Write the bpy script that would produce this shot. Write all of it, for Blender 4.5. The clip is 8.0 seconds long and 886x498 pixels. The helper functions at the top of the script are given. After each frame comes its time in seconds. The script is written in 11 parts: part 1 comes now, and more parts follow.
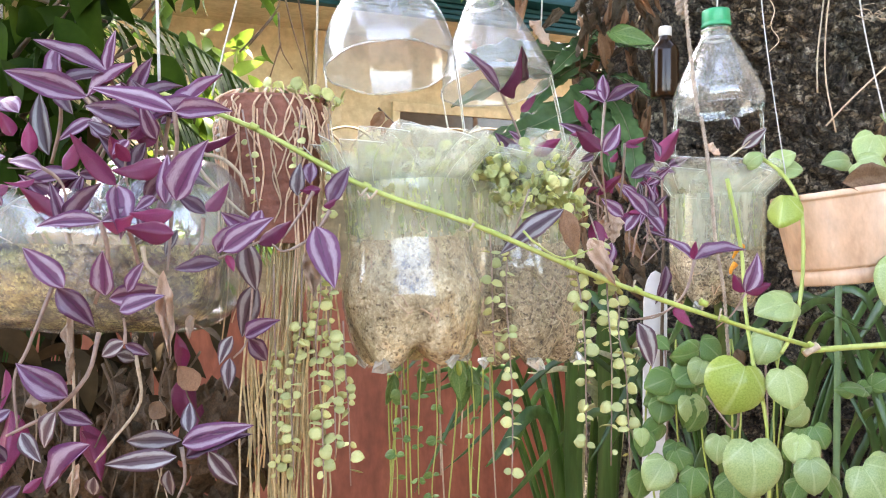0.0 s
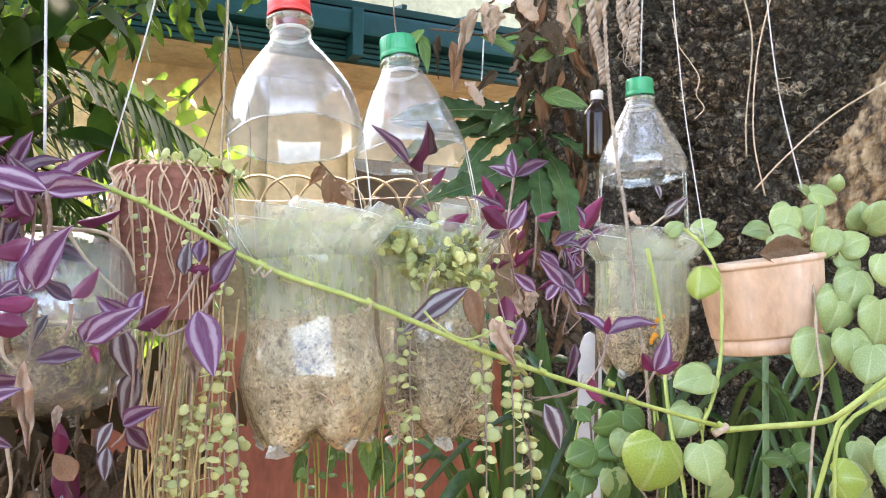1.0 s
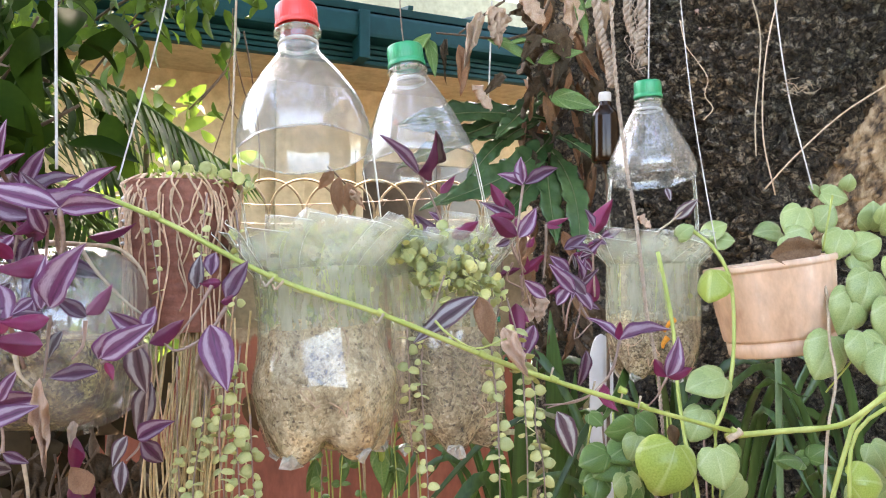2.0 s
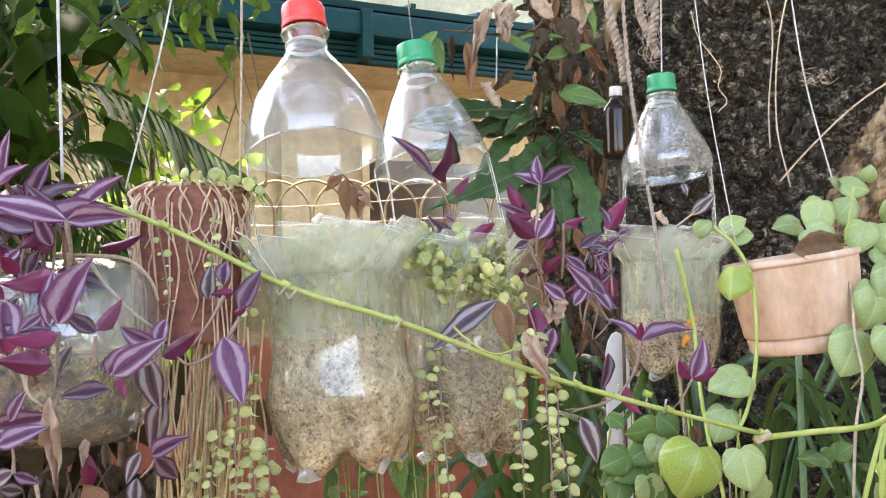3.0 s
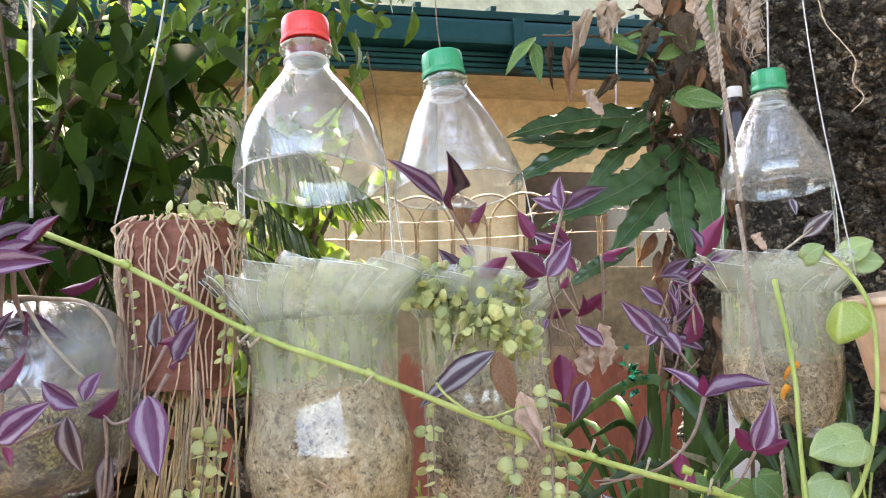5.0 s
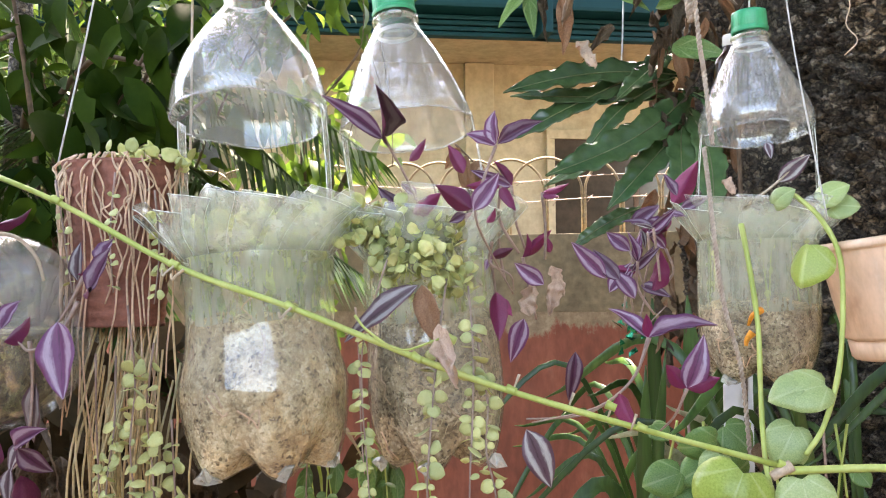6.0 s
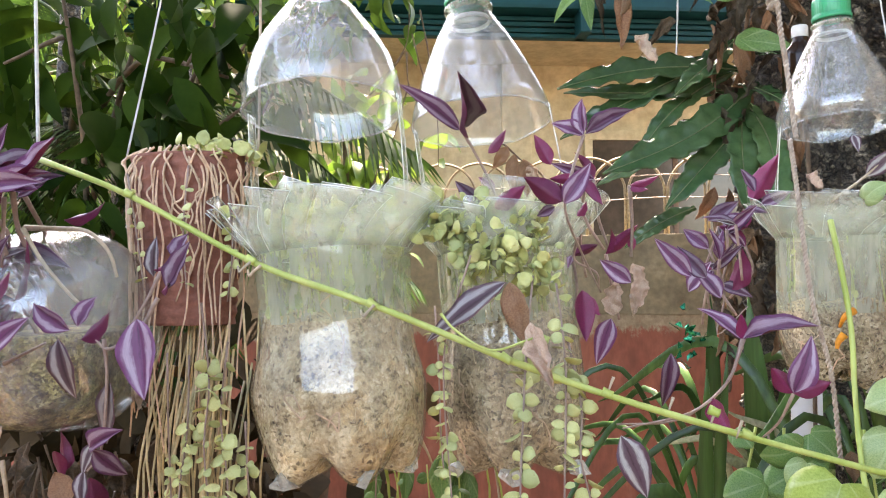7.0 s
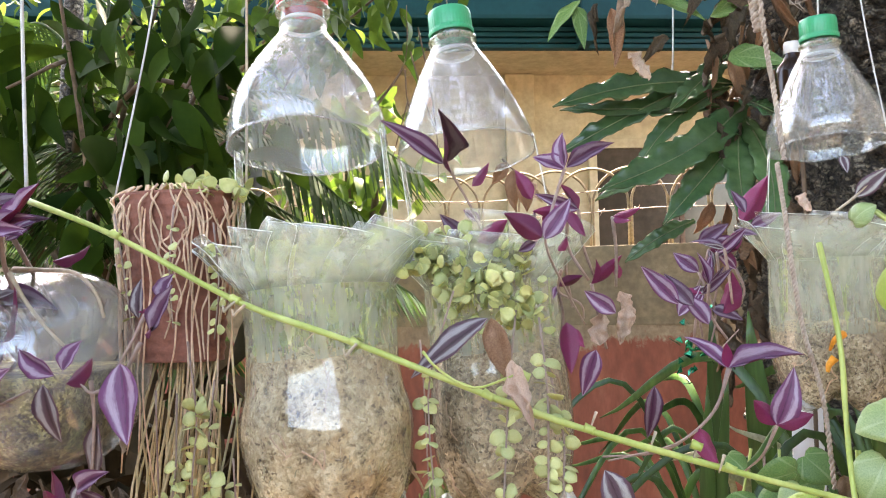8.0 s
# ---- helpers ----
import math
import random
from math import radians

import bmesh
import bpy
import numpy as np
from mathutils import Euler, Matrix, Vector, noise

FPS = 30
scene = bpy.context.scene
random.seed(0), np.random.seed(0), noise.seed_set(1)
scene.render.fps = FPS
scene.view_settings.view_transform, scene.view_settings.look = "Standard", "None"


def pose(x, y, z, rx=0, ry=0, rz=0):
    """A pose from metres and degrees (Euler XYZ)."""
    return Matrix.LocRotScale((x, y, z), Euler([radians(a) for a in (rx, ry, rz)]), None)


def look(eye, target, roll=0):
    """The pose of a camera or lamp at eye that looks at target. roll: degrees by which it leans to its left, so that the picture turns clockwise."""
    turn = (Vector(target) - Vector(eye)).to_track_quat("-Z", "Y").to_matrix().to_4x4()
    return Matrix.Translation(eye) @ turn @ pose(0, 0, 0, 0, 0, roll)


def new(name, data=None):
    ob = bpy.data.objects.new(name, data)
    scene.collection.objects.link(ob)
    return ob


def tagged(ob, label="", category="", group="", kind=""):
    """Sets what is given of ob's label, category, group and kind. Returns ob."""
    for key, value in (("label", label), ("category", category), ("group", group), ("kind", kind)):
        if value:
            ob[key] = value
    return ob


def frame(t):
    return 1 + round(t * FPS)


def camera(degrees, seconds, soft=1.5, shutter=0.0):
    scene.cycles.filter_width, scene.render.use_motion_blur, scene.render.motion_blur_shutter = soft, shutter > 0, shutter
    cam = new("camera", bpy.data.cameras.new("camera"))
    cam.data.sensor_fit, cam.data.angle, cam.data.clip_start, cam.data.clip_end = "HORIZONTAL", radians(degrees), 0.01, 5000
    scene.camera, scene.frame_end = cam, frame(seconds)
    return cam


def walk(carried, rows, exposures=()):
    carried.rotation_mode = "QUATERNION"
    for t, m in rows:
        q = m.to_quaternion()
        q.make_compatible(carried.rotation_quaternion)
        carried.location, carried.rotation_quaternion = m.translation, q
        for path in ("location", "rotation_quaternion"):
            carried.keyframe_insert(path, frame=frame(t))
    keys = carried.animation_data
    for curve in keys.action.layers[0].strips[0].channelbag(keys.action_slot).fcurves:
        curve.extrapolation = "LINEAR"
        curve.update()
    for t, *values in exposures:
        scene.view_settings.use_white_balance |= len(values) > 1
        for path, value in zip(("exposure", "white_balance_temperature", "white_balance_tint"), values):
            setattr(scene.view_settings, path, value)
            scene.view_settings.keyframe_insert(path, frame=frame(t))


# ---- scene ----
cam = camera(58.8, 8.0, soft=1.1)
PATH = [
    (0, (-0.013, -0.031, 1.529), (0.043, 1.968, 1.529), 0.5),
    (0.5, (0.018, -0.019, 1.532), (0.162, 1.976, 1.563), 0.9),
    (1, (0.025, -0.02, 1.552), (0.181, 1.971, 1.665), 0.9),
    (2.5, (0.024, -0.021, 1.56), (0.14, 1.973, 1.67), -0.4),
    (3, (0.019, -0.007, 1.563), (0.134, 1.987, 1.668), -1.0),
    (3.5, (-0.008, -0.001, 1.56), (0.083, 1.994, 1.672), -0.6),
    (4, (0.008, 0.034, 1.58), (-0.01, 2.028, 1.732), -1.6),
    (4.5, (0.067, 0.061, 1.582), (-0.107, 2.049, 1.719), 0.2),
    (4.7, (0.09, 0.064, 1.582), (-0.156, 2.044, 1.722), 0.0),
    (6, (0.18, 0.086, 1.561), (-0.239, 2.041, 1.628), -0.5),
    (6.5, (0.163, 0.095, 1.533), (-0.298, 2.041, 1.551), 0.9),
    (7, (0.148, 0.1, 1.558), (-0.35, 2.036, 1.633), -0.4),
    (7.5, (0.154, 0.105, 1.576), (-0.342, 2.039, 1.678), -1.3),
    (8, (0.162, 0.1, 1.572), (-0.355, 2.029, 1.669), -1.3),
]
walk(cam, [(t, look(eye, target, roll)) for t, eye, target, roll in PATH], [(0.0, 4.06, 7780, 20), (1.0, 3.91, 7780, 20), (3.0, 3.77, 7780, 20), (4.5, 3.67, 7780, 20), (6.0, 3.74, 7780, 20), (8.0, 3.81, 7780, 20)])

# ---- world, sun and exposure ----
world = bpy.data.worlds.new("open_sky")
scene.world = world
world.use_nodes = True
wn = world.node_tree
sky = wn.nodes.new("ShaderNodeTexSky")
sky.sky_type, sky.sun_disc = "NISHITA", False
sky.sun_elevation, sky.sun_rotation = radians(58), radians(-20)
sky.air_density, sky.dust_density = 1.2, 2.5
wn.links.new(sky.outputs[0], wn.nodes["Background"].inputs[0])
wn.nodes["Background"].inputs[1].default_value = 0.15
sun = new("sun", bpy.data.lights.new("sun", "SUN"))
sun.data.energy, sun.data.angle, sun.data.color = 3.6, radians(0.6), (1.0, 0.95, 0.86)
sun.matrix_basis = look((-1.2, 3.6, 6.0), (0, 0.5, 0.6))


# ---- materials ----
def base_nodes(name):
    m = bpy.data.materials.new(name)
    m.use_nodes = True
    nt = m.node_tree
    return m, nt, nt.nodes["Principled BSDF"], nt.nodes["Material Output"]


def ramp_node(nt, source, stops):
    r = nt.nodes.new("ShaderNodeValToRGB")
    while len(r.color_ramp.elements) < len(stops):
        r.color_ramp.elements.new(0.5)
    for e, (p, c) in zip(r.color_ramp.elements, stops):
        e.position, e.color = p, (*c, 1)
    nt.links.new(source, r.inputs[0])
    return r


def noise_node(nt, scale, detail=4, rough=0.6, stretch=None, coord="Object"):
    tc = nt.nodes.new("ShaderNodeTexCoord")
    n = nt.nodes.new("ShaderNodeTexNoise")
    n.inputs["Scale"].default_value, n.inputs["Detail"].default_value, n.inputs["Roughness"].default_value = scale, detail, rough
    if stretch:
        mp = nt.nodes.new("ShaderNodeMapping")
        mp.inputs["Scale"].default_value = stretch
        nt.links.new(tc.outputs[coord], mp.inputs[0])
        nt.links.new(mp.outputs[0], n.inputs["Vector"])
    else:
        nt.links.new(tc.outputs[coord], n.inputs["Vector"])
    return n


def mixc(nt, fac, a, b, mode="MIX"):
    x = nt.nodes.new("ShaderNodeMix")
    x.data_type, x.blend_type = "RGBA", mode
    for sock, v in ((x.inputs[0], fac), (x.inputs[6], a), (x.inputs[7], b)):
        if isinstance(v, bpy.types.NodeSocket):
            nt.links.new(v, sock)
        elif isinstance(v, (int, float)):
            sock.default_value = v
        else:
            sock.default_value = (*v, 1)
    return x.outputs[2]


def surf(name, stops, scale=30, rough=0.6, bump=0.3, bscale=None, metal=0.0, through_light=0.0, stretch=None, vary=0.0, spec=0.5, dist=0.002, island=False, grain=0.8):
    """Noise-driven surface: stops of a colour ramp, a second finer noise, relief, and light passing through thin leaves."""
    m, nt, p, out = base_nodes(name)
    big = noise_node(nt, scale, 5, 0.62, stretch)
    fine = noise_node(nt, scale * 6, 3, 0.6, stretch)
    r = ramp_node(nt, big.outputs[0], stops)
    f = ramp_node(nt, fine.outputs[0], [(0.3, (0.72, 0.72, 0.72)), (0.7, (1.2, 1.2, 1.2))])
    col = mixc(nt, grain, r.outputs[0], f.outputs[0], "MULTIPLY")
    if vary:
        if island:
            src = nt.nodes.new("ShaderNodeNewGeometry").outputs["Random Per Island"]
        else:
            src = nt.nodes.new("ShaderNodeObjectInfo").outputs["Random"]
        v = ramp_node(nt, src, [(0.0, (1 - vary, 1 - vary * 0.8, 1 - vary)), (1.0, (1 + vary, 1 + vary * 0.8, 1 + vary * 0.5))])
        col = mixc(nt, 1.0, col, v.outputs[0], "MULTIPLY")
    nt.links.new(col, p.inputs["Base Color"])
    p.inputs["Roughness"].default_value, p.inputs["Metallic"].default_value = rough, metal
    p.inputs["Specular IOR Level"].default_value = spec
    if bump:
        b = nt.nodes.new("ShaderNodeBump")
        b.inputs["Strength"].default_value, b.inputs["Distance"].default_value = bump, dist
        bn = noise_node(nt, bscale or scale * 3, 5, 0.65, stretch)
        nt.links.new(bn.outputs[0], b.inputs["Height"])
        nt.links.new(b.outputs[0], p.inputs["Normal"])
    if through_light:
        t = nt.nodes.new("ShaderNodeBsdfTranslucent")
        nt.links.new(col, t.inputs[0])
        x = nt.nodes.new("ShaderNodeMixShader")
        x.inputs[0].default_value = through_light
        nt.links.new(p.outputs[0], x.inputs[1])
        nt.links.new(t.outputs[0], x.inputs[2])
        nt.links.new(x.outputs[0], out.inputs[0])
    return m


def striped_leaf(name, mid, silver, edge, rough=0.42):
    """Leaf with two pale bands along it, set by the leaf's own width."""
    m, nt, p, out = base_nodes(name)
    uv = nt.nodes.new("ShaderNodeUVMap")
    sep = nt.nodes.new("ShaderNodeSeparateXYZ")
    nt.links.new(uv.outputs[0], sep.inputs[0])
    wob = noise_node(nt, 3, 5, 0.65, (2.2, 1.3, 1), "UV")
    wob.noise_dimensions = "4D"
    nt.links.new(nt.nodes.new("ShaderNodeObjectInfo").outputs["Random"], wob.inputs["W"])
    wob.inputs["W"].default_value = 0.0
    a = nt.nodes.new("ShaderNodeMath")
    a.operation, a.inputs[1].default_value = "SUBTRACT", 0.5
    nt.links.new(sep.outputs[0], a.inputs[0])
    b = nt.nodes.new("ShaderNodeMath")
    b.operation = "ABSOLUTE"
    nt.links.new(a.outputs[0], b.inputs[0])
    c = nt.nodes.new("ShaderNodeMath")
    c.operation, c.inputs[1].default_value, c.inputs[2].default_value = "MULTIPLY_ADD", 0.30, -0.15
    nt.links.new(wob.outputs[0], c.inputs[0])
    d = nt.nodes.new("ShaderNodeMath")
    d.operation = "ADD"
    nt.links.new(b.outputs[0], d.inputs[0])
    nt.links.new(c.outputs[0], d.inputs[1])
    r = ramp_node(nt, d.outputs[0], [(0.0, tuple(0.6 * a for a in mid)), (0.03, mid), (0.15, tuple(0.92 * a + 0.08 * b for a, b in zip(mid, silver))), (0.23, silver), (0.33, silver), (0.41, edge), (0.5, edge)])
    grain = noise_node(nt, 9, 5, 0.75, (7, 0.5, 1), "UV")
    g = ramp_node(nt, grain.outputs[0], [(0.3, (0.74, 0.72, 0.74)), (0.5, (0.98, 0.98, 0.98)), (0.7, (1.22, 1.22, 1.22))])
    col = mixc(nt, 1.0, r.outputs[0], g.outputs[0], "MULTIPLY")
    info = nt.nodes.new("ShaderNodeObjectInfo")
    v = ramp_node(nt, info.outputs["Random"], [(0.0, (0.5, 0.5, 0.5)), (0.5, (0.95, 0.9, 0.95)), (1.0, (1.25, 1.25, 1.25))])
    col = mixc(nt, 1.0, col, v.outputs[0], "MULTIPLY")
    nt.links.new(col, p.inputs["Base Color"])
    p.inputs["Roughness"].default_value = rough
    bump = nt.nodes.new("ShaderNodeBump")
    bump.inputs["Strength"].default_value, bump.inputs["Distance"].default_value = 0.25, 0.0006
    nt.links.new(grain.outputs[0], bump.inputs["Height"])
    nt.links.new(bump.outputs[0], p.inputs["Normal"])
    t = nt.nodes.new("ShaderNodeBsdfTranslucent")
    nt.links.new(col, t.inputs[0])
    x = nt.nodes.new("ShaderNodeMixShader")
    x.inputs[0].default_value = 0.18
    nt.links.new(p.outputs[0], x.inputs[1])
    nt.links.new(t.outputs[0], x.inputs[2])
    nt.links.new(x.outputs[0], out.inputs[0])
    return m


def clear_plastic(name, tint=(0.95, 0.97, 0.97), fog=(0.05, 0.25), fog_scale=30, gloss=0.03, bump=0.12, bscale=22, mirror=(0.5, 0.15), milk_tint=(0.74, 0.76, 0.69), streak=False, flutes=False, glow=0.25, mist=None):
    """Thin PET: mostly see-through, glossy at grazing angles, with a patchy milky film of scratches and dust."""
    m, nt, p, out = base_nodes(name)
    nt.nodes.remove(p)
    tr = nt.nodes.new("ShaderNodeBsdfTransparent")
    tr.inputs[0].default_value = (*tint, 1)
    gl = nt.nodes.new("ShaderNodeBsdfGlossy")
    gl.inputs["Roughness"].default_value = gloss
    df = nt.nodes.new("ShaderNodeBsdfDiffuse")
    df.inputs[0].default_value = (*milk_tint, 1)
    tl = nt.nodes.new("ShaderNodeBsdfTranslucent")
    tl.inputs[0].default_value = (*milk_tint, 1)
    milk = nt.nodes.new("ShaderNodeMixShader")
    milk.inputs[0].default_value = glow
    nt.links.new(df.outputs[0], milk.inputs[1])
    nt.links.new(tl.outputs[0], milk.inputs[2])
    lw = nt.nodes.new("ShaderNodeLayerWeight")
    lw.inputs[0].default_value = 0.5
    pw = nt.nodes.new("ShaderNodeMath")
    pw.operation, pw.inputs[1].default_value = "POWER", 4.0
    nt.links.new(lw.outputs["Facing"], pw.inputs[0])
    fr = nt.nodes.new("ShaderNodeMath")
    fr.operation, fr.inputs[1].default_value, fr.inputs[2].default_value = "MULTIPLY_ADD", *mirror
    nt.links.new(pw.outputs[0], fr.inputs[0])
    bn = noise_node(nt, bscale, 3, 0.5, (2, 2, 0.16) if flutes else None)
    bu = nt.nodes.new("ShaderNodeBump")
    bu.inputs["Strength"].default_value, bu.inputs["Distance"].default_value = bump, 0.004
    nt.links.new(bn.outputs[0], bu.inputs["Height"])
    nt.links.new(bu.outputs[0], gl.inputs["Normal"])
    nt.links.new(bu.outputs[0], lw.inputs["Normal"])
    fn = noise_node(nt, fog_scale, 6, 0.7, (2.2, 2.2, 0.5) if streak else None)
    lo, hi = fog
    fm = nt.nodes.new("ShaderNodeMapRange")
    for i, v in enumerate((0.35, 0.75, lo, hi)):
        fm.inputs[i + 1].default_value = v
    nt.links.new(fn.outputs[0], fm.inputs[0])
    film = fm.outputs[0]
    if mist:
        # condensation: thicker the higher on the bottle wall, with a ragged lower limit
        sep = nt.nodes.new("ShaderNodeSeparateXYZ")
        nt.links.new(nt.nodes.new("ShaderNodeTexCoord").outputs["Object"], sep.inputs[0])
        rag = nt.nodes.new("ShaderNodeMath")
        rag.operation, rag.inputs[1].default_value = "MULTIPLY_ADD", 0.05
        nt.links.new(fn.outputs[0], rag.inputs[0])
        nt.links.new(sep.outputs[2], rag.inputs[2])
        high = nt.nodes.new("ShaderNodeMapRange")
        high.interpolation_type = "SMOOTHSTEP"
        for i, v in enumerate((mist[0] + 0.025, mist[1] + 0.025, 0.0, mist[2])):
            high.inputs[i + 1].default_value = v
        nt.links.new(rag.outputs[0], high.inputs[0])
        both = nt.nodes.new("ShaderNodeMath")
        both.use_clamp = True
        nt.links.new(film, both.inputs[0])
        nt.links.new(high.outputs[0], both.inputs[1])
        film = both.outputs[0]
    x = nt.nodes.new("ShaderNodeMixShader")
    nt.links.new(film, x.inputs[0])
    nt.links.new(tr.outputs[0], x.inputs[1])
    nt.links.new(milk.outputs[0], x.inputs[2])
    y = nt.nodes.new("ShaderNodeMixShader")
    nt.links.new(fr.outputs[0], y.inputs[0])
    nt.links.new(x.outputs[0], y.inputs[1])
    nt.links.new(gl.outputs[0], y.inputs[2])
    nt.links.new(y.outputs[0], out.inputs[0])
    return m


PURPLE = striped_leaf("striped_purple_leaf", (0.118, 0.024, 0.080), (0.35, 0.265, 0.32), (0.13, 0.032, 0.096))
DUSK = striped_leaf("striped_dusky_leaf", (0.085, 0.045, 0.060), (0.36, 0.355, 0.335), (0.100, 0.050, 0.068))
MAGENTA = surf("magenta_underside", [(0.3, (0.15, 0.012, 0.062)), (0.7, (0.27, 0.034, 0.122))], 60, 0.4, 0.2, through_light=0.3, vary=0.35, dist=0.0006, grain=0.35)
BLEACHED = surf("bleached_strap_leaf", [(0.3, (0.34, 0.36, 0.17)), (0.7, (0.62, 0.60, 0.42))], 30, 0.5, 0.2, through_light=0.2, vary=0.2)
DRYLEAF = surf("dry_pinkish_leaf", [(0.3, (0.48, 0.31, 0.22)), (0.6, (0.62, 0.47, 0.36)), (0.8, (0.74, 0.63, 0.52))], 45, 0.75, 0.5, through_light=0.25, vary=0.15, dist=0.001, grain=0.4)
RUSTLEAF = surf("rust_brown_leaf", [(0.3, (0.17, 0.085, 0.048)), (0.7, (0.36, 0.205, 0.12))], 40, 0.7, 0.4, through_light=0.2, vary=0.3, dist=0.001, grain=0.4)
DEADBROWN = surf("dead_brown_leaf", [(0.3, (0.05, 0.033, 0.020)), (0.7, (0.15, 0.10, 0.062))], 25, 0.8, 0.5, through_light=0.15, vary=0.35, dist=0.002)
HEART = surf("grey_green_heart_leaf", [(0.25, (0.22, 0.335, 0.115)), (0.55, (0.35, 0.455, 0.19)), (0.85, (0.54, 0.59, 0.28))], 35, 0.33, 0.06, through_light=0.22, vary=0.2, dist=0.001, grain=0.12)
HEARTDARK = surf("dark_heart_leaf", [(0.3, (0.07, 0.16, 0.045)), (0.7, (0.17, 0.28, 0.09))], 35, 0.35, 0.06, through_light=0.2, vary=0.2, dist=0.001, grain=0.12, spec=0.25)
LIME = surf("lime_green_leaf", [(0.3, (0.26, 0.37, 0.06)), (0.7, (0.42, 0.53, 0.13))], 30, 0.3, 0.06, through_light=0.3, vary=0.1, dist=0.001, grain=0.12)
BUTTON = surf("pale_green_button_leaf", [(0.3, (0.43, 0.48, 0.17)), (0.7, (0.68, 0.69, 0.37))], 60, 0.5, 0.2, through_light=0.25, vary=0.25, dist=0.0006, grain=0.3)
# Darker copy of the button-leaf green; shade inside the bottles is in the colour.
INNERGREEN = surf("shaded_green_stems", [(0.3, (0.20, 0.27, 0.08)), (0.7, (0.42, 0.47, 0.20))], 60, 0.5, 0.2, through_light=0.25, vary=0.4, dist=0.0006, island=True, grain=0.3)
BUTTONJ = surf("pale_green_small_leaves", [(0.3, (0.43, 0.48, 0.17)), (0.7, (0.68, 0.69, 0.37))], 60, 0.5, 0.2, through_light=0.25, vary=0.35, dist=0.0006, island=True, grain=0.3)
VINE = surf("yellow_green_vine", [(0.3, (0.27, 0.36, 0.06)), (0.7, (0.44, 0.50, 0.15))], 50, 0.45, 0.3, stretch=(1, 1, 0.3), dist=0.0008, grain=0.4)
VINEDARK = surf("dull_green_midrib", [(0.3, (0.09, 0.13, 0.05)), (0.7, (0.17, 0.20, 0.08))], 60, 0.5, 0.2)
PALESTEM = surf("pale_stem", [(0.3, (0.34, 0.27, 0.19)), (0.7, (0.54, 0.44, 0.34))], 60, 0.6, 0.3, vary=0.25, dist=0.0006)
PINKSTEM = surf("pinkish_stem", [(0.3, (0.22, 0.14, 0.12)), (0.7, (0.35, 0.26, 0.22))], 60, 0.55, 0.3, vary=0.2, dist=0.0006)
TANROOT = surf("tan_roots", [(0.3, (0.45, 0.28, 0.18)), (0.7, (0.66, 0.48, 0.34))], 60, 0.6, 0.3, vary=0.2, dist=0.0006)
STRAWROOT = surf("straw_coloured_stems", [(0.3, (0.38, 0.28, 0.14)), (0.7, (0.60, 0.48, 0.29))], 60, 0.6, 0.3, vary=0.35, dist=0.0006)
DARKTWIG = surf("dark_twig", [(0.3, (0.06, 0.04, 0.025)), (0.7, (0.16, 0.11, 0.07))], 40, 0.8, 0.4, dist=0.001)
PET = clear_plastic("clear_bottle_plastic", fog=(0.05, 0.14), fog_scale=40, gloss=0.02, bump=0.05, bscale=30, mirror=(0.38, 0.085), milk_tint=(0.78, 0.80, 0.78), flutes=True)
PETRIM = clear_plastic("cut_rim_plastic", fog=(0.12, 0.45), fog_scale=70, gloss=0.08, bump=0.1, mirror=(0.3, 0.10))
PETFOG = clear_plastic("misted_bottle_plastic", tint=(0.90, 0.95, 0.86), fog=(0.20, 0.52), fog_scale=30, mirror=(0.4, 0.05), milk_tint=(0.70, 0.72, 0.57), streak=True)
PETFLAP = clear_plastic("frosted_cut_plastic", tint=(0.94, 0.97, 0.93), fog=(0.13, 0.42), fog_scale=45, gloss=0.12, bump=0.04, mirror=(0.35, 0.05), milk_tint=(0.82, 0.84, 0.76), glow=0.4)
PETEDGE = clear_plastic("bright_cut_edge_plastic", fog=(0.6, 0.95), fog_scale=90, gloss=0.2, bump=0.0, mirror=(0.1, 0.05), milk_tint=(0.84, 0.86, 0.80), glow=0.4)
PETFOOT = clear_plastic("crumpled_foot_plastic", fog=(0.35, 0.85), fog_scale=120, gloss=0.1, bump=0.2, mirror=(0.5, 0.2))
PETJAR = clear_plastic("dented_jar_plastic", fog=(0.02, 0.22), fog_scale=26, gloss=0.03, bump=0.5, bscale=38, mirror=(0.5, 0.085), milk_tint=(0.72, 0.76, 0.77))
PETSOIL = clear_plastic("bottle_plastic_over_soil", fog=(0.03, 0.26), mist=(0.035, 0.085, 0.16), fog_scale=20, gloss=0.03, bump=0.05, mirror=(0.5, 0.075), milk_tint=(0.64, 0.60, 0.45), streak=True)
REDCAP = surf("red_cap_plastic", [(0.3, (0.76, 0.05, 0.045)), (0.7, (0.84, 0.09, 0.075))], 50, 0.35, 0.05, grain=0.12)
GREENCAP = surf("green_cap_plastic", [(0.3, (0.0, 0.27, 0.11)), (0.7, (0.01, 0.34, 0.15))], 50, 0.35, 0.05, grain=0.12)
WHITECAP = surf("white_cap_plastic", [(0.3, (0.5, 0.48, 0.44)), (0.7, (0.62, 0.6, 0.56))], 50, 0.4, 0.05, grain=0.12)
AMBER = surf("amber_glass_dark", [(0.3, (0.012, 0.005, 0.002)), (0.7, (0.025, 0.010, 0.003))], 20, 0.15, 0.0, spec=0.35, grain=0.1)
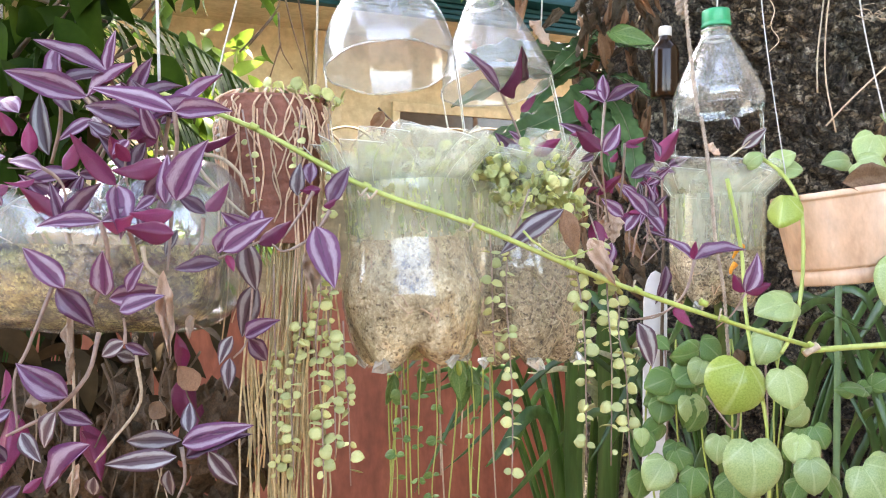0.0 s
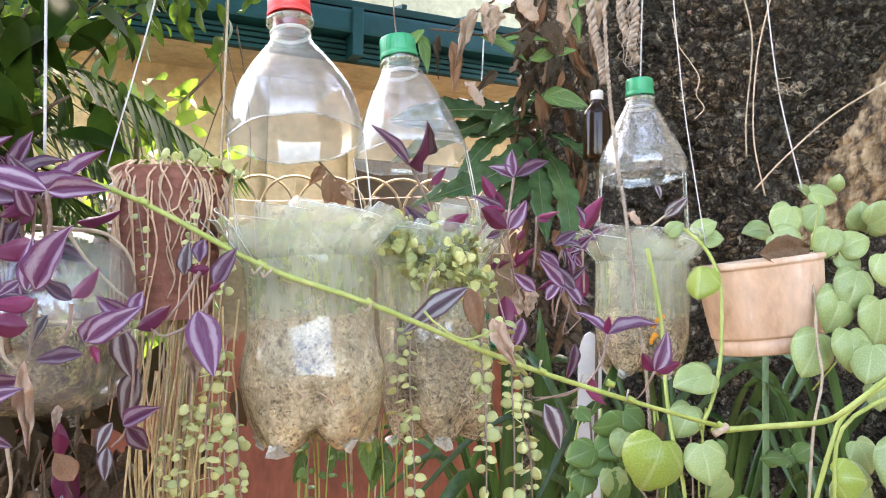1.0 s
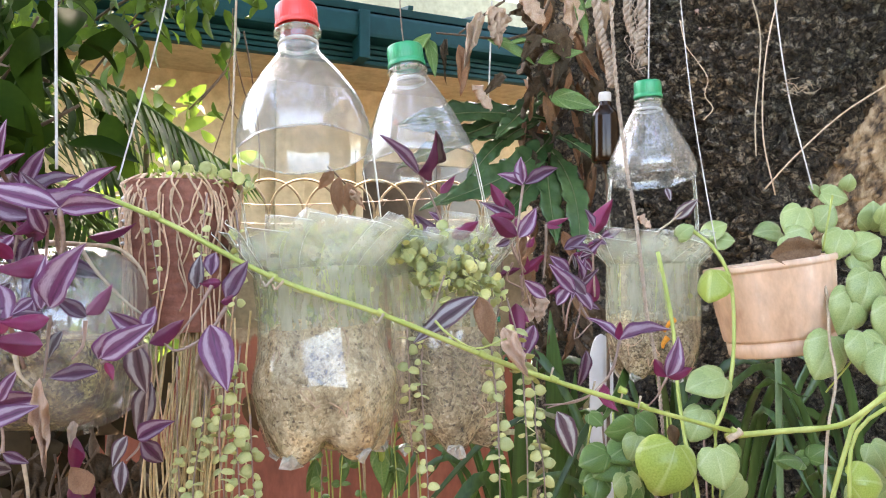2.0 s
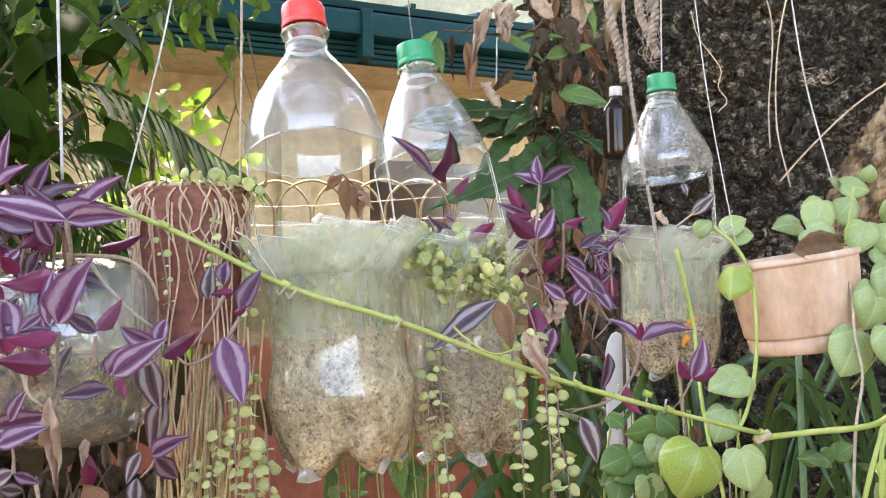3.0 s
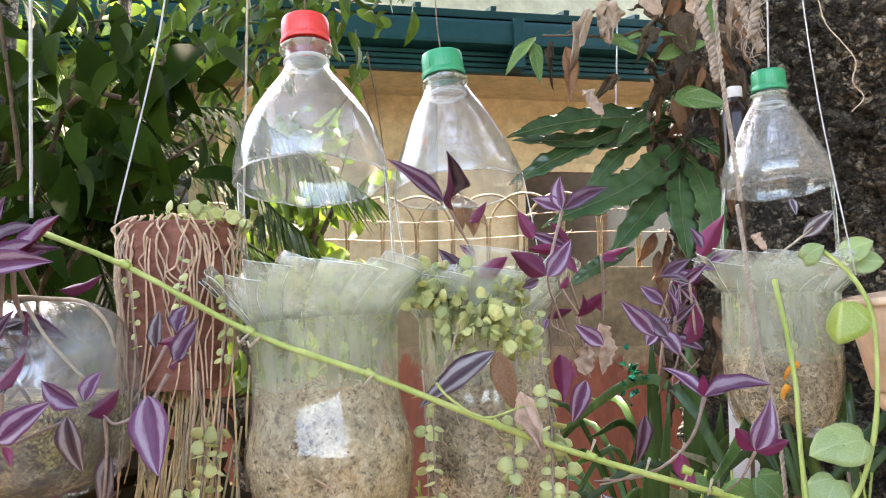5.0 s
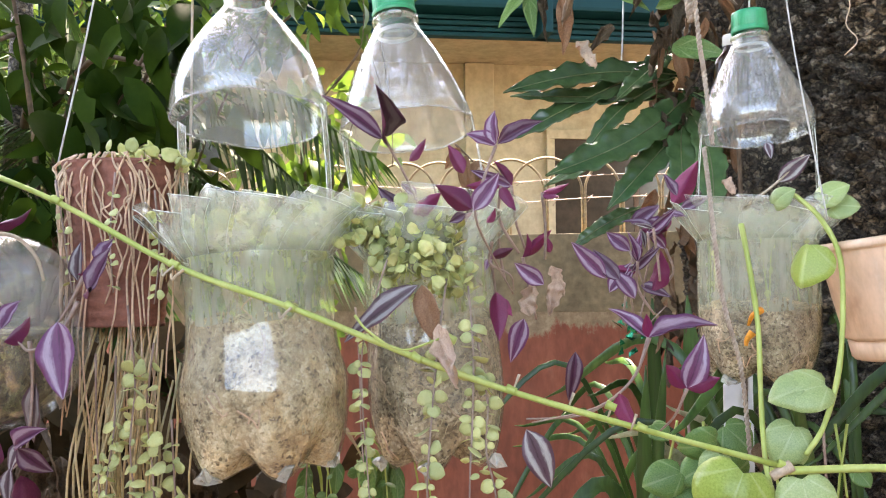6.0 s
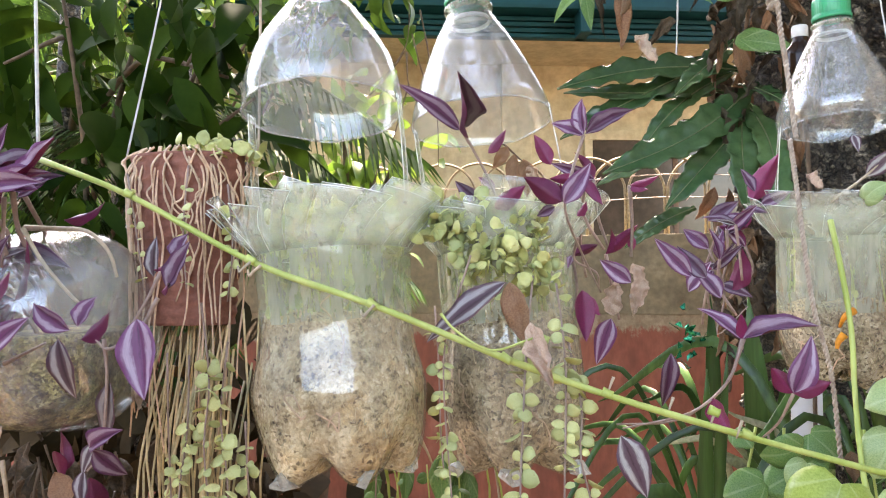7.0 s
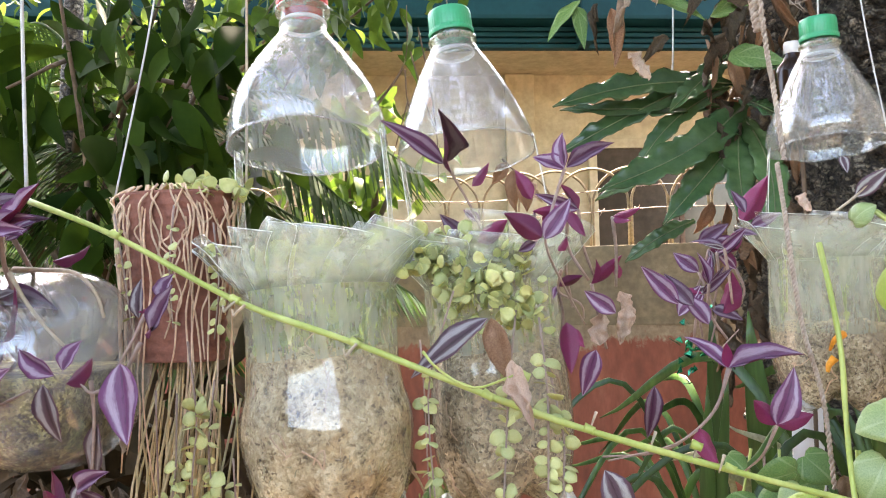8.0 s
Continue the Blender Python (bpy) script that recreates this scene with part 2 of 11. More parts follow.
def add_veins(m, strength, scale=6.5):
    """Paler veins that fan out from the stalk and a thin pale margin, along the leaf's own coordinates."""
    nt = m.node_tree
    p = nt.nodes["Principled BSDF"]
    src = p.inputs["Base Color"].links[0].from_socket
    uv = nt.nodes.new("ShaderNodeUVMap")
    sep = nt.nodes.new("ShaderNodeSeparateXYZ")
    nt.links.new(uv.outputs[0], sep.inputs[0])

    def calc(op, a, b=0.0):
        n = nt.nodes.new("ShaderNodeMath")
        n.operation = op
        for sock, val in zip(n.inputs, (a, b)):
            if isinstance(val, float):
                sock.default_value = val
            else:
                nt.links.new(val, sock)
        return n.outputs[0]
    x, y = calc("SUBTRACT", sep.outputs[0], 0.5), calc("SUBTRACT", sep.outputs[1], 0.10)
    turn = calc("ARCTAN2", calc("MULTIPLY", x, 1.25), y)
    line = calc("COSINE", calc("MULTIPLY", turn, scale))
    veins = ramp_node(nt, line, [(0.90, (0, 0, 0)), (1.0, (strength, strength, strength))])
    pale = nt.nodes.new("ShaderNodeMix")
    pale.data_type, pale.blend_type = "RGBA", "SCREEN"
    nt.links.new(veins.outputs[0], pale.inputs[0])
    nt.links.new(src, pale.inputs[6])
    pale.inputs[7].default_value = (0.55, 0.6, 0.35, 1)
    nt.links.new(pale.outputs[2], p.inputs["Base Color"])


def soil_material(name, grains, tint, dark=0.42):
    """Fibrous potting mix: grains of many tints, black crumbs, brown and mossy patches."""
    m, nt, p, out = base_nodes(name)
    tc = nt.nodes.new("ShaderNodeTexCoord")
    wander = noise_node(nt, 120, 3, 0.6)
    shift = nt.nodes.new("ShaderNodeVectorMath")
    shift.operation, shift.inputs[3].default_value = "SCALE", 0.006
    nt.links.new(wander.outputs[1], shift.inputs[0])
    at = nt.nodes.new("ShaderNodeVectorMath")
    nt.links.new(tc.outputs["Object"], at.inputs[0])
    nt.links.new(shift.outputs[0], at.inputs[1])
    vo = nt.nodes.new("ShaderNodeTexVoronoi")
    vo.inputs["Scale"].default_value = 620
    nt.links.new(at.outputs[0], vo.inputs["Vector"])
    one = nt.nodes.new("ShaderNodeSeparateColor")
    nt.links.new(vo.outputs["Color"], one.inputs[0])
    g = ramp_node(nt, one.outputs[0], grains)
    crumbs = noise_node(nt, 120, 6, 0.72)
    soft = ramp_node(nt, crumbs.outputs[0], [(dark - 0.075, (0.10, 0.08, 0.05)), (dark - 0.03, (0.50, 0.45, 0.36)), (dark + 0.04, (0.90, 0.87, 0.81)), (0.64, (1.15, 1.13, 1.07))])
    clods = noise_node(nt, 52, 6, 0.72)
    lump = ramp_node(nt, clods.outputs[0], [(0.34, (0.42, 0.36, 0.27)), (0.45, (0.84, 0.80, 0.73)), (0.54, (1.02, 1.0, 0.96)), (0.66, (1.22, 1.19, 1.10))])
    patch = noise_node(nt, 17, 5, 0.65)
    warm = ramp_node(nt, patch.outputs[0], tint)
    col = mixc(nt, 1.0, mixc(nt, 1.0, mixc(nt, 1.0, g.outputs[0], soft.outputs[0], "MULTIPLY"), lump.outputs[0], "MULTIPLY"), warm.outputs[0], "MULTIPLY")
    nt.links.new(col, p.inputs["Base Color"])
    p.inputs["Roughness"].default_value = 0.9
    b = nt.nodes.new("ShaderNodeBump")
    b.inputs["Strength"].default_value, b.inputs["Distance"].default_value = 1.0, 0.004
    nt.links.new(crumbs.outputs[0], b.inputs["Height"])
    nt.links.new(b.outputs[0], p.inputs["Normal"])
    return m


for m_, s_ in ((HEART, 0.30), (HEARTDARK, 0.22), (LIME, 0.35)):
    add_veins(m_, s_)
SOIL = soil_material("pale_gritty_soil", [(0.0, (0.16, 0.115, 0.068)), (0.10, (0.52, 0.42, 0.29)), (0.35, (0.67, 0.56, 0.41)), (0.7, (0.76, 0.66, 0.50)), (1.0, (0.88, 0.80, 0.66))],
                     [(0.32, (0.58, 0.55, 0.46)), (0.43, (0.88, 0.87, 0.80)), (0.51, (1.0, 0.97, 0.88)), (0.58, (0.95, 0.80, 0.60)), (0.66, (0.60, 0.42, 0.26))])
# Greyer mix than SOIL, with the shade behind the vine also in its colour.
GREYSOIL = soil_material("grey_gritty_soil_with_shade", [(0.0, (0.07, 0.055, 0.035)), (0.12, (0.24, 0.195, 0.135)), (0.35, (0.41, 0.35, 0.26)), (0.7, (0.53, 0.46, 0.36)), (1.0, (0.70, 0.65, 0.56))],
                         [(0.36, (0.6, 0.57, 0.53)), (0.5, (1.0, 0.95, 0.86)), (0.64, (0.75, 0.66, 0.52))])
DAMPSOIL = soil_material("dark_damp_soil", [(0.0, (0.08, 0.065, 0.035)), (0.3, (0.28, 0.25, 0.14)), (0.8, (0.52, 0.46, 0.29)), (1.0, (0.74, 0.68, 0.50))],
                         [(0.40, (0.35, 0.32, 0.26)), (0.48, (0.9, 0.9, 0.75)), (0.54, (1.3, 1.35, 0.9)), (0.64, (0.7, 0.68, 0.5))], 0.46)
SOILFIBRE = surf("pale_coir_fibres", [(0.3, (0.34, 0.25, 0.15)), (0.7, (0.66, 0.56, 0.40))], 60, 0.8, 0.2, vary=0.5, island=True)
COIR = surf("brown_ribbed_pot", [(0.3, (0.16, 0.052, 0.030)), (0.7, (0.28, 0.105, 0.066))], 60, 0.7, 0.5, dist=0.002)
TERRA = surf("weathered_terracotta_plastic", [(0.28, (0.40, 0.23, 0.14)), (0.45, (0.62, 0.41, 0.27)), (0.6, (0.70, 0.50, 0.36)), (0.72, (0.82, 0.70, 0.58))], 20, 0.45, 0.25, 60, stretch=(1, 1, 0.5), dist=0.001, grain=0.5)
WIRE = surf("white_string", [(0.3, (0.42, 0.42, 0.40)), (0.7, (0.66, 0.66, 0.63))], 100, 0.6, 0.1, grain=0.2)
STEEL = surf("galvanised_wire", [(0.3, (0.13, 0.085, 0.06)), (0.7, (0.30, 0.22, 0.17))], 80, 0.6, 0.2, metal=0.2)
FENCEIRON = surf("weathered_iron_hoops", [(0.3, (0.13, 0.10, 0.06)), (0.7, (0.34, 0.27, 0.16))], 50, 0.6, 0.3, metal=0.3)
ROPE = surf("jute_rope", [(0.3, (0.26, 0.20, 0.15)), (0.7, (0.50, 0.42, 0.34))], 120, 0.9, 0.7, dist=0.001)
def bark_material(name="rough_dark_bark", lift=1.0):
    """Dark flaky bark: small warped plates of differing grey-brown, black cracks between them, brown and mossy patches."""
    m, nt, p, out = base_nodes(name)
    tc = nt.nodes.new("ShaderNodeTexCoord")
    bend = noise_node(nt, 22, 4, 0.6)
    shift = nt.nodes.new("ShaderNodeVectorMath")
    shift.operation, shift.inputs[3].default_value = "SCALE", 0.045
    nt.links.new(bend.outputs[1], shift.inputs[0])
    at = nt.nodes.new("ShaderNodeVectorMath")
    nt.links.new(tc.outputs["Object"], at.inputs[0])
    nt.links.new(shift.outputs[0], at.inputs[1])
    flat = nt.nodes.new("ShaderNodeMapping")
    flat.inputs["Scale"].default_value = (1.0, 1.0, 1.35)
    nt.links.new(at.outputs[0], flat.inputs[0])
    edge = nt.nodes.new("ShaderNodeTexVoronoi")
    edge.feature, edge.inputs["Scale"].default_value = "DISTANCE_TO_EDGE", 62
    cell = nt.nodes.new("ShaderNodeTexVoronoi")
    cell.inputs["Scale"].default_value = 62
    for v in (edge, cell):
        nt.links.new(flat.outputs[0], v.inputs["Vector"])
    one = nt.nodes.new("ShaderNodeSeparateColor")
    nt.links.new(cell.outputs["Color"], one.inputs[0])
    tone = ramp_node(nt, one.outputs[0], [(0.0, (0.035, 0.030, 0.026)), (0.4, (0.075, 0.066, 0.056)), (0.75, (0.125, 0.112, 0.096)), (1.0, (0.21, 0.19, 0.165))])
    crack = ramp_node(nt, edge.outputs["Distance"], [(0.0, (0.10, 0.09, 0.08)), (0.06, (0.42, 0.4, 0.38)), (0.17, (1.0, 1.0, 1.0)), (0.4, (1.2, 1.2, 1.18))])
    crumble = noise_node(nt, 150, 5, 0.7, (1, 1, 1.3))
    fine = ramp_node(nt, crumble.outputs[0], [(0.36, (0.28, 0.26, 0.24)), (0.48, (0.85, 0.84, 0.82)), (0.62, (1.6, 1.58, 1.5))])
    broad = noise_node(nt, 5, 6, 0.7)
    tint = ramp_node(nt, broad.outputs[0], [(0.36, (0.72 * lift, 0.78 * lift, 0.70 * lift)), (0.5, (1.0 * lift, 0.95 * lift, 0.86 * lift)), (0.62, (1.35 * lift, 1.15 * lift, 0.9 * lift)), (0.72, (1.7 * lift, 1.35 * lift, 1.0 * lift))])
    col = mixc(nt, 1.0, mixc(nt, 1.0, mixc(nt, 1.0, tone.outputs[0], crack.outputs[0], "MULTIPLY"), fine.outputs[0], "MULTIPLY"), tint.outputs[0], "MULTIPLY")
    nt.links.new(col, p.inputs["Base Color"])
    p.inputs["Roughness"].default_value = 0.55
    b1 = nt.nodes.new("ShaderNodeBump")
    b1.inputs["Strength"].default_value, b1.inputs["Distance"].default_value = 1.0, 0.02
    nt.links.new(edge.outputs["Distance"], b1.inputs["Height"])
    b2 = nt.nodes.new("ShaderNodeBump")
    b2.inputs["Strength"].default_value, b2.inputs["Distance"].default_value = 1.0, 0.006
    nt.links.new(crumble.outputs[0], b2.inputs["Height"])
    nt.links.new(b1.outputs[0], b2.inputs["Normal"])
    nt.links.new(b2.outputs[0], p.inputs["Normal"])
    return m
BARK = bark_material(lift=2.0)
BAREWOOD = surf("worn_brown_wood", [(0.38, (0.035, 0.022, 0.012)), (0.46, (0.15, 0.098, 0.052)), (0.54, (0.30, 0.205, 0.115)), (0.66, (0.46, 0.34, 0.21))], 36, 0.7, 1.0, 50, stretch=(1.6, 1.6, 0.5), dist=0.005)
HOUSEWALL = surf("ochre_painted_plaster", [(0.3, (0.400, 0.375, 0.245)), (0.7, (0.465, 0.44, 0.30))], 3, 0.85, 0.15, 25, dist=0.004)
PALEPOST = surf("cream_painted_post", [(0.3, (0.62, 0.55, 0.34)), (0.7, (0.68, 0.61, 0.40))], 4, 0.8, 0.15, 25)
TEAL = surf("dark_teal_painted_metal", [(0.3, (0.0, 0.034, 0.043)), (0.7, (0.001, 0.050, 0.062))], 5, 0.6, 0.1, 30, grain=0.3, spec=0.2)
WINDOWDARK = surf("dark_window_glass", [(0.3, (0.02, 0.018, 0.014)), (0.7, (0.05, 0.04, 0.03))], 4, 0.15, 0.0)
CONCRETE = surf("mossy_bare_concrete", [(0.3, (0.15, 0.12, 0.075)), (0.6, (0.26, 0.21, 0.13)), (0.8, (0.36, 0.30, 0.20))], 9, 0.9, 0.5, 40, dist=0.004)
REDPAINT = surf("faded_red_painted_wall", [(0.25, (0.15, 0.05, 0.03)), (0.45, (0.23, 0.070, 0.042)), (0.6, (0.29, 0.095, 0.058)), (0.8, (0.38, 0.19, 0.125))], 7, 0.8, 0.3, 40, stretch=(1, 1, 0.4), dist=0.003)
def peel_paint(m, bare, low, high):
    """Bare plaster shows through in ragged patches towards the top of the painted wall."""
    nt = m.node_tree
    p = nt.nodes["Principled BSDF"]
    src = p.inputs["Base Color"].links[0].from_socket
    sep = nt.nodes.new("ShaderNodeSeparateXYZ")
    nt.links.new(nt.nodes.new("ShaderNodeTexCoord").outputs["Object"], sep.inputs[0])
    n = noise_node(nt, 9, 7, 0.72, (1, 1, 0.6))
    lift = nt.nodes.new("ShaderNodeMath")
    lift.operation, lift.inputs[1].default_value = "MULTIPLY_ADD", 0.34
    nt.links.new(n.outputs[0], lift.inputs[0])
    nt.links.new(sep.outputs[2], lift.inputs[2])
    edge = nt.nodes.new("ShaderNodeMapRange")
    for i, v in enumerate((low + 0.17, high + 0.17, 0.0, 1.0)):
        edge.inputs[i + 1].default_value = v
    nt.links.new(lift.outputs[0], edge.inputs[0])
    tone = ramp_node(nt, noise_node(nt, 30, 6, 0.7).outputs[0], bare)
    nt.links.new(mixc(nt, edge.outputs[0], src, tone.outputs[0]), p.inputs["Base Color"])


peel_paint(REDPAINT, [(0.3, (0.17, 0.12, 0.075)), (0.55, (0.30, 0.23, 0.15)), (0.75, (0.46, 0.38, 0.27))], 1.375, 1.395)
EARTH = surf("brown_garden_earth", [(0.3, (0.06, 0.04, 0.025)), (0.7, (0.16, 0.115, 0.07))], 3, 0.95, 0.6, 20, dist=0.02)
# Green lowered so the colour itself carries the shade under dense cover.
BROADLEAF = surf("broad_leaves_shade_green", [(0.3, (0.007, 0.022, 0.003)), (0.7, (0.030, 0.062, 0.008))], 6, 0.7, 0.1, through_light=0.2, spec=0.06, vary=0.45, island=True, grain=0.3)
BRIGHTLEAF = surf("sunlit_yellow_green_leaves", [(0.3, (0.09, 0.17, 0.02)), (0.7, (0.2, 0.3, 0.05))], 6, 0.45, 0.1, through_light=0.4, vary=0.45, island=True, grain=0.3)
MIDLEAF = surf("mid_green_leaves", [(0.3, (0.035, 0.085, 0.010)), (0.7, (0.09, 0.16, 0.025))], 6, 0.55, 0.1, through_light=0.25, spec=0.2, vary=0.4, island=True)
UNDERGROWTH = surf("shade_brown_undergrowth", [(0.3, (0.022, 0.014, 0.008)), (0.7, (0.07, 0.045, 0.022))], 6, 0.8, 0.1, through_light=0.15, spec=0.1, vary=0.5, island=True)
FERNGREEN = surf("dark_leathery_fern", [(0.3, (0.030, 0.085, 0.032)), (0.7, (0.085, 0.16, 0.065))], 20, 0.22, 0.3, through_light=0.15, vary=0.3, dist=0.002, grain=0.4)
PALMGREEN = surf("palm_leaflets", [(0.3, (0.02, 0.055, 0.011)), (0.7, (0.055, 0.11, 0.022))], 8, 0.55, 0.1, through_light=0.3, spec=0.2, vary=0.3, island=True)
STRAP = surf("dark_strap_leaf", [(0.3, (0.024, 0.070, 0.018)), (0.7, (0.080, 0.17, 0.045))], 10, 0.28, 0.2, through_light=0.25, stretch=(3, 3, 0.2), vary=0.45, dist=0.001, spec=0.5)
PLATE = surf("white_plastic_stake", [(0.3, (0.62, 0.64, 0.64)), (0.7, (0.74, 0.76, 0.76))], 12, 0.5, 0.1, grain=0.2)
GREENSTAKE = surf("green_plastic_stake", [(0.3, (0.07, 0.15, 0.06)), (0.7, (0.13, 0.22, 0.10))], 30, 0.5, 0.2, grain=0.3)
FUNGUS = surf("pinkish_bracket_fungus", [(0.3, (0.34, 0.20, 0.15)), (0.6, (0.58, 0.42, 0.35)), (0.8, (0.70, 0.58, 0.50))], 40, 0.7, 0.5, dist=0.002)
FOIL = surf("emerald_foil", [(0.3, (0.0, 0.22, 0.11)), (0.7, (0.02, 0.40, 0.22))], 60, 0.18, 0.2, metal=0.9)
ORANGE = surf("orange_petal", [(0.3, (0.75, 0.26, 0.02)), (0.7, (0.85, 0.4, 0.04))], 60, 0.6, 0.2, through_light=0.3)


# ---- building helpers ----
def part(name, bm, material, parent, label=""):
    """Links a bmesh as one mesh object under a thing."""
    me = bpy.data.meshes.new(name)
    bm.to_mesh(me)
    bm.free()
    for mm in (material if isinstance(material, tuple) else (material,)):
        me.materials.append(mm)
    ob = new(name, me)
    ob.parent = parent
    if label:
        ob["label"] = label
    return ob


def smooth(ob):
    for f in ob.data.polygons:
        f.use_smooth = True
    return ob


def mesh_part(name, verts, faces, material, parent, label="", flat=False):
    me = bpy.data.meshes.new(name)
    me.from_pydata([tuple(v) for v in verts], [], faces)
    me.materials.append(material)
    ob = new(name, me)
    ob.parent = parent
    if not flat:
        smooth(ob)
    if label:
        ob["label"] = label
    return ob


def thing(name, label, category, place=(0, 0, 0), group="", kind=""):
    ob = new(name)
    ob.empty_display_size = 0.02
    ob.location = place
    return tagged(ob, label, category, group, kind)


def spline(points, n):
    """Smooth line of n points through the given ones."""
    pts = [Vector(p) for p in points]
    if len(pts) == 2:
        return [pts[0].lerp(pts[1], i / (n - 1)) for i in range(n)]
    out = []
    ext = [pts[0] * 2 - pts[1], *pts, pts[-1] * 2 - pts[-2]]
    segs = len(pts) - 1
    for i in range(n):
        u = i / (n - 1) * segs
        k = min(int(u), segs - 1)
        t = u - k
        a, b, c, d = ext[k:k + 4]
        out.append(0.5 * ((2 * b) + (c - a) * t + (2 * a - 5 * b + 4 * c - d) * t * t + (3 * b - a - 3 * c + d) * t ** 3))
    return out


def tube_data(points, r0, r1=None, sides=6, n=None, base=0, knots=0.0, seed=0):
    """Vertices and faces of a tapered tube along a smooth line."""
    rnd = random.Random(seed)
    r1 = r0 if r1 is None else r1
    line = spline(points, n or max(2, 4 * (len(points) - 1) + 1))
    vs, fs = [], []
    m = len(line)
    up = Vector((0.13, 0.99, 0.05))
    for i, p in enumerate(line):
        d = (line[min(i + 1, m - 1)] - line[max(i - 1, 0)])
        d = d.normalized() if d.length > 1e-9 else Vector((0, 0, 1))
        a = d.cross(up)
        a = a.normalized() if a.length > 1e-4 else d.orthogonal().normalized()
        b = d.cross(a)
        r = (r0 + (r1 - r0) * i / (m - 1)) * (1 + rnd.uniform(-knots, knots))
        for k in range(sides):
            w = 2 * math.pi * k / sides
            vs.append(p + (a * math.cos(w) + b * math.sin(w)) * r)
    for i in range(m - 1):
        for k in range(sides):
            q = base + i * sides
            fs.append((q + k, q + (k + 1) % sides, q + sides + (k + 1) % sides, q + sides + k))
    fs.append(tuple(base + k for k in range(sides))[::-1])
    fs.append(tuple(base + (m - 1) * sides + k for k in range(sides)))
    return vs, fs


def origin(ob):
    place = Vector((0, 0, 0))
    while ob:
        place += ob.location
        ob = ob.parent
    return place


def tube(name, points, r0, r1, material, parent, label="", sides=7, n=None, knots=0.0, seed=0):
    o = origin(parent)
    points = [Vector(p) - o for p in points]
    vs, fs = tube_data(points, r0, r1, sides, n, 0, knots, seed)
    return mesh_part(name, vs, fs, material, parent, label)


def tubes(name, runs, material, parent, label="", sides=5):
    vs, fs = [], []
    o = origin(parent)
    for i, (points, r0, r1) in enumerate(runs):
        v, f = tube_data([Vector(p) - o for p in points], r0, r1, sides, None, len(vs), 0.1, i)
        vs += v
        fs += f
    ob = mesh_part(name, vs, fs, material, parent, label)
    ob["kind"] = "stuff"
    return ob


def revolve(profile, segments=48, warp=None):
    """Vertices and faces of a turned shape from (radius, height) pairs; warp(r, z, angle) may move a point."""
    vs, fs = [], []
    for r, z in profile:
        for k in range(segments):
            w = 2 * math.pi * k / segments
            rr, zz = warp(r, z, w) if warp else (r, z)
            vs.append((rr * math.cos(w), rr * math.sin(w), zz))
    for i in range(len(profile) - 1):
        for k in range(segments):
            a = i * segments
            fs.append((a + k, a + (k + 1) % segments, a + segments + (k + 1) % segments, a + segments + k))
    return vs, fs


def smooth_profile(pairs, n):
    return [(max(p.x, 0.0001), p.y) for p in spline([(r, z, 0) for r, z in pairs], n)]


# leaf blades: a thin closed shell, upper side with the first material and under side with the second
def blade_mesh(name, outline, upper, under, nx=6, ny=10, fold=0.25, arch=0.25, wave=0.0, thick=0.012, twist=0.0, crumple=0.0):
    """Leaf of length 1 along y, face up z. outline(v) gives half the width."""
    vs, fs, mats, uvs = [], [], [], []
    for layer in (0, 1):
        for j in range(ny + 1):
            v = j / ny
            w = max(outline(v), 0.002)
            for i in range(nx + 1):
                u = i / nx
                s = (u - 0.5) * 2
                x = s * w
                z = abs(s) * w * fold - arch * v * v + wave * math.sin(v * 14 + s * 2) * abs(s) * w
                z += crumple * noise.noise((v * 5.0 + fold * 9, s * 1.8, arch)) * min(1, v * 4)
                x *= 1 + 1.6 * crumple * noise.noise((v * 7.0, 4.0 * (s > 0), fold * 5))
                x2 = x * math.cos(twist * v) - z * math.sin(twist * v) * 0.3
                vs.append((x2, v - arch * 0.25 * v * v, z - layer * thick * (1 - 0.8 * abs(s))))
                uvs.append((u, v))
    row = nx + 1
    cnt = row * (ny + 1)
    for j in range(ny):
        for i in range(nx):
            a = j * row + i
            fs.append((a, a + 1, a + row + 1, a + row))
            mats.append(0)
            fs.append((cnt + a, cnt + a + row, cnt + a + row + 1, cnt + a + 1))
            mats.append(1)
    for j in range(ny):
        for a, b in ((j * row, (j + 1) * row), ((j + 1) * row + nx, j * row + nx)):
            fs.append((a, b, cnt + b, cnt + a))
            mats.append(1)
    return leaf_mesh(name, vs, fs, mats, uvs, upper, under)


def leaf_mesh(name, vs, fs, mats, uvs, upper, under):
    me = bpy.data.meshes.new(name)
    me.from_pydata(vs, [], fs)
    me.materials.append(upper)
    me.materials.append(under)
    layer = me.uv_layers.new(name="UVMap")
    for poly, k in zip(me.polygons, mats):
        poly.material_index, poly.use_smooth = k, True
        for li in poly.loop_indices:
            layer.data[li].uv = uvs[me.loops[li].vertex_index]
    return me


